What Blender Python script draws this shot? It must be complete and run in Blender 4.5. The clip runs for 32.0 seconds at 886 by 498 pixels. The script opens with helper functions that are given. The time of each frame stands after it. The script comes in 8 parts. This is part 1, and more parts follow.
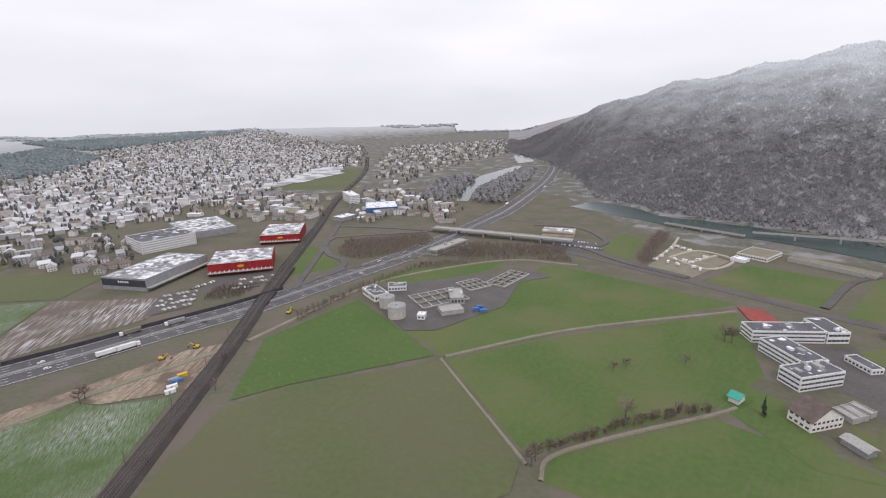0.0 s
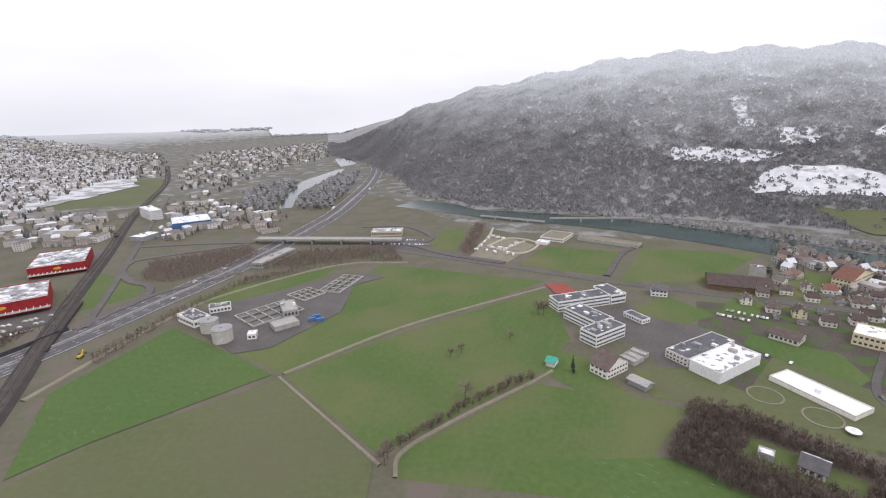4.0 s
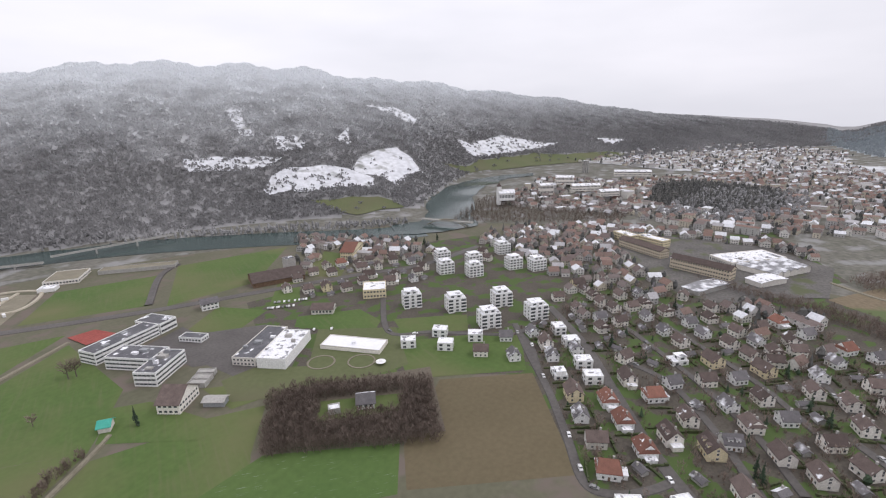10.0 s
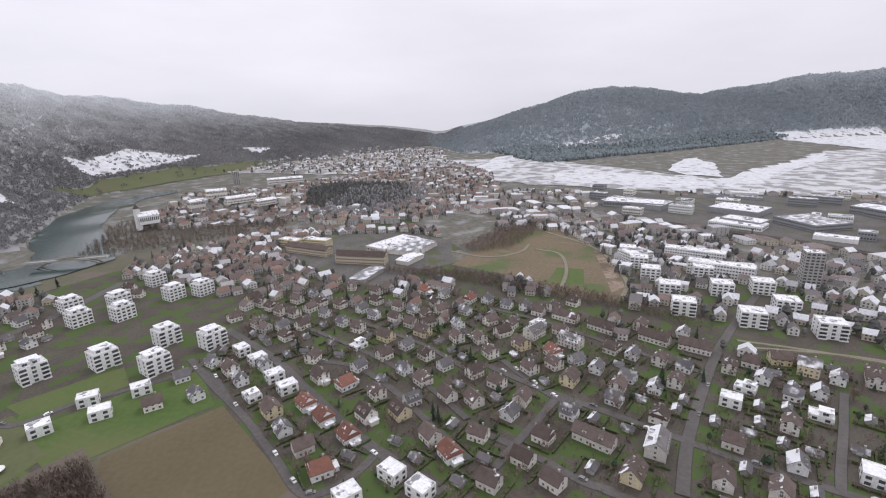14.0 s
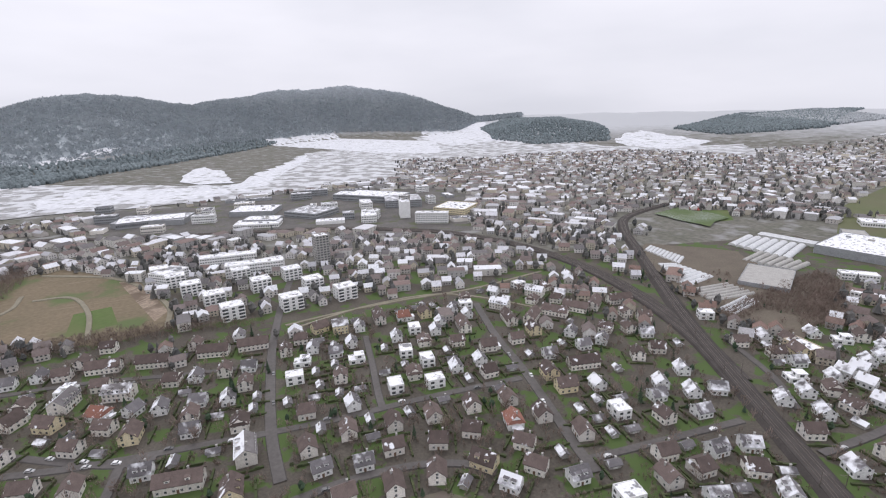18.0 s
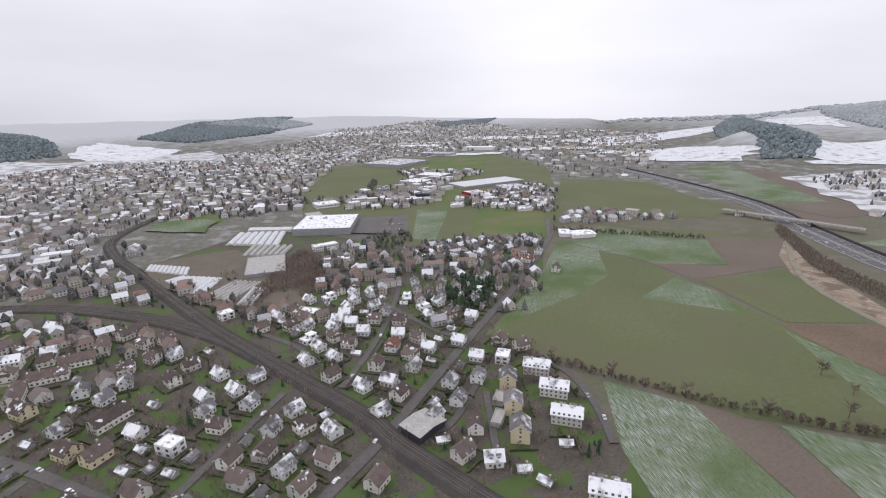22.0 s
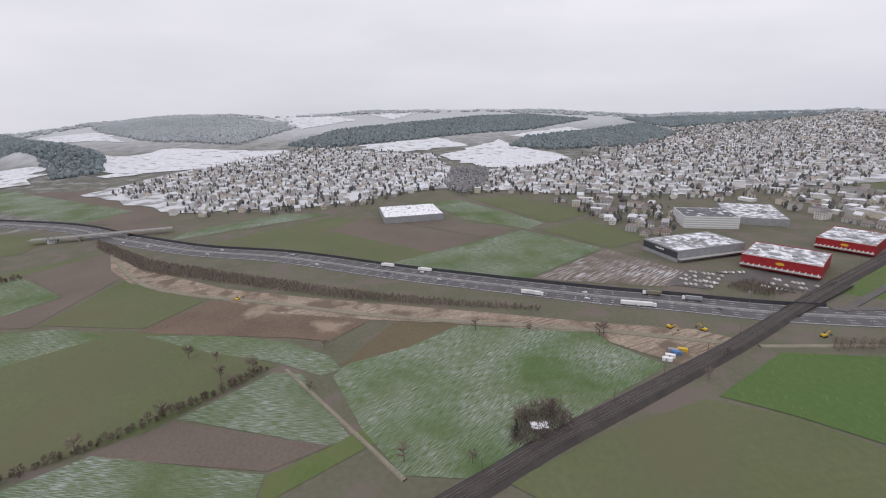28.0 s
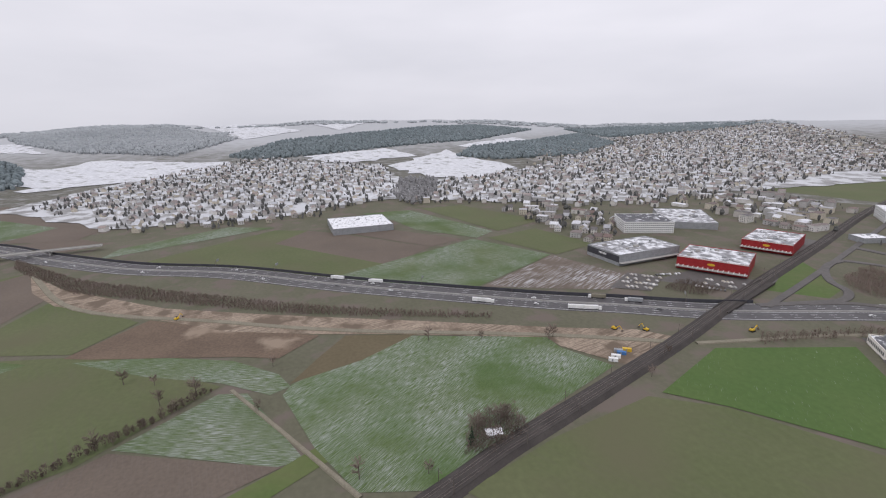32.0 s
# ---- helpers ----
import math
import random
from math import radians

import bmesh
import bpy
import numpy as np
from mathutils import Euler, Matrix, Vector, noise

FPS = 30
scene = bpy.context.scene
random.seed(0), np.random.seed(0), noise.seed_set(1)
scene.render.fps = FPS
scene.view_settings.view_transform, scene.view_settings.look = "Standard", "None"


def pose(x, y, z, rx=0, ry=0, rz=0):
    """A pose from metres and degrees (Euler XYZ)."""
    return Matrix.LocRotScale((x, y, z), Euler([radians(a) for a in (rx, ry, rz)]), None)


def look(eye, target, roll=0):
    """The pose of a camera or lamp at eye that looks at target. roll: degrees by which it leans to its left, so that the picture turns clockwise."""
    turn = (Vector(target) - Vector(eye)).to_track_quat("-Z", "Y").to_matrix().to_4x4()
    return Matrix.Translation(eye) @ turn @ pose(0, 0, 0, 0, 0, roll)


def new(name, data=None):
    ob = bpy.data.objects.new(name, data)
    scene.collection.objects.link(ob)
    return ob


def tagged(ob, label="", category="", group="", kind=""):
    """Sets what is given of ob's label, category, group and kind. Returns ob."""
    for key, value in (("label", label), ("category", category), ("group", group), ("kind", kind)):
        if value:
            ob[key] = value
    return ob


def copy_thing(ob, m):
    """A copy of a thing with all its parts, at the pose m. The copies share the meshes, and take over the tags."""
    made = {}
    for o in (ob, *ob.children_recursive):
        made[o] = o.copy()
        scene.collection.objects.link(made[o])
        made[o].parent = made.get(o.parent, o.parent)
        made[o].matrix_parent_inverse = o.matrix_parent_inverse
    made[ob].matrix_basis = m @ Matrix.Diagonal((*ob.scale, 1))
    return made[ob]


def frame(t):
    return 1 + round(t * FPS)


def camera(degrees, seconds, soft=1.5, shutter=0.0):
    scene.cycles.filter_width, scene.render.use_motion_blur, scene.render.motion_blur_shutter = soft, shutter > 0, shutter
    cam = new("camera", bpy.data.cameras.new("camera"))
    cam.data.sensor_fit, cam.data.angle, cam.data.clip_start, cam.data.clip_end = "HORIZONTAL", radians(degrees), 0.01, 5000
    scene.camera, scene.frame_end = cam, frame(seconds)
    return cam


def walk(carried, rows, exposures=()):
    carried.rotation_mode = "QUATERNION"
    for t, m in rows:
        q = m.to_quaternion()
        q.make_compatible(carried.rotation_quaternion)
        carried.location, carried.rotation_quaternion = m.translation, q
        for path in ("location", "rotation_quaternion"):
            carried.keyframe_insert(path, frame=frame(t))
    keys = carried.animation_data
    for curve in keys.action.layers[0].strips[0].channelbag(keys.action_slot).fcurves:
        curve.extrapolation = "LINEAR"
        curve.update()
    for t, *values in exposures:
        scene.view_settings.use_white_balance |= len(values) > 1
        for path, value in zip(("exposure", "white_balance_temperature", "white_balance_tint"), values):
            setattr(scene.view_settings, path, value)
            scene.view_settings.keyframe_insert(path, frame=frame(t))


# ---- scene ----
EYE_Z = 160.0
cam = camera(86.0, 32.0, soft=1.15)


def aim(yaw, pitch, roll):
    """The hovering camera's pose from its heading, tilt and lean in degrees."""
    return pose(0, 0, EYE_Z, 0, 0, yaw) @ pose(0, 0, 0, 90 + pitch) @ pose(0, 0, 0, 0, 0, -roll)


walk(cam, [
    (0, aim(22.00, -15.75, 1.35)),
    (1, aim(18.57, -15.80, 1.40)),
    (2, aim(13.12, -15.84, 1.45)),
    (2.5, aim(10.59, -15.83, 1.46)),
    (4.5, aim(-2.96, -15.97, 1.45)),
    (5, aim(-7.32, -16.07, 1.43)),
    (6, aim(-16.00, -16.09, 1.27)),
    (7, aim(-25.46, -16.07, 1.20)),
    (8, aim(-33.93, -15.97, 1.19)),
    (9, aim(-42.39, -15.94, 1.11)),
    (10, aim(-52.66, -15.93, 1.16)),
    (11, aim(-62.27, -15.99, 1.11)),
    (12, aim(-71.80, -15.82, 1.17)),
    (13, aim(-82.22, -15.86, 1.26)),
    (13.5, aim(-87.36, -15.87, 1.32)),
    (15.5, aim(-110.99, -15.67, 1.44)),
    (16, aim(-118.32, -15.74, 1.43)),
    (17, aim(-132.44, -15.85, 1.32)),
    (18, aim(-146.79, -15.99, 1.38)),
    (19, aim(-160.91, -16.14, 1.34)),
    (20, aim(-174.49, -16.27, 1.41)),
    (21, aim(-189.77, -16.33, 1.40)),
    (22, aim(-204.10, -16.40, 1.42)),
    (23, aim(-217.33, -16.38, 1.47)),
    (24, aim(-228.91, -16.42, 1.57)),
    (25, aim(-240.59, -16.46, 1.57)),
    (26, aim(-253.93, -16.56, 1.64)),
    (26.5, aim(-259.81, -16.63, 1.63)),
    (28.5, aim(-280.03, -16.44, 1.46)),
    (29, aim(-280.75, -16.33, 1.43)),
    (30, aim(-281.73, -16.07, 1.40)),
    (31, aim(-282.54, -15.76, 1.29)),
    (32, aim(-283.28, -15.49, 1.33)),
], exposures=[(0.0, 0.26, 6300, 15), (3.0, 0.34, 6300, 15), (6.0, 0.53, 6300, 15), (8.0, 0.53, 6300, 15), (10.0, 0.3, 6300, 15), (13.0, 0.26, 6250, 16), (16.0, 0.23, 6250, 16), (17.5, 0.34, 6200, 15), (19.0, 0.38, 6200, 15), (22.0, 0.28, 6200, 15), (24.0, 0.17, 6200, 15), (26.0, 0.1, 6250, 15), (32.0, 0.08, 6250, 15)])

# ---- light: overcast winter sky ----
world = bpy.data.worlds.new("overcast_sky")
scene.world = world
world.use_nodes = True
wn, wl = world.node_tree.nodes, world.node_tree.links
wn.clear()
w_out = wn.new("ShaderNodeOutputWorld")
w_bg = wn.new("ShaderNodeBackground")
w_sky = wn.new("ShaderNodeTexSky")
w_sky.sky_type, w_sky.sun_disc = "NISHITA", False
w_sky.sun_elevation, w_sky.sun_rotation = radians(24), radians(215)
w_grey = wn.new("ShaderNodeHueSaturation")
w_grey.inputs["Saturation"].default_value = 0.12
w_dim = wn.new("ShaderNodeVectorMath")
w_dim.operation = "SCALE"
w_dim.inputs["Scale"].default_value = 0.045
w_co = wn.new("ShaderNodeTexCoord")
w_map = wn.new("ShaderNodeMapping")
w_map.inputs["Scale"].default_value = (1.2, 1.2, 5.0)
w_noise = wn.new("ShaderNodeTexNoise")
w_noise.inputs["Scale"].default_value, w_noise.inputs["Detail"].default_value = 1.6, 4.0
w_ramp = wn.new("ShaderNodeValToRGB")
w_ramp.color_ramp.elements[0].position, w_ramp.color_ramp.elements[1].position = 0.3, 0.72
w_ramp.color_ramp.elements[0].color = (0.86, 0.865, 0.885, 1)
w_ramp.color_ramp.elements[1].color = (1.03, 1.02, 1.03, 1)
w_sep = wn.new("ShaderNodeSeparateXYZ")
w_low = wn.new("ShaderNodeValToRGB")
w_low.color_ramp.elements[0].position, w_low.color_ramp.elements[1].position = 0.0, 0.34
w_low.color_ramp.elements[0].color = (0.80, 0.805, 0.82, 1)
w_low.color_ramp.elements[1].color = (1.06, 1.055, 1.06, 1)
w_mul = wn.new("ShaderNodeMix")
w_mul.data_type, w_mul.blend_type = "RGBA", "MULTIPLY"
w_mul.inputs["Factor"].default_value = 1.0
w_mix = wn.new("ShaderNodeMix")
w_mix.data_type = "RGBA"
w_mix.inputs["Factor"].default_value = 0.85
wl.new(w_sky.outputs[0], w_grey.inputs["Color"])
wl.new(w_grey.outputs[0], w_dim.inputs[0])
wl.new(w_co.outputs["Generated"], w_map.inputs[0])
wl.new(w_map.outputs[0], w_noise.inputs["Vector"])
wl.new(w_noise.outputs[0], w_ramp.inputs[0])
wl.new(w_co.outputs["Generated"], w_sep.inputs[0])
wl.new(w_sep.outputs[2], w_low.inputs[0])
w_side = wn.new("ShaderNodeMapRange")
w_side.inputs["From Min"].default_value, w_side.inputs["From Max"].default_value = -1.0, 0.8
w_side.inputs["To Min"].default_value, w_side.inputs["To Max"].default_value = 0.84, 1.0
w_tone = wn.new("ShaderNodeVectorMath")
w_tone.operation = "SCALE"
wl.new(w_sep.outputs[1], w_side.inputs[0])
wl.new(w_side.outputs[0], w_tone.inputs["Scale"])
wl.new(w_ramp.outputs[0], w_tone.inputs[0])
wl.new(w_tone.outputs[0], w_mul.inputs[6])
wl.new(w_low.outputs[0], w_mul.inputs[7])
wl.new(w_dim.outputs[0], w_mix.inputs[6])
wl.new(w_mul.outputs[2], w_mix.inputs[7])
wl.new(w_mix.outputs[2], w_bg.inputs[0])
wl.new(w_bg.outputs[0], w_out.inputs[0])
sun = new("sun", bpy.data.lights.new("sun", "SUN"))
sun.data.energy, sun.data.angle, sun.data.color = 0.7, radians(25), (1.0, 0.97, 0.93)
sun.matrix_world = look((0, 0, 400), (-180, 200, 0))
sun.data.angle = radians(25)

# ---- materials ----


def material(name, c1, c2, scale=0.2, rough=0.9, bump=0.0, fine=3.0, stripes=None, patch=None, patch_scale=0.05, patch_at=(0.5, 0.6), obj_random=0.0,
             island=None, metal=0.0, height_mix=None, grain=0.2, detail=6.0, slope=0.0):
    """Two-scale noise colour with optional furrows, patches, per-object tint and a snow-and-haze tone with height."""
    m = bpy.data.materials.new(name)
    m.use_nodes = True
    n, l = m.node_tree.nodes, m.node_tree.links
    b = n["Principled BSDF"]
    b.inputs["Roughness"].default_value, b.inputs["Metallic"].default_value = rough, metal
    b.inputs["Specular IOR Level"].default_value = 0.25
    geo = n.new("ShaderNodeNewGeometry")

    def noise_of(sc, det=detail, vec=None):
        t = n.new("ShaderNodeTexNoise")
        t.inputs["Scale"].default_value, t.inputs["Detail"].default_value = sc, det
        l.new(vec or geo.outputs["Position"], t.inputs["Vector"])
        return t.outputs[0]

    def ramp(src, lo, hi):
        r = n.new("ShaderNodeMapRange")
        r.inputs["From Min"].default_value, r.inputs["From Max"].default_value = lo, hi
        l.new(src, r.inputs[0])
        return r.outputs[0]

    def mix(fac, a, bb, mode="MIX"):
        x = n.new("ShaderNodeMix")
        x.data_type, x.blend_type = "RGBA", mode
        for sock, v in ((x.inputs[0], fac), (x.inputs[6], a), (x.inputs[7], bb)):
            if isinstance(v, (int, float)):
                sock.default_value = v
            elif isinstance(v, tuple):
                sock.default_value = (*v[:3], 1)
            else:
                l.new(v, sock)
        return x.outputs[2]

    big = ramp(noise_of(scale), 0.3, 0.7)
    col = mix(big, c1, c2)
    small = noise_of(fine)
    g = ramp(small, 0.25, 0.75)
    shade = n.new("ShaderNodeMapRange")
    shade.inputs["To Min"].default_value, shade.inputs["To Max"].default_value = 1 - grain, 1 + grain
    l.new(g, shade.inputs[0])
    comb = n.new("ShaderNodeCombineColor")
    for k in range(3):
        l.new(shade.outputs[0], comb.inputs[k])
    col = mix(1.0, col, comb.outputs[0], "MULTIPLY")
    if island or obj_random:
        src = geo.outputs["Random Per Island"]
        if not island:
            oi = n.new("ShaderNodeObjectInfo")
            src = oi.outputs["Random"]
        r = n.new("ShaderNodeValToRGB")
        r.color_ramp.interpolation = "CONSTANT" if island and len(island) > 2 else "LINEAR"
        cols = island or [(1 - obj_random,) * 3, (1 + obj_random,) * 3]
        while len(r.color_ramp.elements) < len(cols):
            r.color_ramp.elements.new(0.5)
        for k, c in enumerate(cols):
            r.color_ramp.elements[k].position = k / len(cols) if len(cols) > 2 else k
            r.color_ramp.elements[k].color = (*c, 1)
        l.new(src, r.inputs[0])
        col = mix(1.0, col, r.outputs[0], "MULTIPLY")
    if stripes:
        angle, width, colour, lo, hi = stripes
        mp = n.new("ShaderNodeMapping")
        mp.inputs["Rotation"].default_value = (0, 0, radians(angle))
        l.new(geo.outputs["Position"], mp.inputs[0])
        mp2 = n.new("ShaderNodeMapping")
        mp2.inputs["Scale"].default_value = (1 / width, 0.06 / width, 0.01)
        l.new(mp.outputs[0], mp2.inputs[0])
        streak = noise_of(1.0, 5.0, mp2.outputs[0])
        where = ramp(noise_of(0.016, 7.0), 0.36, 0.62)
        mul = n.new("ShaderNodeMath")
        mul.operation = "MULTIPLY"
        l.new(ramp(streak, lo, hi), mul.inputs[0])
        l.new(where, mul.inputs[1])
        col = mix(mul.outputs[0], col, colour)
    if patch:
        where = noise_of(patch_scale, 8.0)
        if slope:
            dot = n.new("ShaderNodeVectorMath")
            dot.operation = "DOT_PRODUCT"
            l.new(geo.outputs["Normal"], dot.inputs[0])
            dot.inputs[1].default_value = (0.45 * slope, 0.9 * slope, 0.0)
            add = n.new("ShaderNodeMath")
            l.new(where, add.inputs[0])
            l.new(dot.outputs["Value"], add.inputs[1])
            where = add.outputs[0]
        col = mix(ramp(where, *patch_at), col, patch)
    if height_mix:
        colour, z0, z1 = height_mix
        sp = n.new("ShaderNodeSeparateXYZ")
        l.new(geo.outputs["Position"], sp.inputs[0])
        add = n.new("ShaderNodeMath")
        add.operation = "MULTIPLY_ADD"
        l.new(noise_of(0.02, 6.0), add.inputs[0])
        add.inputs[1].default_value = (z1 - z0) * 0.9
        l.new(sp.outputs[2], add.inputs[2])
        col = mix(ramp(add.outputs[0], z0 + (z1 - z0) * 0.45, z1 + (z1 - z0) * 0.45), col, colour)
    l.new(col, b.inputs["Base Color"])
    if bump:
        bp = n.new("ShaderNodeBump")
        bp.inputs["Strength"].default_value, bp.inputs["Distance"].default_value = 0.6, bump
        l.new(small, bp.inputs["Height"])
        l.new(bp.outputs[0], b.inputs["Normal"])
    return m


SNOW = (0.80, 0.81, 0.84)
M = {
    # Rising far ground pales with height: snow cover plus haze in the colour.
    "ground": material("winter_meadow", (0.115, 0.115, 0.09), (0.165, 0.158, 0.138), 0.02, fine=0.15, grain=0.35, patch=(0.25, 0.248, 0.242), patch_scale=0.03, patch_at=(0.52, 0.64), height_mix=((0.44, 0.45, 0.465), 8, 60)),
    "garden": material("garden_ground", (0.078, 0.068, 0.056), (0.108, 0.096, 0.08), 0.05, fine=0.7, grain=0.3, patch=(0.074, 0.111, 0.035), patch_scale=0.06, patch_at=(0.512, 0.545)),
    "verge": material("rough_grass", (0.11, 0.11, 0.072), (0.14, 0.132, 0.095), 0.02, fine=0.3, grain=0.12, patch=(0.15, 0.125, 0.105), patch_scale=0.04, patch_at=(0.52, 0.62)),
    "green": material("green_grass", (0.074, 0.125, 0.034), (0.1, 0.142, 0.044), 0.012, fine=0.3, grain=0.12, patch=(0.138, 0.142, 0.066), patch_scale=0.011, patch_at=(0.44, 0.66), stripes=(20, 2.0, (0.125, 0.138, 0.066), 0.5, 0.8)),
    "bright": material("bright_grass", (0.07, 0.126, 0.034), (0.092, 0.138, 0.043), 0.012, fine=0.3, grain=0.1, stripes=(-52, 0.5, (0.42, 0.45, 0.42), 0.64, 0.76)),
    "olive": material("olive_crop", (0.1, 0.12, 0.052), (0.127, 0.137, 0.069), 0.01, fine=0.3, grain=0.1, patch=(0.122, 0.12, 0.068), patch_scale=0.013, patch_at=(0.48, 0.7), stripes=(60, 2.0, (0.115, 0.117, 0.07), 0.5, 0.8)),
    "brown": material("ploughed_earth", (0.13, 0.105, 0.085), (0.155, 0.125, 0.1), 0.02, fine=0.5, grain=0.12, stripes=(75, 0.9, (0.16, 0.135, 0.12), 0.5, 0.8)),
    "tan": material("stubble_field", (0.122, 0.1, 0.06), (0.142, 0.116, 0.071), 0.02, fine=0.35, grain=0.1, stripes=(10, 1.0, (0.125, 0.113, 0.065), 0.5, 0.8)),
    "frost": material("snow_dusted_crop", (0.085, 0.125, 0.05), (0.11, 0.14, 0.066), 0.02, fine=0.9, stripes=(15, 0.42, (0.4, 0.42, 0.42), 0.42, 0.72)),
    "frost2": material("snow_dusted_meadow", (0.08, 0.122, 0.043), (0.105, 0.135, 0.056), 0.02, fine=0.9, stripes=(21, 0.42, (0.38, 0.4, 0.4), 0.42, 0.74)),
    "frost3": material("snow_dusted_winter_wheat", (0.075, 0.125, 0.04), (0.1, 0.135, 0.052), 0.015, fine=0.9, stripes=(-41, 0.42, (0.42, 0.44, 0.44), 0.42, 0.72)),
    "campway": material("pale_gravel_way", (0.4, 0.36, 0.29), (0.46, 0.42, 0.34), 0.1, fine=1.0),
    "yard": material("wet_yard_surface", (0.1, 0.095, 0.09), (0.15, 0.142, 0.132), 0.03, fine=0.4, grain=0.3, patch=(0.1, 0.11, 0.06), patch_scale=0.04, patch_at=(0.55, 0.64)),
    "townsnow": material("patchy_snow_between_houses", (0.25, 0.248, 0.245), (0.36, 0.358, 0.355), 0.03, fine=0.25, patch=(0.58, 0.59, 0.61), patch_scale=0.025, patch_at=(0.46, 0.54)),
    "frostbrown": material("snow_streaked_earth", (0.13, 0.105, 0.085), (0.16, 0.13, 0.105), 0.03, fine=0.7, stripes=(-35, 1.2, (0.5, 0.5, 0.51), 0.5, 0.58)),
    "snow": material("snow_field", (0.6, 0.61, 0.64), (0.68, 0.69, 0.715), 0.015, fine=0.1, patch=(0.26, 0.265, 0.25), patch_scale=0.03, patch_at=(0.56, 0.68), stripes=(30, 5.0, (0.5, 0.5, 0.5), 0.55, 0.8)),
    "asphalt": material("wet_asphalt", (0.085, 0.081, 0.084), (0.107, 0.103, 0.106), 0.05, rough=0.65, fine=0.5),
    "street": material("street_asphalt", (0.088, 0.08, 0.076), (0.115, 0.106, 0.1), 0.05, rough=0.6, fine=0.5),
    "path": material("gravel_path", (0.2, 0.182, 0.135), (0.25, 0.228, 0.175), 0.1, fine=1.0),
    "dirt": material("building_site_earth", (0.24, 0.185, 0.14), (0.35, 0.285, 0.22), 0.03, fine=0.4, grain=0.3, patch=(0.15, 0.115, 0.085), patch_scale=0.045, patch_at=(0.5, 0.6), stripes=(-20, 1.6, (0.15, 0.115, 0.085), 0.46, 0.6)),
    "dirtdark": material("dark_earth", (0.13, 0.095, 0.07), (0.17, 0.125, 0.09), 0.03, fine=0.5, patch=(0.28, 0.22, 0.165), patch_scale=0.025, patch_at=(0.58, 0.66)),
    "ballast": material("rail_ballast", (0.052, 0.046, 0.043), (0.075, 0.066, 0.061), 0.1, fine=1.2),
    "steel": material("rail_steel", (0.2, 0.17, 0.15), (0.25, 0.22, 0.2), 0.3, rough=0.5, metal=0.6),
    "scrub": material("bare_scrub", (0.12, 0.10, 0.08), (0.15, 0.13, 0.1), 0.05, fine=0.6),
    "water": material("river_water", (0.045, 0.07, 0.066), (0.06, 0.086, 0.082), 0.01, rough=0.15, fine=0.05, bump=0.3),
    "hillfield": material("disturbed_slope", (0.15, 0.125, 0.08), (0.19, 0.15, 0.1), 0.012, fine=0.3, patch=(0.105, 0.135, 0.055), patch_scale=0.018, patch_at=(0.54, 0.64), stripes=(35, 3.0, (0.26, 0.21, 0.15), 0.55, 0.75)),
    "sludge": material("dark_basin_water", (0.085, 0.085, 0.08), (0.11, 0.11, 0.1), 0.1, rough=0.25),
    "white": material("white_road_paint", (0.7, 0.7, 0.7), (0.78, 0.78, 0.78), 0.5),
    # Base grey lifted to stand in for haze; frost whitens it with height.
    "forest": material("hazy_frosted_forest", (0.215, 0.213, 0.215), (0.31, 0.307, 0.308), 0.005, fine=0.04, grain=0.15, island=[(0.9, 0.9, 0.9), (1.1, 1.1, 1.1)], height_mix=((0.78, 0.8, 0.82), 85, 270)),
    # Farthest woods: distance haze painted into the pale blue-grey colour.
    "hazewood": material("haze_paled_forest", (0.34, 0.365, 0.38), (0.4, 0.42, 0.435), 0.003, fine=0.03),
    # Woods on the far slopes, their blue tint and lifted tone standing for haze.
    "bluewood": material("haze_blued_woods", (0.17, 0.205, 0.215), (0.21, 0.245, 0.255), 0.003, fine=0.03, island=[(0.85, 0.85, 0.85), (1.15, 1.15, 1.15)]),
    # Paler, bluer than the near forest: haze put into the colour, frost higher up.
    "farforest": material("haze_tinted_forest", (0.29, 0.325, 0.345), (0.34, 0.372, 0.39), 0.003, fine=0.03, island=[(0.95, 0.95, 0.955), (1.05, 1.05, 1.045)], height_mix=((0.6, 0.63, 0.66), 240, 480)),
}

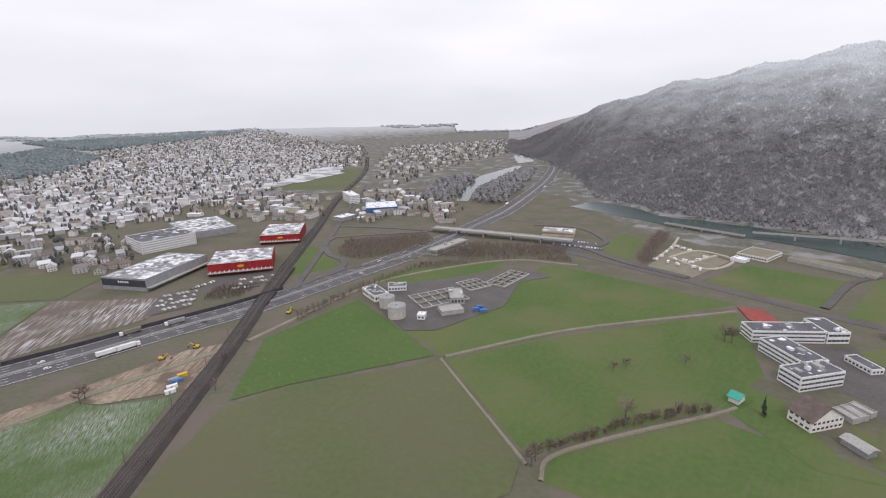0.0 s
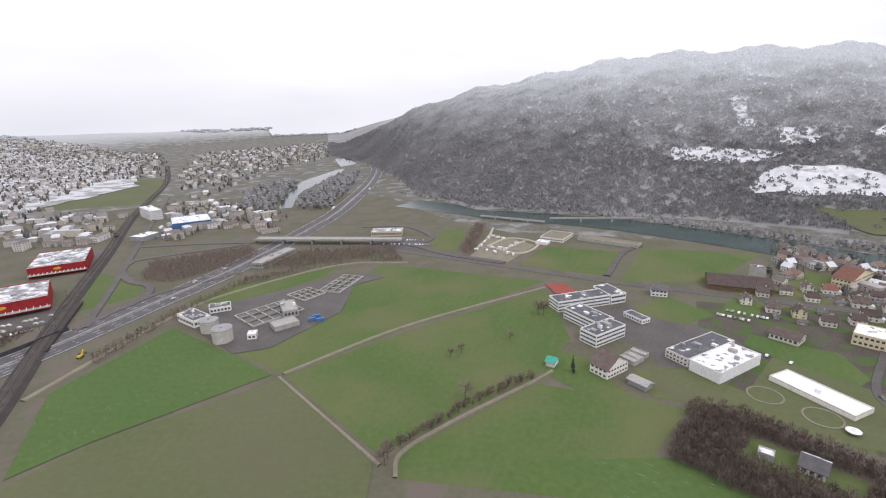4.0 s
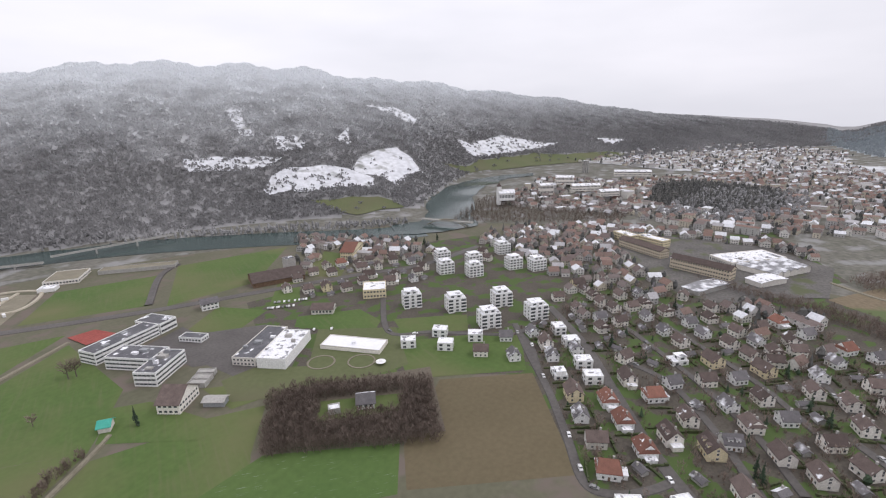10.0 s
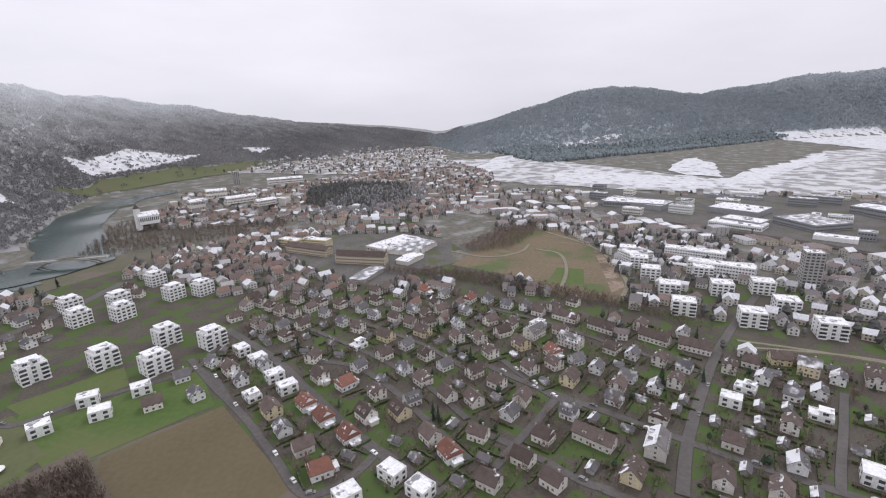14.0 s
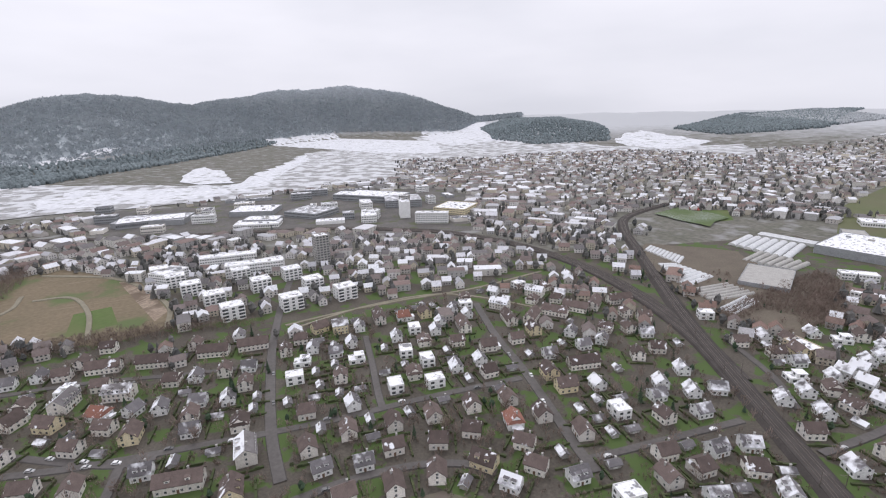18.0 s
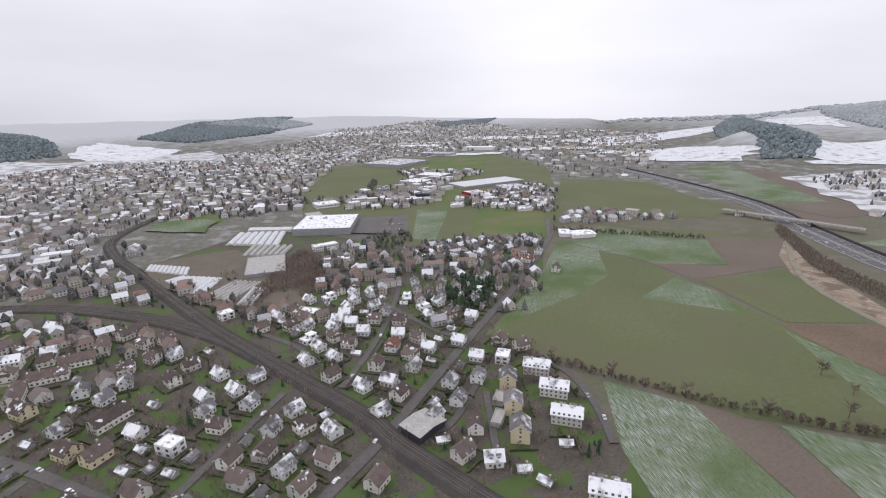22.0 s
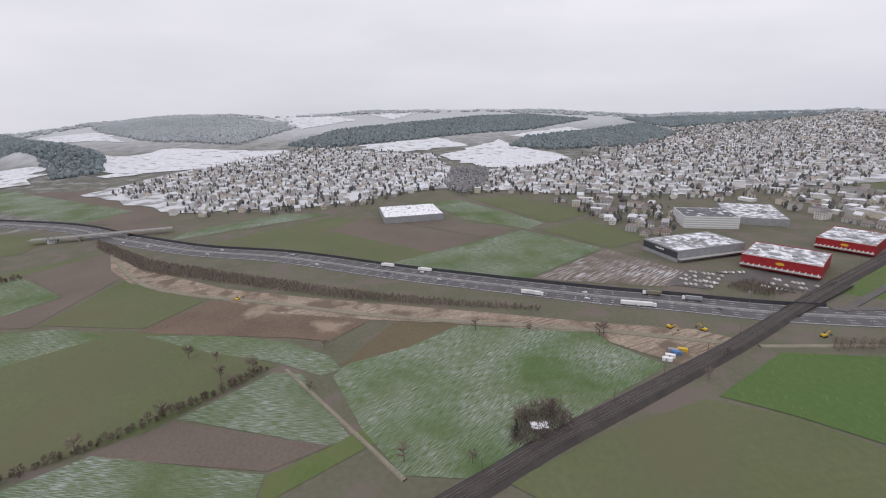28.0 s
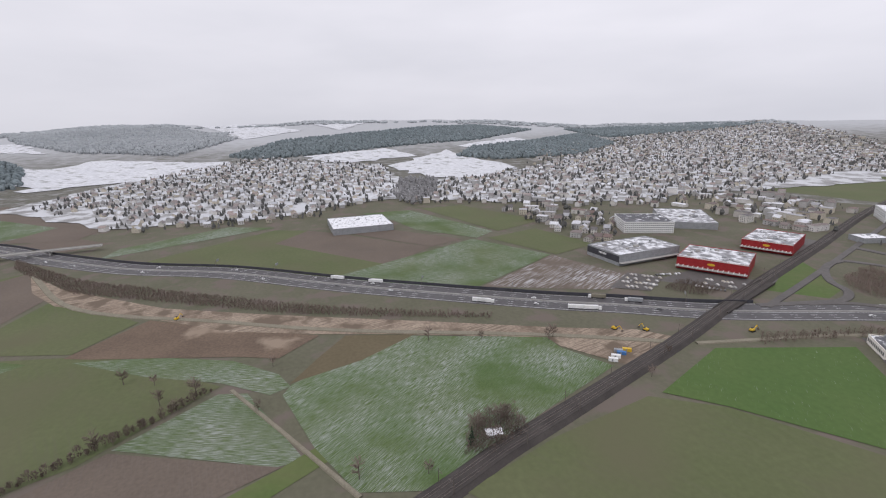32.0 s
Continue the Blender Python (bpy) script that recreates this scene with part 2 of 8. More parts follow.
# ---- terrain ----
# terrain begin
# hill chains: bearing in degrees, foot distance, crest distance, sight angle of the crest from the hovering height
HILLS = [
    ([-95, -91, -86, -80, -74, -65, -56, -50, -44, -38, -32, -21, -15, -9, -3, 4, 10, 14],
     [2830, 2520, 2220, 2030, 1760, 1580, 1280, 810, 780, 760, 760, 760, 760, 780, 800, 960, 1660, 2090],
     [3940, 3690, 3450, 3200, 2950, 2710, 2340, 2030, 1910, 1820, 1750, 1720, 1720, 1720, 1780, 1970, 2580, 2950],
     [-3.4, -2.2, -1.5, -1.0, -0.3, 1.3, 2.4, 3.4, 3.6, 4.7, 5.0, 5.1, 4.4, 3.3, 2.35, 0.35, -2.4, -3.6]),
    ([-156, -151, -145, -140, -136, -128, -120.5, -116, -111.5, -107, -101, -95, -91],
     [4060, 3940, 3570, 3570, 3570, 2950, 2280, 2150, 2030, 1910, 1720, 1850, 2580],
     [4760, 4760, 4760, 4760, 4760, 4550, 4060, 3940, 3690, 3570, 3320, 3320, 3690],
     [-1.8, -0.8, 1.3, 2.5, 2.8, 2.3, 1.1, 1.7, 2.3, 1.45, -0.3, -2.0, -3.3]),
    ([-349, -340, -329, -324, -317, -310, -300, -290, -282, -275, -268, -260, -250, -242, -237, -230, -222],
     [4180, 3940, 3200, 2710, 2340, 2090, 1600, 1480, 1480, 1480, 1480, 1600, 1720, 1850, 1970, 2460, 3690],
     [4760, 4760, 4760, 4760, 4760, 4760, 4760, 4760, 4760, 4760, 4760, 4760, 4760, 4760, 4760, 4760, 4760],
     [-1.2, -1.1, -1.15, -1.1, -1.05, -1.2, -1.2, -0.6, -0.2, -0.15, -0.2, -0.3, -0.1, -0.5, -1.3, -1.5, -1.6]),
    ([-224, -215, -205, -195, -185, -175, -165, -155, -148],
     [2500, 2400, 2300, 2300, 2300, 2300, 2300, 2500, 2800],
     [4760, 4760, 4760, 4760, 4760, 4760, 4760, 4760, 4760],
     [-1.5, -1.3, -1.0, -0.5, -0.5, -0.45, -0.4, -0.5, -1.0]),
]
# lone knolls: x, y, height, half-widths across and along the line of sight, bearing
KNOLLS = [(1010, -2650, 78, 330, 400, -159), (-1690, -1060, 76, 150, 280, 122), (775, 420, 13, 60, 50, -60), (930, 400, 20, 160, 70, -66)]


def height(x, y):
    """Ground height in metres at x, y (numpy arrays)."""
    r = np.hypot(x, y)
    a = np.degrees(np.arctan2(-x, y))
    a = np.where(a > 20, a - 360, a)
    z = np.zeros_like(r)
    for az, foot, crest, sight in HILLS:
        f, c = np.interp(a, az, foot), np.interp(a, az, crest)
        top = np.maximum(EYE_Z + c * np.tan(np.radians(np.interp(a, az, sight))), 0)
        inside = np.clip((a - az[0]) / 3, 0, 1) * np.clip((az[-1] - a) / 3, 0, 1)
        s = np.clip((r - f) / (c - f), 0, 1)
        rough = 0.985 + 0.025 * np.sin(a * 0.9 + s * 5) * s + 0.008 * np.sin(a * 3.3) * s
        z = np.maximum(z, inside * top * rough * np.sin(s * np.pi / 2) ** 1.25)
    for kx, ky, kh, kw, kl, b in KNOLLS:
        c, s = np.cos(np.radians(b)), np.sin(np.radians(b))
        u, v = (x - kx) * c + (y - ky) * s, -(x - kx) * s + (y - ky) * c
        z = z + kh * np.exp(-(u / kw) ** 2 - (v / kl) ** 2)
    return z
# terrain end


def raw_mesh(name, verts, faces, mats, parent=None, idx=None, smooth=False):
    me = bpy.data.meshes.new(name)
    me.from_pydata(verts, [], faces)
    for m in mats if isinstance(mats, (list, tuple)) else [mats]:
        me.materials.append(m)
    if idx is not None:
        me.polygons.foreach_set("material_index", idx)
    if smooth:
        me.polygons.foreach_set("use_smooth", [True] * len(me.polygons))
    me.update()
    ob = new(name, me)
    if parent:
        ob.parent = parent
    return ob


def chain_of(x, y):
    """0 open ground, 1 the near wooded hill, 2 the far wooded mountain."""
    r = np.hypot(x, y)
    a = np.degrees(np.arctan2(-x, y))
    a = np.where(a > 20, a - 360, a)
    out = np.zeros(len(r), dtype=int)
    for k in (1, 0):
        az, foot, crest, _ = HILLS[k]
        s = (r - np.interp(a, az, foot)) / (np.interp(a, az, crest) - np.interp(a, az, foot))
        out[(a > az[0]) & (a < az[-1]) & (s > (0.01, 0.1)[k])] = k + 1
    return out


def ground_sheet():
    n_a, radii = 720, np.concatenate([np.linspace(0, 580, 13)[1:], np.geomspace(600, 4950, 110)])
    a = np.linspace(0, 2 * np.pi, n_a, endpoint=False)
    rr, aa = np.meshgrid(radii, a, indexing="ij")
    x, y = -np.sin(aa) * rr, np.cos(aa) * rr
    z = height(x.ravel(), y.ravel())
    v = np.concatenate([[[0, 0, 0]], np.stack([x.ravel(), y.ravel(), z], 1)])
    k = np.arange(n_a)
    k2 = (k + 1) % n_a
    faces = [(0, 1 + i, 1 + j) for i, j in zip(k.tolist(), k2.tolist())]
    for ring in range(len(radii) - 1):
        o, p = 1 + ring * n_a, 1 + (ring + 1) * n_a
        faces += list(zip((o + k).tolist(), (p + k).tolist(), (p + k2).tolist(), (o + k2).tolist()))
    cx = np.array([np.mean(v[list(f)], axis=0)[:2] for f in faces])
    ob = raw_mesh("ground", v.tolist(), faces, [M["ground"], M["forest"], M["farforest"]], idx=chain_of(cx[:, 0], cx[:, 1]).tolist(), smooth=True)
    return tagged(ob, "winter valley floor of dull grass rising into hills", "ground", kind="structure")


ground = ground_sheet()
layer = [0.03]


def lift():
    layer[0] += 0.004
    return layer[0]


def drape(name, pts, mat, z=None, step=None):
    """A sheet over the ground inside the corner points pts; step: metres between its supports where the ground is uneven."""
    from mathutils.geometry import delaunay_2d_cdt
    z = z if z is not None else lift()
    p = [Vector(q) for q in pts]
    extra = []
    if step:
        xs, ys = [q[0] for q in pts], [q[1] for q in pts]
        edge = []
        for i in range(len(p)):
            q, w = p[i], p[(i + 1) % len(p)]
            m = max(1, int((w - q).length / step))
            for j in range(m):
                e = q.lerp(w, j / m)
                edge.append(e + Vector((noise.noise((e.x * 0.02, e.y * 0.02, 3)), noise.noise((e.x * 0.02, e.y * 0.02, 8)))) * step * 0.9)
        p = edge
        gx = np.arange(min(xs), max(xs), step)
        gy = np.arange(min(ys), max(ys), step)
        extra = [Vector((float(a), float(b))) for a in gx for b in gy]
    n = len(p)
    vs, _, fs, *_ = delaunay_2d_cdt(p + extra, [], [list(range(n))], 1 if not extra else 2, 0.001)
    if extra:
        vs2, _, fs, *_ = delaunay_2d_cdt(p + extra, [(i, (i + 1) % n) for i in range(n)], [], 1, 0.001)
        vs = vs2
        keep = []
        poly = np.array([[q.x, q.y] for q in p])
        for f in fs:
            c = sum((vs[i] for i in f), Vector((0, 0))) / len(f)
            x1, y1 = poly[:, 0], poly[:, 1]
            x2, y2 = np.roll(x1, -1), np.roll(y1, -1)
            cross = ((y1 > c.y) != (y2 > c.y)) & (c.x < (x2 - x1) * (c.y - y1) / (y2 - y1 + 1e-12) + x1)
            if cross.sum() % 2:
                keep.append(f)
        fs = keep
    xy = np.array([[v.x, v.y] for v in vs])
    h = height(xy[:, 0], xy[:, 1])
    if step:
        z = 0.4 + 2 * lift() + h * 0.004
    ob = raw_mesh(name, [(float(a), float(b), float(c)) for (a, b), c in zip(xy, h + z)], [list(f) for f in fs], mat, smooth=bool(step))
    # face up
    bm = bmesh.new()
    bm.from_mesh(ob.data)
    for f in bm.faces:
        if f.normal.z < 0:
            f.normal_flip()
    bm.to_mesh(ob.data)
    bm.free()
    return ob


def smooth_line(pts, n=6):
    """A Catmull-Rom line through pts."""
    p = [Vector(q) for q in pts]
    p = [p[0] * 2 - p[1]] + p + [p[-1] * 2 - p[-2]]
    out = []
    for i in range(1, len(p) - 2):
        for j in range(n):
            t = j / n
            out.append(0.5 * (2 * p[i] + (p[i + 1] - p[i - 1]) * t + (2 * p[i - 1] - 5 * p[i] + 4 * p[i + 1] - p[i + 2]) * t * t
                              + (3 * p[i] - p[i - 1] - 3 * p[i + 1] + p[i + 2]) * t ** 3))
    out.append(p[-2])
    return out


def ribbon(name, line, profile, mat, parent=None, z=0.0):
    """Sweeps a cross profile [(across, up), ...] along the flat line."""
    v, f = [], []
    k = len(profile)
    for i, q in enumerate(line):
        d = (line[min(i + 1, len(line) - 1)] - line[max(i - 1, 0)]).normalized()
        s = Vector((d.y, -d.x))
        for a, u in profile:
            w = q + s * a
            v.append((w.x, w.y, u + z))
    for i in range(len(line) - 1):
        for j in range(k - 1):
            f.append((i * k + j, i * k + j + 1, (i + 1) * k + j + 1, (i + 1) * k + j))
    return raw_mesh(name, v, f, mat, parent)


road_level = [0.0]


def road(name, pts, width, mat="street", label="grey asphalt road", kerb=0.1):
    z = 0.45 + road_level[0]
    road_level[0] += 0.014
    line = smooth_line(pts)
    w = width / 2
    ob = ribbon(name, line, [(-w - 0.4, 0.0 - z), (-w, 0), (w, 0), (w + 0.4, 0.0 - z)], M[mat], z=z)
    return tagged(ob, label, "road", kind="structure"), line


FIELD = {
    "frost3": "winter wheat field partly dusted with snow",
    "townsnow": "patchy snow between the village houses","green": "green winter grass field", "bright": "bright green field with faint snow lines", "olive": "dull olive green crop field", "brown": "bare brown ploughed field",
         "verge": "rough dull grass between the fields", "tan": "tan stubble field", "frost": "green field dusted with rows of snow", "frost2": "green meadow streaked with thin snow", "frostbrown": "brown earth field streaked with snow",
         "snow": "snow-covered field", "dirt": "sandy building site earth", "dirtdark": "dark churned earth", "hillfield": "brown and green disturbed slope", "garden": "residential garden ground", "scrub": "rough bare scrub ground", "asphalt": "dark asphalt yard",
         "street": "grey asphalt yard", "path": "pale gravel ground", "water": "grey-green river"}


crops = []


def field(kind, *pts):
    if kind not in ("verge", "garden"):
        crops.append(list(pts))
    return tagged(drape("field", pts, M[kind]), FIELD[kind], "field", kind="structure")


# rough grass round the fields, then the suburbs' ground, then the fields
field("verge", *[(-math.sin(k * math.pi / 24) * q, math.cos(k * math.pi / 24) * q) for k, q in ((k, 720 if k < 1 else 960 if k < 2 else 1080 if k < 12 else 930 if k < 20 else 700 if k < 25 else 520 if k < 38 else 700 if k < 43 else 640) for k in range(48))])
field("garden", (339.9, 176.7), (527.2, 138.7), (496.2, -101.4), (392.1, -347.4), (128.1, -565.1), (-56.8, -732.9), (-181.8, -517.2), (-348.9, -473.3), (-264.6, -355), (-157.8, -274.1), (-170.7, -182.7), (-143.4, -104.5), (-30.4, -168.7), (96.3, -142.3), (163.2, -59.7), (170.7, 25.7), (177.3, 61.1), (180.7, 61.1), (243.4, 121.5))
field("garden", (208.7, 382), (330.1, 349), (440.4, 386.9), (518, 343.7), (750.2, 19.9), (561.6, -48.9), (374.9, 137.5), (243.4, 121.5), (150.1, 254.6))
field("green", (-158.8, 303.6), (-77.9, 504.9), (90.4, 438.4), (-33.7, 341.5), (-109.4, 271.9))
field("green", (-37.2, 332.7), (85.9, 416.6), (85.3, 315.4), (61.2, 279.2), (51.3, 265.6))
field("green", (-108.8, 269.9), (-37.1, 331.8), (51.3, 265.6), (-26.7, 205.9), (-36.8, 194.3))
field("green", (-26.3, 197.4), (49.7, 257.3), (127.2, 228), (98.6, 197.1), (76.5, 162.3), (-28.1, 180))
field("bright", (40.9, 190.1), (102.1, 191.6), (147.8, 142.7), (122.2, 121.1))
field("tan", (207.2, 162.6), (247.4, 118.9), (179.2, 61.8), (126.4, 119.4), (147.6, 139.8))
field("green", (-242.1, 398.2), (-216.4, 445.3), (-125.1, 503), (-133, 465.3), (-192.5, 393.9))
field("green", (72.2, 493), (116.2, 562.7), (201.7, 531.4), (153.3, 449.9))
field("green", (163.2, 434.1), (225.6, 548.6), (344, 512.5), (243.8, 424.4))
field("green", (146.1, 366.2), (188.6, 394.2), (209.9, 351.4), (171.4, 334.6))
field("green", (-33.9, 564.5), (-7.8, 668.5), (21.4, 645.6), (4.3, 544.8))
field("green", (236.5, 227.7), (262, 240.4), (299.2, 204.7), (275.2, 187.4))
field("green", (-335.6, 376.7), (-403.2, 498.8), (-316.2, 457.8), (-298.4, 415.6))
field("frost", (-874.4, -540.9), (-941.3, -475.9), (-869.6, -355.7), (-776.1, -377.8))
field("brown", (-762, -442.6), (-794, -375.8), (-734.6, -304.7), (-698.4, -343.1))
field("frost", (-1058.6, -866.7), (-1179.8, -824.4), (-849.4, -395.8), (-817.7, -518.5))
field("brown", (-1162.1, -802.7), (-1161.5, -654.3), (-874, -331.5), (-849.4, -395.8))
field("green", (111.1, -830.3), (26, -871.5), (14, -795.3), (66.4, -744.3))
field("olive", (-822.5, 870.3), (-993.4, 1342.3), (-797.7, 1345.5), (-593.1, 935.1))
field("hillfield", (498.7, -32.1), (653.8, -131.4), (636.3, -194.9), (511.1, -215.2), (372.3, -181.3), (388, -128.4), (453, -93.2))
field("dirt", (532.9, -203.9), (521.5, -216), (410.6, -189.6), (398.2, -171.6))
field("green", (476.2, -143), (466.3, -168.7), (419.9, -153.4), (428.8, -119.6))
field("street", (129, 320.3), (155.2, 352.1), (191.4, 326.5), (206.7, 286.8), (145.5, 239.3), (133.8, 271.1))
field("street", (117.3, 366.4), (150.5, 378), (153.1, 314.8), (140, 294.5), (124, 307.1))
field("green", (55.6, 269.6), (73.1, 298.7), (89.4, 287.3), (100.6, 243.7), (127.2, 228), (88.7, 229.4))
field("green", (114.3, 275.6), (141, 252.9), (165.3, 220.7), (138.7, 233.2), (113.4, 240.7))
field("green", (145.3, 247.2), (204.7, 201.9), (193.8, 181.8), (142.8, 231))
field("green", (228.3, 220.9), (297.8, 155), (248.1, 123.9), (196.1, 179.4))
field("green", (257.5, 248.7), (295.7, 209.3), (284.1, 192.2), (242.5, 224.8))
field("green", (215.8, 317.7), (256.5, 286.7), (249.9, 255.3), (228.5, 243), (202, 303.2))
field("green", (284.5, 402), (358.2, 455.9), (365.6, 410.8), (301.6, 364.3))
field("green", (263.9, 412.6), (278.9, 399.4), (237.8, 344), (215.6, 357.6))
field("olive", (125.9, 274.5), (147, 272.4), (169.7, 244.1), (210, 284.1), (247.6, 236.6), (210.1, 191), (150.5, 213.1), (117.1, 247.6))
field("scrub", (101.4, 196.4), (142.5, 233.5), (215.9, 177.3), (169, 129.6))
field("green", (133.9, 191.4), (148.2, 204.8), (182.6, 171.2), (168, 161.5))
field("path", (18.7, 520.3), (56.8, 631.2), (104.2, 570.4), (61.6, 501.1))
field("asphalt", (-112.5, 593.9), (-50, 618.8), (-21.2, 573.6), (-70.9, 549.9))
field("street", (-383.5, 303.3), (-401.4, 366.1), (-341.3, 404.4), (-463.8, 586.1), (-438, 592.1), (-329.2, 371.1))
field("olive", (-156.9, -278), (-205.5, -314.5), (-274.9, -366.8), (-361.9, -459.6), (-386.1, -334.9), (-362.8, -196.2), (-352, -158), (-290.8, -77), (-259.4, -106.5), (-231.9, -131.7), (-207.9, -179.5))
field("frost2", (-361.9, -459.6), (-376, -404.2), (-326.2, -334.3), (-270, -308.6), (-221.8, -297.4), (-165.1, -281.1), (-255.1, -351.7))
field("frost2", (-308.3, -276.8), (-376.4, -299.8), (-378.5, -259.5), (-358.1, -215.5))
field("frost2", (-352.5, -185.9), (-344.9, -129.1), (-324.2, -75.2), (-296.5, -42.6), (-278.8, -33.9), (-272.2, -45.7), (-295.4, -78.2), (-316.9, -127.9))
field("frost", (-240.7, -119.2), (-281.5, -76.5), (-277.8, -59.2), (-207.2, -22.8), (-205.7, -36.5))
field("brown", (-215, -148.8), (-238.5, -120.1), (-205, -33.6), (-191.7, -61.3))
field("frost", (-189.8, -191.9), (-216.5, -150.4), (-189.8, -61.8), (-167.8, -63.3), (-140, -97.5), (-155.6, -141.4))
field("green", (-188.3, -61.1), (-203.9, -34.5), (-221.1, -9.7), (-209.4, -2.6), (-169.9, -61.6))
field("frost3", (-269.7, -38.1), (-280.7, -33.5), (-332.3, 38.1), (-298.1, 148.3), (-279.9, 150.3), (-246.9, 172.2), (-205.9, 93), (-178.6, 49.1), (-170.9, 36.9), (-179.3, 0.7), (-215.8, -18.6))
field("tan", (-282.3, -34.6), (-314.6, -16), (-343.3, 2.6), (-329.9, 54), (-300.2, 11.3))
field("brown", (-528.9, -382.4), (-607.9, -337.9), (-503.6, -272.3), (-384.7, -285.8), (-392, -339.6), (-454.3, -300))
field("olive", (-388.8, -282), (-500.7, -263.7), (-417.4, -164.5), (-366.6, -191.7))
field("frost2", (-365.5, -460.8), (-402.1, -443.2), (-460.4, -496.7), (-521.3, -379), (-453.9, -301.9), (-392, -339.6))
field("olive", (-459.6, -501), (-599.7, -349.2), (-607.9, -337.9), (-528.9, -382.4))
field("olive", (-702.1, -889.6), (-813.7, -740.4), (-702.6, -453.6), (-630.1, -446.8), (-528.8, -538.3), (-529.4, -681.2))
tagged(drape("field", [(-126.9, -978.6), (-285.9, -1429.5), (-528.4, -1518.6), (-918.9, -1600), (-803.8, -1085.4), (-477.2, -587.7), (-372.3, -502.6), (-276.9, -534.4), (-190.8, -522.9), (-140.3, -578), (-100.6, -767.8)], M["olive"]), "dull grass round the trading estate", "field", kind="structure")
field("olive", (-199, -1171.9), (-235.8, -1244.5), (-367.3, -1261.8), (-469.2, -1336), (-458.6, -1278.4), (-300.8, -1048.9), (-230.4, -1072.1))
field("green", (-521.7, -1383.3), (-853.2, -1520.1), (-628.5, -1106.1), (-556, -1138.8), (-491.2, -1243.9))
field("green", (-413.7, -886.6), (-605.4, -1124.9), (-469.3, -927.8), (-343.6, -738.1), (-337.1, -786.6))
tagged(drape("yard", [(-158.8, -677.7), (-256.5, -706.2), (-212.6, -592.4), (-129.3, -590.2)], M["street"]), "wet grey yard of the trading estate", "yard", kind="structure")
tagged(drape("yard", [(-264, -897.4), (-351.2, -998.5), (-426.9, -976.3), (-321.8, -772.5), (-245.2, -766.7)], M["street"]), "wet grey yard of the trading estate", "yard", kind="structure")
field("frost", (-280.2, -726.4), (-329.4, -711.3), (-230.8, -531.8), (-206.9, -558.2))
field("olive", (-330.6, -709.8), (-369, -685.5), (-269.7, -522.4), (-226.4, -530.1))
field("green", (-370.2, -684), (-447.6, -611.7), (-361, -473.8), (-267.3, -518))
field("dirtdark", (-360.9, -194.7), (-419.5, -156.8), (-377.3, -80), (-349, -17), (-319, -44.7), (-329.6, -73.2), (-354.4, -175.1))
field("dirt", (-601.2, -333.6), (-531.4, -270.8), (-445.6, -153.6), (-407.5, -70), (-378.7, -0.1), (-345, 82.5), (-312.2, 159.4), (-290.8, 219.1), (-269.7, 240.9), (-246.2, 180.3), (-282.2, 151.4), (-297.2, 147.9), (-335.1, 38.5), (-351.2, -17.8), (-377, -88.9), (-423.5, -158), (-481.1, -255.3), (-529.7, -297.2))
field("olive", (-618.2, -222.4), (-743.8, -86), (-725.1, -36.2), (-658, -78.1), (-515.3, 58), (-485, -11.7), (-572, -175.1))
field("brown", (-658, -78.1), (-725.1, -36.2), (-686.9, 10.7), (-574.9, 119.2), (-515.3, 58))
field("brown", (-681.5, 25.7), (-687.1, 87.9), (-603, 170), (-577, 121))
field("frost2", (-484.5, -10), (-599, 182), (-497.3, 249), (-417, 132.8), (-435.3, 73.4))
field("frostbrown", (-415.8, 136.7), (-494.9, 249.2), (-380, 299.9), (-373.5, 245.2))
field("olive", (-597.7, 203.9), (-629.1, 287.7), (-524, 322.6), (-495.4, 255))
field("frost2", (-831.5, 52.2), (-833.9, 136.7), (-632.9, 223.9), (-602.2, 190.5), (-679.9, 118.1), (-754, 97.2))
field("olive", (-841.3, 159.2), (-850.6, 238.6), (-676.6, 318.1), (-630.6, 231))
field("frost", (-647, -284.6), (-763.6, -87.9), (-792.1, -160.9), (-695.8, -277.9))
field("frost", (-1209.8, -861.2), (-876.7, -429.1), (-876.7, -372.1), (-800.4, -481.1), (-1026.8, -827.1))
field("brown", (-783.9, -465.3), (-953.3, -417.7), (-884, -342.2), (-768, -364.4))
field("olive", (-167.3, 47.3), (-191, 102.2), (-210.3, 171), (-188.9, 206), (-111.1, 266.2), (-66.7, 219), (-39.5, 189), (-39.2, 168.1))
field("bright", (-211.6, 181.2), (-249.3, 253.2), (-223.9, 345.1), (-153.5, 298.4), (-118, 271.7), (-189.7, 207.1))
field("street", (-234.3, 363.6), (-209.5, 389.8), (-176.6, 417.5), (-90.1, 476.7), (-69, 460.7), (-95.7, 437.9), (-94.9, 371.7), (-132.7, 308.6), (-155.7, 300.8), (-218, 353.1))

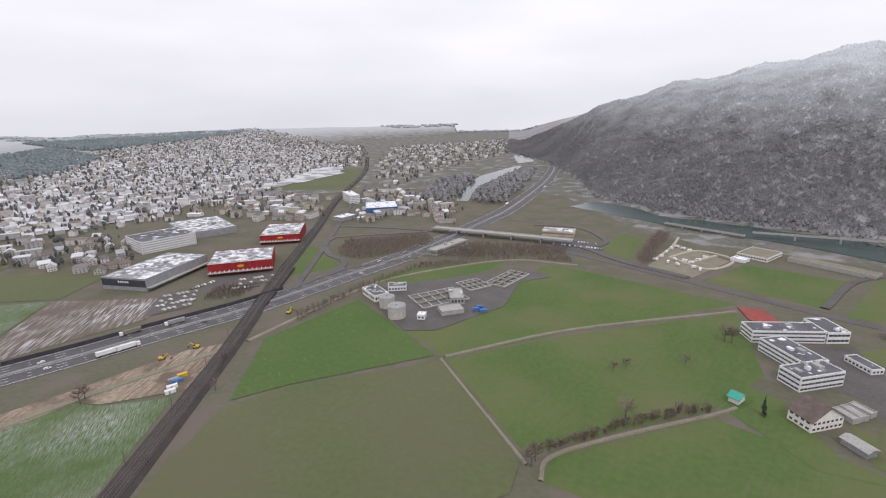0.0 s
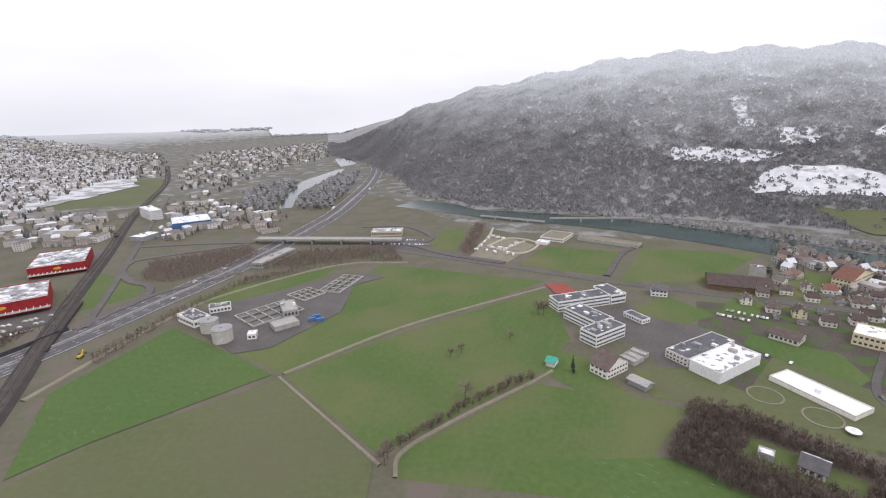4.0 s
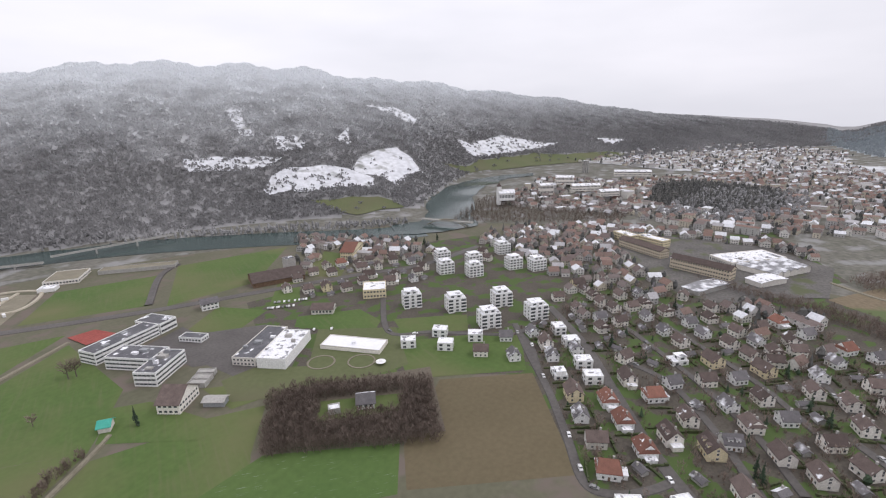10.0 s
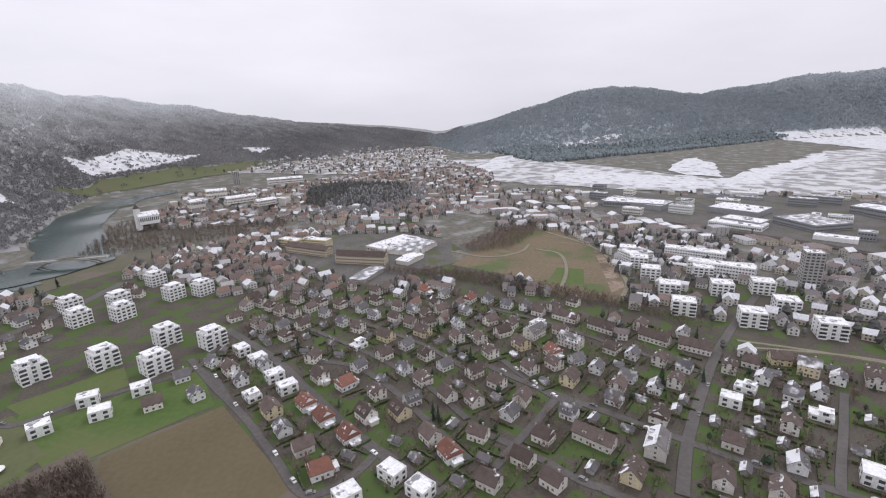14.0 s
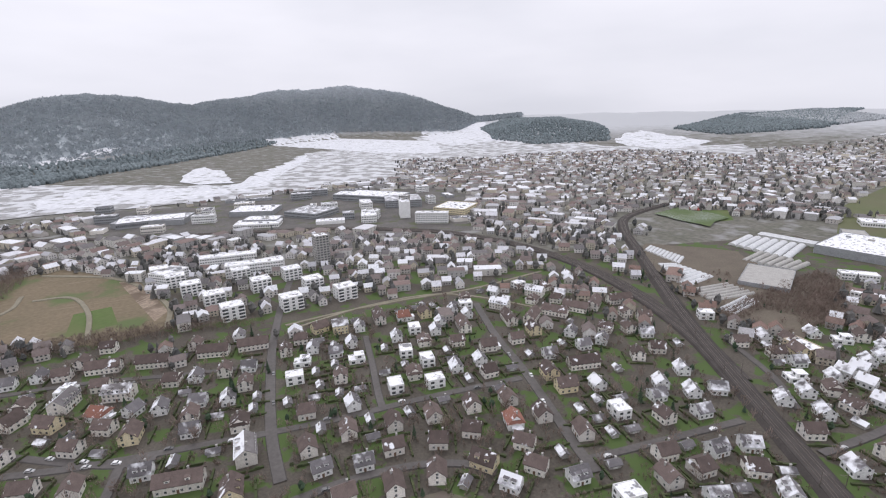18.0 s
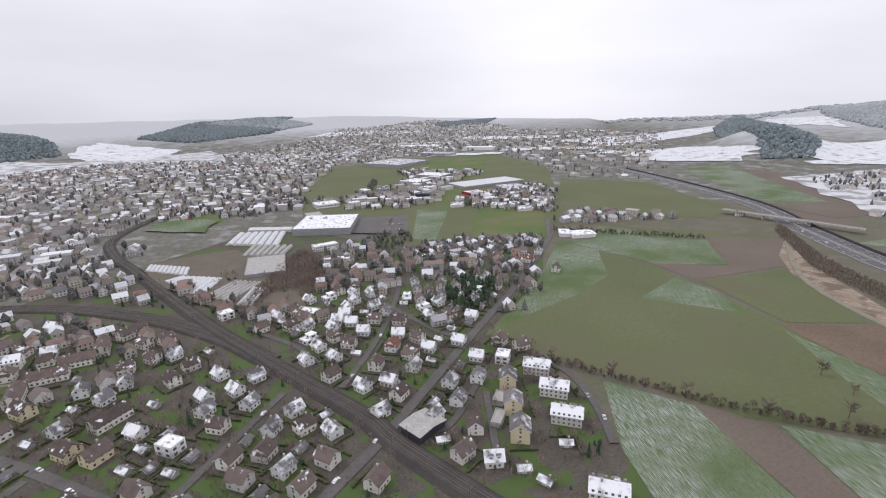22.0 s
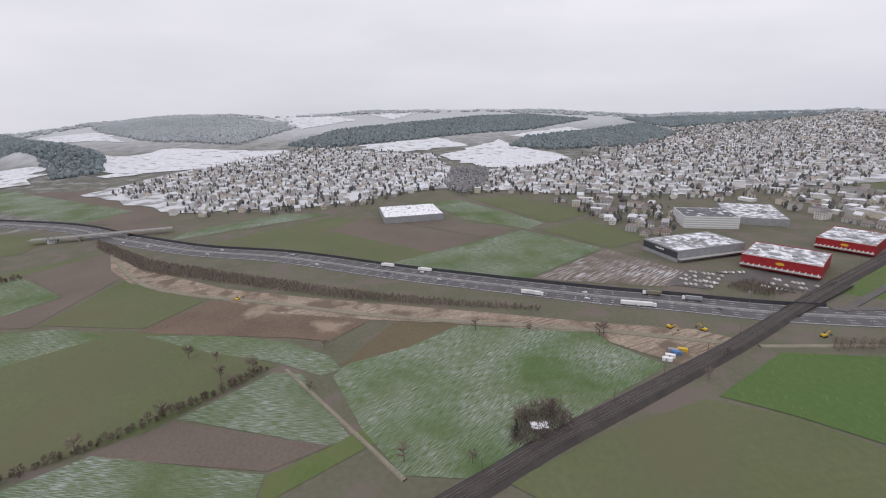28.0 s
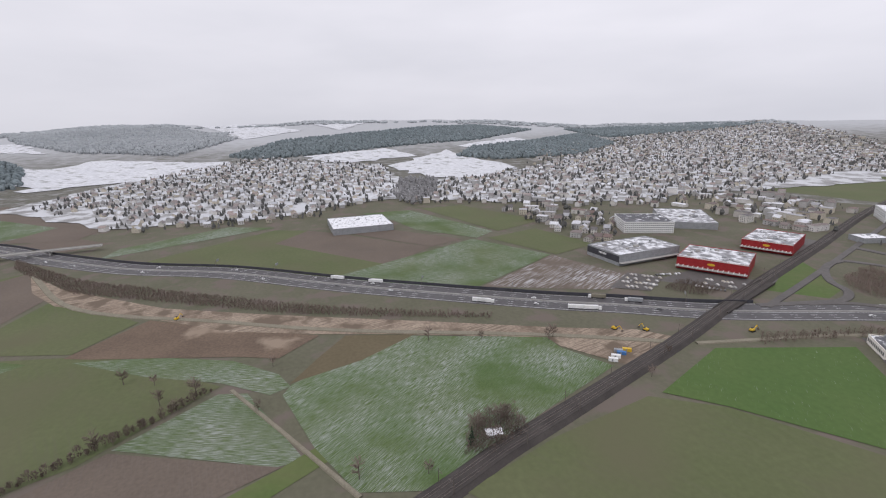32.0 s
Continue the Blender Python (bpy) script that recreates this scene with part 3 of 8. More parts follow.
# ---- building materials ----
M.update({
    "tile": material("brown_roof_tiles", (0.098, 0.076, 0.069), (0.138, 0.107, 0.097), 0.3, fine=2.5, patch=SNOW, patch_scale=0.22, patch_at=(0.69, 0.74), slope=0.15, obj_random=0.28),
    "redtile": material("red_roof_tiles", (0.19, 0.095, 0.072), (0.25, 0.12, 0.09), 0.3, fine=2.5, patch=SNOW, patch_scale=0.5, patch_at=(0.68, 0.72), slope=0.12, obj_random=0.25),
    "greytile": material("grey_roof_tiles", (0.12, 0.115, 0.12), (0.17, 0.16, 0.165), 0.3, fine=2.5, patch=SNOW, patch_scale=0.2, patch_at=(0.62, 0.8), slope=0.5, obj_random=0.2),
    "darkslush": material("dark_roof_under_melting_snow", (0.13, 0.12, 0.12), (0.18, 0.17, 0.17), 0.3, fine=2.0, patch=SNOW, patch_scale=0.2, patch_at=(0.54, 0.72), slope=0.45, obj_random=0.2),
    "snowroof": material("snow_on_flat_roof", (0.78, 0.79, 0.82), (0.84, 0.84, 0.86), 0.1, fine=0.8, patch=(0.26, 0.26, 0.27), patch_scale=0.24, patch_at=(0.56, 0.62)),
    "cleanroof": material("clean_snow_roof", (0.8, 0.81, 0.84), (0.84, 0.84, 0.86), 0.1, fine=0.5, grain=0.05),
    "tunnel": material("plastic_sheet", (0.5, 0.51, 0.52), (0.6, 0.61, 0.62), 0.2, rough=0.4, fine=0.6),
    "slushroof": material("half_melted_roof", (0.22, 0.22, 0.23), (0.3, 0.3, 0.31), 0.1, fine=0.8, patch=SNOW, patch_scale=0.13, patch_at=(0.44, 0.62)),
    "wetroof": material("dark_flat_roof", (0.10, 0.10, 0.11), (0.15, 0.15, 0.16), 0.1, fine=0.8, patch=SNOW, patch_scale=0.12, patch_at=(0.58, 0.62)),
    "plaster": material("pale_plaster", (0.68, 0.65, 0.6), (0.76, 0.73, 0.68), 0.3, fine=1.5, obj_random=0.18),
    "whitewall": material("white_render", (0.74, 0.74, 0.73), (0.8, 0.8, 0.79), 0.2, fine=1.2),
    "cream": material("yellow_plaster", (0.66, 0.58, 0.38), (0.7, 0.62, 0.44), 0.3, fine=1.5),
    "ochre": material("ochre_plaster", (0.52, 0.45, 0.34), (0.57, 0.5, 0.39), 0.3, fine=1.5),
    "concrete": material("weathered_concrete", (0.34, 0.33, 0.31), (0.42, 0.41, 0.39), 0.2, fine=1.0),
    "red": material("red_cladding", (0.27, 0.02, 0.024), (0.32, 0.03, 0.033), 0.2, rough=0.5, fine=1.0),
    "greyclad": material("grey_cladding", (0.26, 0.27, 0.28), (0.33, 0.34, 0.35), 0.2, rough=0.5, fine=1.0),
    "darkclad": material("dark_cladding", (0.05, 0.05, 0.06), (0.07, 0.07, 0.08), 0.2, rough=0.4, fine=1.0),
    "glass": material("window_glass", (0.06, 0.065, 0.07), (0.1, 0.105, 0.11), 0.5, rough=0.12, fine=1.0),
    "frame": material("window_frame", (0.6, 0.6, 0.58), (0.66, 0.66, 0.64), 0.5),
    "wood": material("dark_wood", (0.14, 0.09, 0.06), (0.19, 0.13, 0.09), 0.5, fine=2.0),
    "bark": material("bare_bark", (0.12, 0.10, 0.085), (0.16, 0.135, 0.115), 0.5, fine=2.0),
    "needle": material("dark_conifer", (0.03, 0.05, 0.03), (0.05, 0.075, 0.045), 0.2, fine=0.8, obj_random=0.3),
    "twig": material("bare_twigs", (0.175, 0.137, 0.115), (0.235, 0.187, 0.158), 0.1, fine=0.6, obj_random=0.2),
    "hedge": material("hedge_leaves", (0.05, 0.07, 0.03), (0.09, 0.1, 0.05), 0.2, fine=0.9),
    "court": material("red_sports_court", (0.27, 0.07, 0.058), (0.32, 0.09, 0.075), 0.1, fine=0.8),
    "teal": material("teal_canopy", (0.05, 0.32, 0.25), (0.07, 0.38, 0.3), 0.3, rough=0.5),
    "blue": material("blue_paint", (0.06, 0.16, 0.38), (0.08, 0.2, 0.44), 0.3, rough=0.5),
    "yellow": material("yellow_paint", (0.6, 0.38, 0.03), (0.66, 0.44, 0.05), 0.3, rough=0.5),
    "rubber": material("black_rubber", (0.02, 0.02, 0.02), (0.03, 0.03, 0.03), 0.5),
    "tank": material("tank_concrete", (0.44, 0.42, 0.39), (0.52, 0.5, 0.46), 0.15, fine=0.8, stripes=(0, 1.0, (0.36, 0.34, 0.3), 0.5, 0.8)),
    "cars": material("car_paint", (0.5, 0.5, 0.5), (0.55, 0.55, 0.55), 0.5, rough=0.3, obj_random=0.75),
    "townroof": material("snowy_town_roofs", (0.9, 0.9, 0.9), (1.0, 1.0, 1.0), 0.1, fine=0.8,
                         island=[(0.74, 0.75, 0.78), (0.19, 0.155, 0.145), (0.23, 0.195, 0.185), (0.62, 0.62, 0.65), (0.17, 0.16, 0.16), (0.22, 0.165, 0.15), (0.42, 0.42, 0.44)]),
    "browntown": material("brown_town_roofs", (0.9, 0.9, 0.9), (1.0, 1.0, 1.0), 0.1, fine=0.8,
                          island=[(0.2, 0.145, 0.125), (0.17, 0.135, 0.125), (0.24, 0.165, 0.14), (0.7, 0.71, 0.74), (0.19, 0.16, 0.15), (0.22, 0.15, 0.125), (0.42, 0.41, 0.42)]),
    # Tree tone lifted part of the way towards distance haze.
    "towntree": material("winter_town_trees", (0.095, 0.1, 0.097), (0.14, 0.14, 0.138), 0.05, fine=0.3, island=[(0.8, 0.8, 0.8), (1.3, 1.25, 1.2)]),
    # Roof snow dulled in its colour for the haze over the villages.
    "snowtown": material("haze_dulled_snow_roofs", (0.9, 0.9, 0.9), (1.0, 1.0, 1.0), 0.1, fine=0.8, island=[(0.66, 0.67, 0.7), (0.62, 0.63, 0.66), (0.3, 0.26, 0.25), (0.58, 0.59, 0.62), (0.26, 0.24, 0.24), (0.5, 0.51, 0.54), (0.36, 0.3, 0.28)]),
    "townwall": material("town_walls", (0.9, 0.9, 0.9), (1.0, 1.0, 1.0), 0.1, fine=0.8, island=[(0.66, 0.64, 0.6), (0.52, 0.49, 0.46), (0.72, 0.7, 0.68), (0.58, 0.53, 0.44), (0.45, 0.44, 0.43)]),
})


class Solid:
    """Collects boxes, prisms and sheets into one mesh."""

    def __init__(self):
        self.v, self.f, self.m = [], [], []

    def add(self, vs, fs, mat=0):
        o = len(self.v)
        self.v += [tuple(q) for q in vs]
        self.f += [tuple(i + o for i in q) for q in fs]
        self.m += [mat] * len(fs)
        return self

    def box(self, x0, y0, z0, x1, y1, z1, mat=0):
        return self.add([(x0, y0, z0), (x1, y0, z0), (x1, y1, z0), (x0, y1, z0), (x0, y0, z1), (x1, y0, z1), (x1, y1, z1), (x0, y1, z1)],
                        [(3, 2, 1, 0), (4, 5, 6, 7), (0, 1, 5, 4), (1, 2, 6, 5), (2, 3, 7, 6), (3, 0, 4, 7)], mat)

    def drum(self, x, y, z0, z1, r0, r1, n=16, mat=0):
        vs = [(x + math.cos(2 * math.pi * i / n) * r, y + math.sin(2 * math.pi * i / n) * r, z) for z, r in ((z0, r0), (z1, r1)) for i in range(n)]
        fs = [(i, (i + 1) % n, n + (i + 1) % n, n + i) for i in range(n)] + [tuple(range(n, 2 * n)), tuple(range(n - 1, -1, -1))]
        return self.add(vs, fs, mat)

    def rod(self, a, b, r0, r1, n=4, mat=0):
        a, b = Vector(a), Vector(b)
        q = (b - a).to_track_quat("Z", "Y")
        vs = [a + q @ Vector((math.cos(2 * math.pi * i / n) * r0, math.sin(2 * math.pi * i / n) * r0, 0)) for i in range(n)]
        vs += [b + q @ Vector((math.cos(2 * math.pi * i / n) * r1, math.sin(2 * math.pi * i / n) * r1, 0)) for i in range(n)]
        return self.add(vs, [(i, (i + 1) % n, n + (i + 1) % n, n + i) for i in range(n)], mat)

    def make(self, name, mats, parent=None, label=""):
        ob = raw_mesh(name, self.v, self.f, mats, parent, self.m if isinstance(mats, (list, tuple)) else None)
        return tagged(ob, label) if label else ob


def root(name, label, category, group="", x=0.0, y=0.0, z=0.0, rot=0.0):
    ob = tagged(new(name), label, category, group)
    ob.matrix_basis = pose(x, y, z, 0, 0, rot)
    return ob


WINDOWS = {}


def window(w, h, parent, x, y, z, rot, name="window"):
    """A framed pane set on a wall; its outer face looks along -y before turning."""
    key = (round(w, 2), round(h, 2))
    if key not in WINDOWS:
        s = Solid()
        s.box(-w / 2, -0.06, -h / 2, w / 2, 0.1, h / 2, 0)
        s.box(-w / 2 + 0.1, -0.09, -h / 2 + 0.1, -0.04, 0.0, h / 2 - 0.1, 1)
        s.box(0.04, -0.09, -h / 2 + 0.1, w / 2 - 0.1, 0.0, h / 2 - 0.1, 1)
        ob = s.make(name, [M["frame"], M["glass"]], parent)
        WINDOWS[key] = ob.data
    else:
        ob = new(name, WINDOWS[key])
        ob.parent = parent
    ob.matrix_basis = pose(x, y, z, 0, 0, rot)
    return ob


LITE = [False]


def window_grid(parent, x, y, rot, span, rows, n, ww=1.2, wh=1.3, wall="plaster"):
    """One facing with rows of panes between wall-coloured piers, for houses seen only from afar."""
    s = Solid()
    xs = [-span / 2 + 0.1] + [(i + 0.5) / n * span - span / 2 + d * ww / 2 for i in range(n) for d in (-1, 1)] + [span / 2 - 0.1]
    zs = [rows[0] - 1.0] + [z + d * wh / 2 for z in rows for d in (-1, 1)]
    k = len(zs)
    s.add([(a, -0.05, b) for a in xs for b in zs], [])
    for i in range(len(xs) - 1):
        for j in range(k - 1):
            s.f.append((i * k + j, (i + 1) * k + j, (i + 1) * k + j + 1, i * k + j + 1))
            s.m.append(1 if i % 2 and j % 2 else 0)
    ob = s.make("window_facing", [M[wall], M["glass"]], parent)
    ob.matrix_basis = pose(x, y, 0, 0, 0, rot)
    return ob


def wall_windows(parent, L, W, z, n_long, n_short, w=1.2, h=1.35):
    for i in range(n_long):
        x = (i + 0.5) / n_long * L - L / 2
        window(w, h, parent, x, -W / 2, z, 0)
        window(w, h, parent, x, W / 2, z, 180)
    for i in range(n_short):
        y = (i + 0.5) / n_short * W - W / 2
        window(w, h, parent, L / 2, y, z, 90)
        window(w, h, parent, -L / 2, y, z, -90)


def gable_house(L, W, h, rise, roof, wall, label, name="house", floors=1, dormer=False, annex=False, half_hip=False, nl=2, ns=1, group="houses of the suburb"):
    r = root(name, label, "house", group)
    s = Solid()
    s.add([(-L / 2, -W / 2, 0), (L / 2, -W / 2, 0), (L / 2, W / 2, 0), (-L / 2, W / 2, 0), (-L / 2, -W / 2, h), (L / 2, -W / 2, h), (L / 2, W / 2, h), (-L / 2, W / 2, h),
           (-L / 2, 0, h + rise), (L / 2, 0, h + rise)],
          [(0, 1, 5, 4), (2, 3, 7, 6), (1, 2, 6, 9, 5), (3, 0, 4, 8, 7), (3, 2, 1, 0)])
    s.make("wall", M[wall], r)
    e, k = 0.7, rise / (W / 2)
    cut = 1.6 if half_hip else 0.0
    rf = Solid()
    for sg in (-1, 1):
        o = [(-L / 2 - e, sg * (W / 2 + e), h - e * k), (L / 2 + e, sg * (W / 2 + e), h - e * k), (L / 2 + e - cut, 0, h + rise), (-L / 2 - e + cut, 0, h + rise)]
        o2 = [(a, b, c + 0.28) for a, b, c in o]
        rf.add(o + o2, [(4, 5, 6, 7), (3, 2, 1, 0), (0, 1, 5, 4), (1, 2, 6, 5), (3, 0, 4, 7)] if sg < 0 else [(7, 6, 5, 4), (0, 1, 2, 3), (1, 0, 4, 5), (2, 1, 5, 6), (0, 3, 7, 4)])
    if half_hip:
        for sg in (-1, 1):
            rf.add([(sg * (L / 2 + e), -W / 2 - e, h - e * k + 0.28), (sg * (L / 2 + e), W / 2 + e, h - e * k + 0.28), (sg * (L / 2 + e - cut), 0, h + rise + 0.28)], [(0, 1, 2) if sg > 0 else (2, 1, 0)])
    rf.make("roof", M[roof], r)
    c = Solid().box(L * 0.18, 0.5, h + rise * 0.5, L * 0.18 + 0.8, 1.3, h + rise + 1.0).box(L * 0.18 - 0.1, 0.4, h + rise + 1.0, L * 0.18 + 0.9, 1.4, h + rise + 1.12)
    c.make("chimney", M["concrete"], r)
    if dormer and not LITE[0]:
        for x in (-L * 0.2, L * 0.22):
            d = Solid().box(x - 1.1, -W * 0.42, h - 0.3, x + 1.1, -W * 0.08, h + rise * 0.62)
            d.box(x - 1.3, -W * 0.45, h + rise * 0.62, x + 1.3, -W * 0.02, h + rise * 0.62 + 0.2, 1)
            dd = d.make("dormer", [M[wall], M[roof]], r)
            window(1.2, 0.9, dd, x, -W * 0.42, h + rise * 0.36, 0)
    if annex:
        a = Solid().box(L / 2, -W * 0.3, 0, L / 2 + 3.2, W * 0.3, 2.6).box(L / 2 - 0.02, -W * 0.3 - 0.3, 2.6, L / 2 + 3.5, W * 0.3 + 0.3, 2.85, 1)
        a.make("garage", [M[wall], M["snowroof"]], r)
    if not LITE[0]:
        Solid().box(-0.55, -W / 2 - 0.08, 0, 0.55, -W / 2 + 0.05, 2.1).make("door", M["wood"], r)
    for i in range(floors):
        if not LITE[0]:
            wall_windows(r, L, W, 1.55 + i * 2.7 + (0.0 if i else 0.15), nl, ns)
    if LITE[0] and name == "garage":
        Solid().box(-1.25, -W / 2 - 0.06, 0.05, 1.25, -W / 2 + 0.05, 2.05).make("door", M["frame"], r)
    elif LITE[0]:
        rows = [1.6 + i * 2.6 for i in range(floors)]
        for y, rot in ((-W / 2, 0), (W / 2, 180)):
            window_grid(r, 0, y, rot, L, rows, nl + 1, wall=wall)
        for x, rot in ((L / 2, 90), (-L / 2, -90)):
            window_grid(r, x, 0, rot, W, rows + [h + 0.7], 2, 1.1, 1.2, wall=wall)
    for x, rot in () if LITE[0] else ((L / 2, 90), (-L / 2, -90)):
        window(1.3, 1.2, r, x, 0, h + rise * 0.3, rot)
    return r


def flat_house(L, W, floors, label, wall="whitewall", name="modern_house", set_back=True):
    r = root(name, label, "house", "modern houses")
    h = floors * 2.9
    s = Solid().box(-L / 2, -W / 2, 0, L / 2, W / 2, h)
    s.make("wall", M[wall], r)
    rf = Solid().box(-L / 2 + 0.25, -W / 2 + 0.25, h, L / 2 - 0.25, W / 2 - 0.25, h + 0.12)
    for x0, y0, x1, y1 in ((-L / 2, -W / 2, L / 2, -W / 2 + 0.25), (-L / 2, W / 2 - 0.25, L / 2, W / 2), (-L / 2, -W / 2 + 0.25, -L / 2 + 0.25, W / 2 - 0.25), (L / 2 - 0.25, -W / 2 + 0.25, L / 2, W / 2 - 0.25)):
        rf.box(x0, y0, h, x1, y1, h + 0.5, 1)
    rf.make("roof", [M["snowroof"], M[wall]], r)
    if set_back:
        Solid().box(-L * 0.1, -W * 0.35, h + 0.12, L * 0.42, W * 0.35, h + 2.7).make("attic", M[wall], r)
        Solid().box(-L * 0.14, -W * 0.39, h + 2.7, L * 0.46, W * 0.39, h + 2.95).make("attic_roof", M["snowroof"], r)
        window(2.6, 1.7, r, L * 0.15, -W * 0.35, h + 1.45, 0)
        window(2.0, 1.7, r, -L * 0.1, 0, h + 1.45, -90)
    if LITE[0]:
        rows = [1.5 + i * 2.9 for i in range(floors)]
        for x, y, rot, span in ((0, -W / 2, 0, L), (0, W / 2, 180, L), (L / 2, 0, 90, W), (-L / 2, 0, -90, W)):
            window_grid(r, x, y, rot, span, rows, 2, 2.2, 1.6, wall=wall)
    for i in () if LITE[0] else range(floors):
        wall_windows(r, L, W, 1.5 + i * 2.9, 2, 2, 2.0, 1.6)
    return r


def apartment(L, W, floors, label, wall="whitewall", name="apartment_block", group="white apartment blocks", attic=True, roof="snowroof"):
    r = root(name, label, "apartment building", group)
    fh = 2.9
    h = floors * fh
    Solid().box(-L / 2, -W / 2, 0, L / 2, W / 2, h).make("wall", M[wall], r)
    rf = Solid().box(-L / 2 + 0.3, -W / 2 + 0.3, h, L / 2 - 0.3, W / 2 - 0.3, h + 0.15)
    for x0, y0, x1, y1 in ((-L / 2, -W / 2, L / 2, -W / 2 + 0.3), (-L / 2, W / 2 - 0.3, L / 2, W / 2), (-L / 2, -W / 2 + 0.3, -L / 2 + 0.3, W / 2 - 0.3), (L / 2 - 0.3, -W / 2 + 0.3, L / 2, W / 2 - 0.3)):
        rf.box(x0, y0, h, x1, y1, h + 0.6, 1)
    if not attic:
        rf.box(-1.2, -1.0, h + 0.15, 1.2, 1.0, h + 1.6, 1).box(L * 0.25, W * 0.1, h + 0.15, L * 0.25 + 0.8, W * 0.1 + 0.8, h + 1.0, 1).box(-L * 0.3, -W * 0.25, h + 0.15, -L * 0.3 + 0.8, -W * 0.25 + 0.8, h + 1.0, 1)
    rf.make("roof", [M[roof], M[wall]], r)
    if attic:
        Solid().box(-L * 0.38, -W * 0.34, h + 0.15, L * 0.3, W * 0.34, h + 2.8).make("attic", M[wall], r)
        Solid().box(-L * 0.41, -W * 0.38, h + 2.8, L * 0.34, W * 0.38, h + 3.1).make("attic_roof", M[roof], r)
        for x in (-L * 0.22, L * 0.12):
            window(2.6, 1.7, r, x, -W * 0.34, h + 1.4, 0)
            window(2.6, 1.7, r, x, W * 0.34, h + 1.4, 180)
    for i in range(floors):
        z = 1.5 + i * fh
        if LITE[0]:
            if i == 0:
                rows = [1.5 + q * fh for q in range(floors)]
                for y, rot in ((-W / 2, 0), (W / 2, 180)):
                    window_grid(r, 0, y, rot, L, rows, 4, L * 0.16, 1.5, wall=wall)
                for x, rot in ((L / 2, 90), (-L / 2, -90)):
                    window_grid(r, x, 0, rot, W, rows, 3, W * 0.16, 1.5, wall=wall)
            continue
        for x in (-L * 0.25, L * 0.25):
            window(2.2, 1.7, r, x, W / 2, z, 180)
        window(2.4, 1.8, r, 0, -W / 2, z, 0)
        for y in (-W * 0.25, W * 0.25):
            window(1.6, 1.6, r, L / 2, y, z, 90)
            window(1.6, 1.6, r, -L / 2, y, z, -90)
        for sg in (-1, 1):
            x0, x1 = (sg * L * 0.5, sg * L * 0.2) if sg < 0 else (L * 0.2, L * 0.5)
            b = Solid().box(x0, -W / 2 - 1.5, z - 1.5 - 0.0, x1, -W / 2, z - 1.3).box(x0, -W / 2 - 1.5, z - 1.3, x1, -W / 2 - 1.38, z - 0.35).box(x0 + 0.4, -W / 2 - 0.02, z - 1.2, x1 - 0.4, -W / 2 + 0.05, z + 0.9, 1)
            b.make("balcony", [M[wall], M["glass"]], r)
    return r


# ---- roads, motorway, railway, river ----
streets = []


def street(pts, width=5.0, mat="street", label="narrow grey asphalt street", name="road"):
    ob, line = road(name, pts, width, mat, label)
    streets.append((line, width))
    return ob


street([(-85.4, 568.5), (42.6, 496.2), (149.8, 434.5), (229.6, 396.8), (319.9, 354.4), (382.7, 320.6), (479.8, 310)], 9.0, "street", "two-lane grey country road beside the fields")
street([(352.5, 156.2), (306.9, 110.1), (263.8, 76.4), (219.7, 42.7), (193.2, 17.8), (172.1, -5.4)], 6.4)
street([(305.8, 163.8), (268.7, 132.7), (235.4, 102.8), (202.1, 77.1), (176.4, 57.7), (177.4, 44.5), (188.2, 33.1), (202.5, 24.3)], 4.2)
street([(288.6, 290.6), (238.3, 235.7), (256, 209.7), (271.8, 182.2), (293.5, 153.5), (340.2, 153.6)], 4.2)
street([(293.5, 153.5), (279.9, 137.2), (250, 115.9)], 4.2)
street([(425.8, -345.1), (355, -269.9), (318.6, -232.9), (272.9, -190.3), (230.2, -155.4), (192.4, -126.8), (161.9, -107.7)], 5.6)
street([(278.2, -40.3), (250.9, -65.8), (216.4, -104.7), (192.2, -132.2), (169.4, -160.1), (151.5, -185.3), (132.1, -210.8), (104.3, -244.8)], 4.6)
street([(339, -25.9), (291.6, -48), (263, -60.9), (239.6, -73.1), (227.3, -85.9)], 4.2)
street([(236.2, -73.3), (217.9, -58.5), (201.6, -44.2), (184.5, -30)], 4.2)
street([(215.1, -20.6), (203.9, -36.3), (189, -52.9), (173.2, -67.9), (166.5, -79.1)], 4.4)
street([(373.1, -57.6), (337.3, -99.2), (291.5, -139.4), (252.4, -177.5)], 4.0)
street([(227.7, -239.1), (196.4, -210.5), (172.2, -187.7), (158, -175.2)], 4.0)
street([(187, -335.4), (145, -289.7), (111.8, -259.2), (82, -228.8), (56.2, -201.3), (42.1, -188)], 5.4)
street([(48.4, -193.8), (27.3, -218.4), (7.2, -242.2), (-12.5, -265.3)], 4.2)
street([(167.6, -75.6), (148.9, -102.4), (137.5, -122.5), (117.9, -146.4), (97, -161.2), (80.6, -164.1)], 4.4)
street([(296, 79.9), (285.6, 48.5), (256, 21.7), (220.4, -0.8), (190.9, -18.9)], 4.2)
street([(370.5, 119.5), (330.4, 70.9), (293.3, 31.3), (255.9, -1), (222.4, -21.1)], 4.0)
street([(371, 70.3), (341.7, 34.9), (310.1, 0.4), (270.6, -29.2)], 4.0)
street([(-13.6, -169.9), (-51.1, -197.8), (-65.2, -209.9), (-108.8, -247.7), (-171.3, -301.7), (-222.9, -344.2), (-307, -422.4), (-376.5, -491.2)], 6.0)
street([(-44.8, -255), (-70, -287.9), (-94.5, -325.3), (-122.3, -377.1), (-143, -428.9)], 4.2)
street([(-68.7, -211.8), (-83.7, -193), (-114.2, -217.2), (-133, -237)], 3.8)
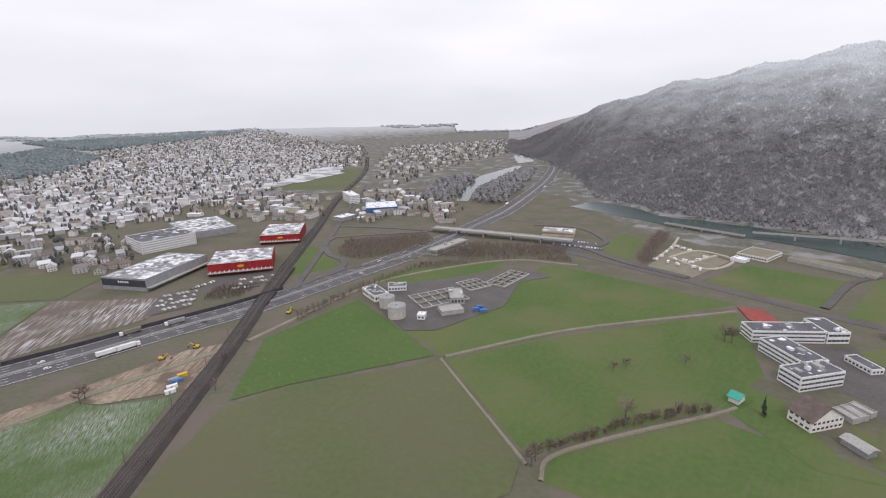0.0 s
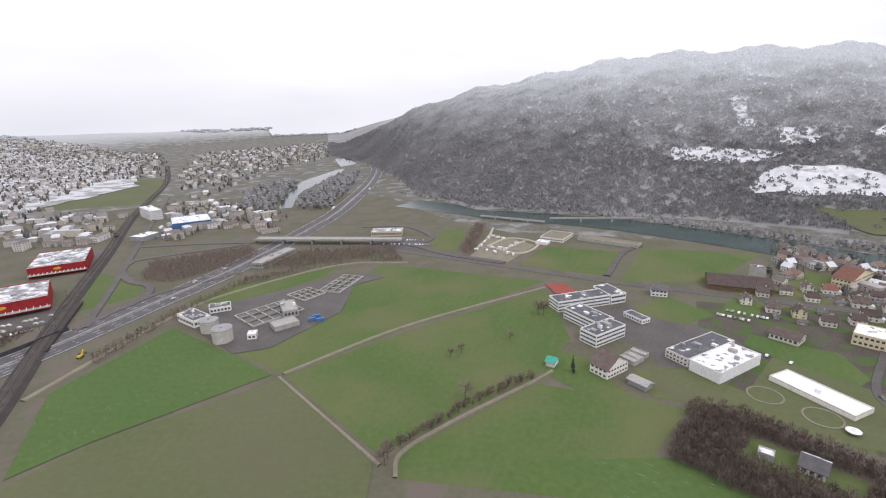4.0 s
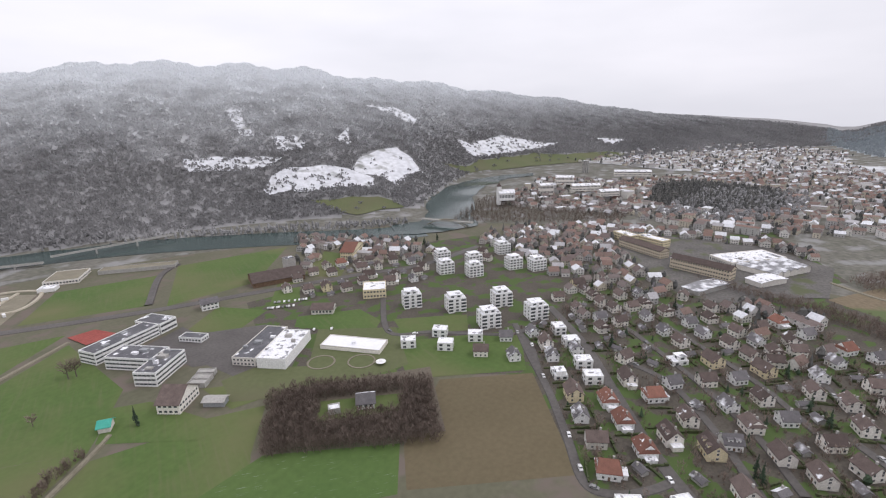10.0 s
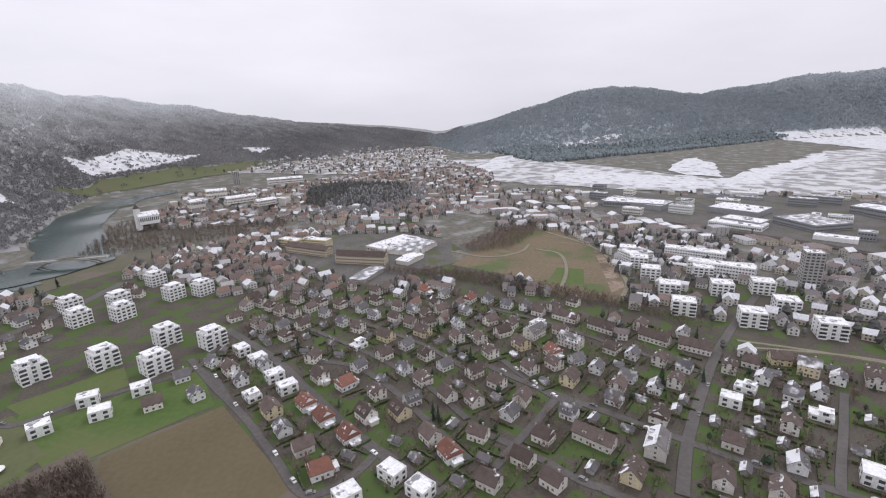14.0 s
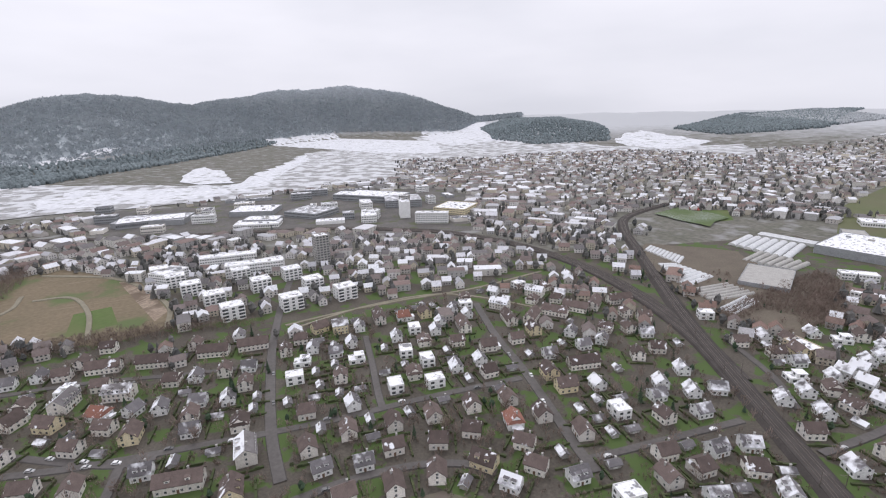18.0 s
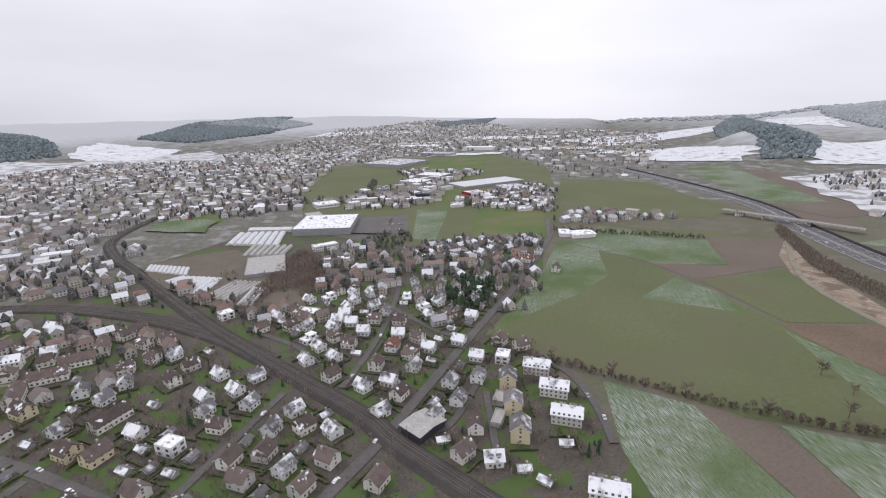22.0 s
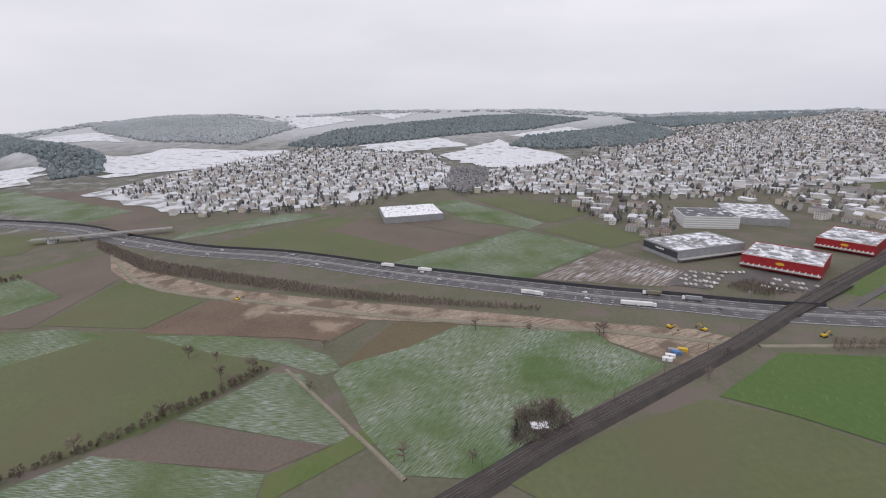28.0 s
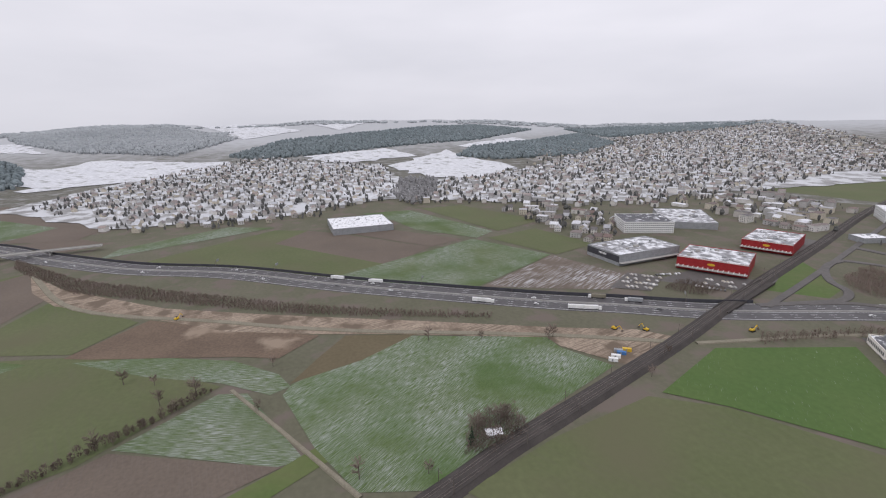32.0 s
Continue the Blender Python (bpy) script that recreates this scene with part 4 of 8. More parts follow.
street([(-120.8, -213.2), (-99.5, -164.7)], 3.8)
street([(-173.8, -234.8), (-176.1, -203.1), (-167.9, -173.4), (-154.8, -146.1)], 3.8)
street([(-107, -373.1), (-122.4, -314.1), (-129.6, -293.9), (-143.4, -273.2)], 3.8)
street([(1.1, -367.3), (-26, -325.4), (-37.7, -291.4)], 4)
street([(-362, -478), (-392, -520), (-423.8, -563.8)], 5.4)
street([(296.2, -221.2), (275.9, -262.3), (246.3, -310.9), (205.6, -368), (170.5, -443.8)], 2.6, "path", "pale creekside path edged with snow")
for pts, w in (([(-112.1, 268.8), (-72.2, 226.4), (-36.3, 188.3)], 1.5), ([(-28.1, 180), (-26.3, 197.4), (1.6, 223.2), (50.3, 260.5), (63.1, 271.6)], 1.8), ([(-283.8, -69.2), (-228.7, -32.6), (-176, 1.8)], 2.0),
               ([(-258.9, 245.8), (-236.6, 368.1), (-207.4, 425.8), (-125.1, 503), (-48.5, 507.7)], 3.5), ([(-596.2, -329.3), (-466.2, -231.4), (-398.4, -97.3), (-353.2, -0.8), (-304.3, 139.9), (-266.8, 227.6)], 5.0)):
    road("path", pts, w, "path", "pale gravel farm track")
road("path", [(-110.5, 272.6), (-33.8, 344), (87, 421)], 2.4, "path", "pale worn track between fields")
road("path", [(631, -171.1), (543.9, -207.8), (432.1, -198.5), (375.6, -170.3)], 4.0, "path", "pale site track on the slope")
road("path", [(407.4, -126.6), (467.1, -150.7), (523.9, -159.3), (546.7, -136.6)], 3.5, "path", "pale site track on the slope")
road("path", [(550.5, -35.3), (520.9, -75.7), (536.4, -115.3), (570.3, -135.4)], 3.5, "path", "pale site track on the slope")
street([(117.6, -354.1), (216.7, -343.2), (263.4, -287.5), (286.6, -217.7)], 2.5, "path", "pale creekside path")

# motorway
hw = smooth_line([(-1140.2, -1470.4), (-991.3, -1344.6), (-916.6, -1107.9), (-924.6, -938.1), (-787.7, -524.7), (-666.3, -348.3), (-588.9, -230.1), (-538.8, -116.3), (-462.2, 3), (-407, 98), (-360.7, 182.7), (-338, 232), (-302.5, 303.6), (-271.7, 400.4), (-249.5, 466), (-233.8, 536.7), (-210.1, 685.1), (-195.2, 850), (-201.7, 1241.2), (-263.2, 1670.5), (-503.9, 2591.3)], 8)
motorway = tagged(new("motorway"), "six-lane grey motorway with central barrier", "motorway", kind="structure")
ribbon("carriageway", hw, [(-17.5, -0.5), (-17, 0), (-1.2, 0), (-1.1, 0.0), (1.1, 0.0), (17, 0), (17.5, -0.5)], M["asphalt"], motorway, 0.5)
ribbon("barrier", hw, [(-0.4, 0), (-0.3, 1.1), (0.3, 1.1), (0.4, 0)], M["concrete"], motorway, 0.5)
for off in (-16.2, -1.9, 1.9, 16.2):
    ribbon("edge_line", hw, [(off - 0.2, 0), (off + 0.2, 0)], M["white"], motorway, 0.51)


def dashes(line, off, length, gap, width):
    s, run = Solid(), 0.0
    for a, b in zip(line, line[1:]):
        d = b - a
        n = d.normalized()
        side = Vector((n.y, -n.x))
        q = -run
        while q < d.length:
            if q >= 0:
                c = a + n * q + side * off
                e = c + n * min(length, d.length - q)
                w = side * width / 2
                s.add([(*(c - w), 0.512), (*(c + w), 0.512), (*(e + w), 0.512), (*(e - w), 0.512)], [(0, 1, 2, 3)])
            q += length + gap
        run = q - d.length if False else (d.length + run) % (length + gap)
    return s


for off in (-11.6, -6.8, 6.8, 11.6):
    dashes(hw[:126], off, 6, 9, 0.35).make("lane_marks", M["white"], motorway)
near_hw = hw[24:100]
tagged(ribbon("noise_barrier", near_hw, [(-19.2, 0), (-19.1, 3.2), (-18.9, 3.2), (-18.8, 0)], M["darkclad"]), "dark noise barrier along the motorway", "noise barrier", kind="structure")
tagged(ribbon("hard_verge", hw[40:92], [(-26, 0.05), (-19.4, 0.3)], M["concrete"]), "pale paved strip behind the noise barrier", "verge", kind="structure")

# railway
rail_line = smooth_line([(115.6, -887.2), (151.6, -758.9), (140.8, -673.4), (103, -573.6), (36.3, -405.7), (-1.8, -321.8), (-28.5, -266.2), (-51.1, -218.4), (-62.6, -182.8), (-113, -70), (-169.6, 39), (-187.1, 71), (-204.5, 108.4), (-235, 173.1), (-270, 245.4), (-320, 340), (-365.2, 429.6), (-437.2, 577), (-565, 830), (-756.7, 1257), (-1018.7, 1719.1)], 8)
railway = tagged(new("railway"), "double-track railway on a dark ballast bank", "railway", kind="structure")
ribbon("embankment", rail_line, [(-7.4, 0.0), (-5.2, 1.6), (5.2, 1.6), (7.4, 0.0)], M["ballast"], railway, 0.1)
ribbon("ballast", rail_line, [(-5.0, 0), (-4.6, 0.4), (4.6, 0.4), (5.0, 0)], M["ballast"], railway, 1.75)
for off in (-2.85, -1.35, 1.35, 2.85):
    ribbon("rail", rail_line, [(off - 0.09, 0), (off - 0.07, 0.18), (off + 0.07, 0.18), (off + 0.09, 0)], M["steel"], railway, 2.15)
branch = smooth_line([(-9.4, -308), (23.3, -365.1), (81.8, -434.3), (154.6, -490.8), (242.7, -528.2), (338.4, -539), (415.3, -519.9), (524.1, -468.6), (691, -329), (882.7, -190.1)], 6)
branch_line = tagged(new("railway"), "branch railway curving through the town", "railway", kind="structure")
ribbon("ballast", branch, [(-8.6, 0), (-7.4, 1.2), (7.4, 1.2), (8.6, 0)], M["ballast"], branch_line, 0.2)
for off in (-5.2, -3.7, -0.75, 0.75, 3.7, 5.2):
    ribbon("rail", branch, [(off - 0.09, 0), (off - 0.07, 0.18), (off + 0.07, 0.18), (off + 0.09, 0)], M["steel"], branch_line, 1.4)

# river
river_line = smooth_line([(-79.7, 877), (82.1, 761.6), (222.8, 682.6), (341.6, 579.2), (444, 468.2), (506, 424.9)], 6)
river = tagged(ribbon("river", river_line, [(-37, 0), (37, 0)], M["water"], z=0.42), "wide grey-green river below the hill", "river", kind="structure")
for bend in ([(-312.2, 847.7), (-347.4, 971.8), (-382, 1221.3), (-350.9, 1464.3), (-328.6, 1500), (-315.3, 1354.3), (-330, 1053.5), (-290.3, 851.6)], [(-441.2, 1842.4), (-420.6, 2004.2), (-319.2, 1644), (-356.7, 1563.3)]):
    tagged(drape("river", bend, M["water"], 0.62), "pale river bend beyond the motorway", "river", kind="structure")

UPSTREAM = [(507.1, 479.2), (542.6, 458.2), (601.5, 489.7), (715.4, 575.9), (833.4, 622.1), (991.3, 656.9), (1092.5, 631.6), (1168.5, 583.7), (1118, 558.6), (1032.7, 589.7), (882.9, 551.1), (768.2, 510.8), (651, 429), (570.6, 372.5), (514.2, 388.3), (461.5, 437.8)]
tagged(drape("river", UPSTREAM, M["water"], 0.6, step=12), "grey-green river bend beside the old town", "river", kind="structure")

# ---- the suburb's houses ----
def dist_to_streets(x, y):
    best, ang = 1e9, 0.0
    p = Vector((x, y))
    for line, w in street_index(x, y):
        for a, b in line:
            d = b - a
            t = max(0.0, min(1.0, (p - a).dot(d) / max(d.length_squared, 1e-6)))
            q = (p - a - d * t).length - w / 2
            if q < best:
                best, ang = q, math.degrees(math.atan2(d.y, d.x))
    return best, ang


seg_grid = {}
for line_, w_ in streets + [(rail_line, 16.0), (hw, 44.0), (branch, 26.0)]:
    for a_, b_ in zip(line_, line_[1:]):
        m_ = (a_ + b_) / 2
        for gx in range(int((min(a_.x, b_.x) - 45) // 60), int((max(a_.x, b_.x) + 45) // 60) + 1):
            for gy in range(int((min(a_.y, b_.y) - 45) // 60), int((max(a_.y, b_.y) + 45) // 60) + 1):
                seg_grid.setdefault((gx, gy), []).append(([(a_, b_)], w_))


def street_index(x, y):
    return seg_grid.get((int(x // 60), int(y // 60)), [])


def inside(x, y, poly):
    c = False
    for (x1, y1), (x2, y2) in zip(poly, poly[1:] + poly[:1]):
        if (y1 > y) != (y2 > y) and x < (x2 - x1) * (y - y1) / (y2 - y1) + x1:
            c = not c
    return c


KINDS = {
    "b": lambda: gable_house(9.6, 8, 4.9, 3.2, "tile", "plaster", "pale plaster house with a brown tiled roof", floors=2),
    "B": lambda: gable_house(10.8, 8.4, 5.0, 3.7, "tile", "plaster", "pale house with dormers in a brown tiled roof", floors=2, dormer=True, annex=True),
    "s": lambda: gable_house(8.6, 7.6, 4.3, 3.3, "greytile", "whitewall", "white house with a snow-dusted grey gable roof", floors=1, dormer=True),
    "r": lambda: gable_house(10.2, 8.6, 4.6, 3.8, "redtile", "whitewall", "white house with a red tiled roof", floors=1, half_hip=True, annex=True),
    "h": lambda: gable_house(9.4, 8.8, 4.8, 3.3, "tile", "plaster", "plaster house with a half-hipped brown roof", floors=2, half_hip=True),
    "y": lambda: gable_house(11.5, 9, 5.0, 3.8, "tile", "cream", "yellow plaster house with a brown tiled roof", floors=2, dormer=True),
    "l": lambda: gable_house(20, 8.5, 4.9, 3.7, "tile", "plaster", "long terraced house with dormers in a brown roof", "terraced_house", floors=2, dormer=True, nl=6),
    "w": lambda: flat_house(10.8, 8.6, 2, "white modern house with a snowy flat roof", set_back=False),
    "f": lambda: flat_house(11, 8.2, 1, "low white flat-roofed house with snow on top"),
    "g": lambda: gable_house(5.8, 3.8, 2.3, 1.2, "greytile", "concrete", "small grey garage with a snowy gable roof", "garage", nl=1, ns=1, group="garages and sheds"),
    "a": lambda: apartment(15.5, 13, 4, "white four-storey apartment block with balconies and snowy roof"),
    "A": lambda: apartment(17.5, 15, 4, "white cube apartment block with snow on the flat roof", attic=False),
    "Y": lambda: gable_house(11, 9.5, 7.6, 3.6, "darkslush", "cream", "yellow three-storey apartment house with snowy roof", "apartment_house", floors=3, nl=4),
    "T": lambda: gable_house(15.5, 9.6, 6.2, 3.4, "darkslush", "plaster", "grey three-storey apartment house with balconies", "apartment_house", floors=3, nl=6, dormer=True),
    "t": lambda: apartment(15, 14, 11, "tall grey residential tower block", "concrete", "tower_block", "tower blocks", attic=False),
}
FOOT = {"b": 6.2, "B": 7.4, "s": 5.8, "r": 7, "h": 6.2, "y": 7.4, "l": 10.5, "w": 6.6, "f": 6.8, "g": 3.6, "a": 12, "A": 13, "Y": 8, "T": 9.5, "t": 11}
proto, taken, count = {}, [], {}


def put(kind, xy, rot=None, z=0.0):
    x, y = xy
    if rot is None:
        rot = dist_to_streets(x, y)[1]
        rot += 90 if (int(x * 7 + y * 3) % 3 == 0) else 0
        rot += ((x * 13.7 + y * 7.3) % 7) - 3.5
    far = kind == "g" or math.hypot(x, y) > 245 and kind in "bBsrhyfwl" or math.hypot(x, y) > 420
    key = kind + ("-" if far else "")
    if key not in proto:
        LITE[0] = far
        proto[key] = KINDS[kind]()
        LITE[0] = False
        proto[key].matrix_basis = pose(x, y, z, 0, 0, rot)
        ob = proto[key]
    else:
        ob = copy_thing(proto[key], pose(x, y, z, 0, 0, rot))
    taken.append((x, y, FOOT[kind]))
    count[kind] = count.get(kind, 0) + 1
    return ob


def free(x, y, r):
    return all((x - a) ** 2 + (y - b) ** 2 > (r + c) ** 2 for a, b, c in taken)


# white apartment cubes and blocks
for q in ((288.9, 255.9), (303.1, 219.4), (335.2, 193.5), (292.5, 179.8), (326.9, 156.4)):
    put("a", q, -38)
for q in ((405.4, 310.6), (375.8, 284), (414, 274.2), (385.5, 254.7), (470.8, 271.1), (428.6, 233), (438, 210.4)):
    put("a", q, -32)
for q in ((348.6, -210.4), (388.2, -219.3), (383.7, -264.6), (384, -302), (322.2, -249.5), (341, -291.1), (298.3, -290.8), (432.5, -223.4), (468.6, -228.4), (507.6, -233.2), (428.6, -273.8), (426.2, -314.5)):
    put("A", q, -114)
put("t", (398.2, -357.2), -114)
put("t", (474.5, -612.8), 20)
put("t", (-10.7, -1660.4), 20)
put("t", (-63.7, -1631.8), 20)
put("t", (1246.1, 468), 30)
# yellow and grey apartment houses
for q in ((-135.8, -213.4), (-125.3, -191.1), (-116.5, -170.8)):
    put("Y", q, 58)
for q in ((-160.1, -218.2), (-155.3, -194.2), (-145.8, -170.9), (-127.9, -121.1)):
    put("T", q, -42)
# houses placed one by one
for kind, places in (
    ("w", ((229.9, 208.3), (256.8, 200.2), (242.4, 184.3), (265.7, 174.5), (311.5, 130), (296.6, 114.2), (273.8, 96.4), (259.5, 84.7), (182.6, 17.5), (170.2, 36.3), (171.5, 4.5), (223.8, -169.2), (184.4, -231.9), (163.9, -194.7), (146.4, -211.1), (44.1, -238), (-148.4, -239.6),)),
    ("b", ((248.9, 159), (204.2, 62.8), (356.4, 133.1), (370.5, 156.5), (349.9, 96.6), (441.7, 144.9), (295.8, 76.9), (340.3, 51.6), (356.5, 23.7), (397.9, 9.6), (368.7, -14), (345, 10.7), (313.3, -39.3), (295.2, 28.4), (292.7, -0.1), (291.4, -44.1), (267.2, -30.3), (253.9, -42.6), (237.1, -26.6), (243.2, -11.7), (207.6, -0.7), (207, -25.4), (174.2, -26.2), (187.4, -44.4), (268.6, -66.1), (270.5, -151.9), (235.7, -54), (200.2, -185.4), (172.2, -54.4), (166.7, -128.6), (158.4, -148.5), (373.1, -127.7), (418.5, 44.2), (433.3, 68.5), (439.9, 23.1), (405.4, 113.7), (379.8, 121.7), (243, -112.9), (171.7, -133), (131.2, -151.3), (130.1, -115.8), (114.6, -131.3), (142.6, -166), (162.1, -263.1), (127.4, -288.2), (62.8, -345.3), (48.4, -307.5), (39, -323.2), (55.3, -210.9), (115.1, -201.5), (100.5, -217.4), (77.2, -187.6), (66.2, -175.9), (128.5, -182.6), (102.8, -147.6), (78.5, -213.7), (-7.5, -360.7), (-28.5, -354.5), (-41.7, -268.9), (-71, -269), (-73.4, -231.3), (-24.8, -195.4), (-10.8, -182.3), (4.4, -173.8), (-41.9, -171.7), (-84.2, -170.8), (-260, -432.5), (-289.6, -368.7), (-108.7, -291.8), (-62.2, -306), (-212.6, -355.4), (13.5, -198.8),)),
    ("s", ((256.6, 137.8), (278.3, 156.4), (296.1, 143.6), (302.2, 116.8), (288.2, 106.9), (271, 116.6), (219.3, 76.7), (372, 82.6), (352.4, 65.1), (377.8, 52.7), (403.5, -18.5), (386.9, -55.7), (374.3, -70.6), (364.7, -34.1), (339.2, -25.9), (308.7, 13.7), (277.9, -12.1), (274.8, 14.2), (281.6, 44.2), (240.6, 8.9), (223, -44.4), (367.8, -85.1), (276.5, -98.9), (265, -108.1), (279.9, -138), (261.5, -163.7), (253.1, -123.7), (230.8, -105.9), (225.9, -207), (173.6, -167.9), (220.5, -76.7), (419.2, 101.7), (441.3, 90.5), (150.8, -122.4), (136.3, -135.6), (178.1, -164.2), (204.2, -246.9), (185.7, -270.4), (141.1, -439.2), (97.4, -318.3), (83.5, -303.1), (61.4, -258.6), (50.1, -344.2), (21.2, -301.9), (29.4, -264), (12.9, -278.5), (-2.8, -231.1), (-15.8, -242.4), (99.1, -279.5), (74.7, -317.6), (-30.9, -295.4), (-57.5, -336.4), (-41.9, -310.7), (-85.8, -382.7), (-102, -346.5), (-98.6, -304.1), (-110.5, -274.4), (-92, -256.1), (-56.5, -248.1), (-58.4, -219.8), (-134.2, -249.1), (-122.4, -226.1), (-105.1, -229.2), (-101.5, -210.7), (-16.1, -240.3), (-3.3, -225.1), (-31.4, -215.3), (-95.3, -160.8), (-76.8, -320.1), (-72.6, -339.7), (-97.5, -363.5), (-148.9, -345.5), (-131.3, -322.3), (-133.5, -274.5), (-229.1, -420.1), (-308.5, -425.6), (-178.6, -337.7), (-48.6, -291.4), (-215, -380.9), (-5.1, -197.8),)),
    ("f", ((254.2, 104.2), (312.9, 48.1), (236.6, -186.6), (-134, -342.2), (-128.6, -367.7),)),
    ("y", ((237, 87.8), (411.9, 155.1), (323.5, 29), (328.6, 1.7), (229.7, 15.5), (301.9, -67.5), (253.8, -87.2), (173.4, -91.3), (122.6, -308.5), (90.5, -256.6), (76.7, -247), (88, -165.6), (-41, -364.1),)),
    ("r", ((241.8, 69.5), (227.9, 56.9), (211.5, 41.3), (187.5, 51.1), (416.1, -1.2), (390, -39.9), (261, 50), (194.3, -9.8), (288.7, -86.7), (89.3, -200.7), (-88.5, -288.2), (-268.8, -414.5), (-283.5, -407.5),)),
    ("h", ((331.6, 104.2), (389.9, 72.8), (261.5, 2.3), (288.9, -127.7), (213.1, -123.1), (190.5, -149), (202.8, -58), (104.5, -183), (114.6, -166.9), (-106.9, -325.7),)),
    ("l", ((349.4, -18.2), (344.5, -112.5), (323, -133.7), (301.5, -163.8), (285.8, -184.6), (198.9, -82.6), (238.4, -267.4), (172.2, -288.9), (152.3, -271.9), (147, -317.5), (132.7, -329.8), (120.2, -348), (108.4, -364.4), (97.6, -380), (82.3, -399.3), (76, -278.5),)),
    ("g", ((266.7, 27.6),)),
    ("T", ((318, -80.9), (301, -103), (190.4, -110.6), (159.8, -149), (165.2, -338.1), (150.8, -379.7),)),
    ("Y", ((250.3, -235.8), (249.3, -233.9),)),
):
    for q in places:
        if free(*q, FOOT[kind] - 3.2):
            put(kind, q)
SUBURB = [(307.5, 152.3), (506.2, 161.9), (434.5, 95.5), (447.6, -18.5), (409.1, -41.3), (296.3, -206.3), (280.5, -212.5), (207, -345.7), (137.9, -468.5), (98, -489.6), (9.6, -687.6), (-41.3, -439.8), (-163.6, -522), (-329.5, -455.9), (-252.1, -347), (-167.3, -288.9), (-172.2, -198.6), (-136.1, -117.9), (-30.2, -167.7), (96.3, -142.3), (163.2, -59.7), (170.7, 25.7), (182.5, 51.8), (181.4, 57.2)]
VILLAGE = [(232.1, 400.9), (386.5, 408.1), (469.8, 394.3), (518, 343.7), (484.3, 128.5), (368.1, 157.7), (367.1, 240.8), (300.8, 289.7), (264.2, 307.8)]
RESERVE = [(140.1, -833.8), (17.2, -814.8), (-92.6, -850.7), (-255.2, -735.8), (-200.2, -582), (-148.7, -566.7), (-100.3, -561.4), (-72.8, -453.7), (-47.7, -398.3), (-6.2, -396.3), (17.8, -429.3), (63.8, -512.9), (106, -604.4)]
HALLS = [(776.3, -280.4), (990.8, -369.3), (889.8, -481.2), (807.4, -736.3), (589.2, -862.1), (470.1, -819.2), (320.8, -564.4), (385.4, -504.5), (518.3, -470.8), (629.7, -373.4)]
WORKS = [(621.3, 191.2), (654.6, 130.1), (659.2, 24.6), (604.3, -39.2), (502.8, -33.4), (482.5, 1), (439.2, 36.8), (443.9, 79.5), (509.2, 121), (555.1, 171.9)]
for poly, lab in ((WORKS, "wet grey yards round the old factory"), (HALLS, "grey yards and sidings round the works halls")):
    tagged(drape("yard", poly, M["yard"], 0.4), lab, "yard", kind="structure")
rng = random.Random(4)
for poly, limit in ((SUBURB, 300), (VILLAGE, 45)):
    made = 0
    cands = []
    for line, w in streets:
        for a, b in zip(line, line[1:]):
            n = (b - a).normalized() if (b - a).length > 0.1 else Vector((1, 0))
            side = Vector((n.y, -n.x))
            for off in (w / 2 + 8, -w / 2 - 8, w / 2 + 22, -w / 2 - 22, w / 2 + 36, -w / 2 - 36):
                c = (a + b) / 2 + side * off + Vector((rng.uniform(-3, 3), rng.uniform(-3, 3)))
                cands.append((c.length, c.x, c.y))
    for _ in range(1500):
        xs, ys = [p[0] for p in poly], [p[1] for p in poly]
        x, y = rng.uniform(min(xs), max(xs)), rng.uniform(min(ys), max(ys))
        cands.append((math.hypot(x, y) + 300, x, y))
    cands.sort()
    for _, x, y in cands:
        if made >= limit or math.hypot(x, y) > 430 and poly is SUBURB or not inside(x, y, poly) or inside(x, y, RESERVE) or inside(x, y, WORKS):
            continue
        snowy = y < -170 or x < 40
        kind = rng.choices("bBsrhyfwg", (4, 4, 6, 0.4, 4, 0.6, 1.6, 0.8, 9) if snowy else (7, 6, 2, 0.7, 7, 1.0, 0.8, 0.3, 9))[0]
        if free(x, y, FOOT[kind] + (3.2 if math.hypot(x, y) < 340 else 0.8)) and dist_to_streets(x, y)[0] > FOOT[kind] + 0.5:
            put(kind, (x, y))
            made += 1

# ---- distant built-up areas ----


town_trees = []


built = set()


def near_built(x, y):
    a, b = int(x // 11), int(y // 11)
    return any((a + i, b + j) in built for i in (-1, 0, 1) for j in (-1, 0, 1))


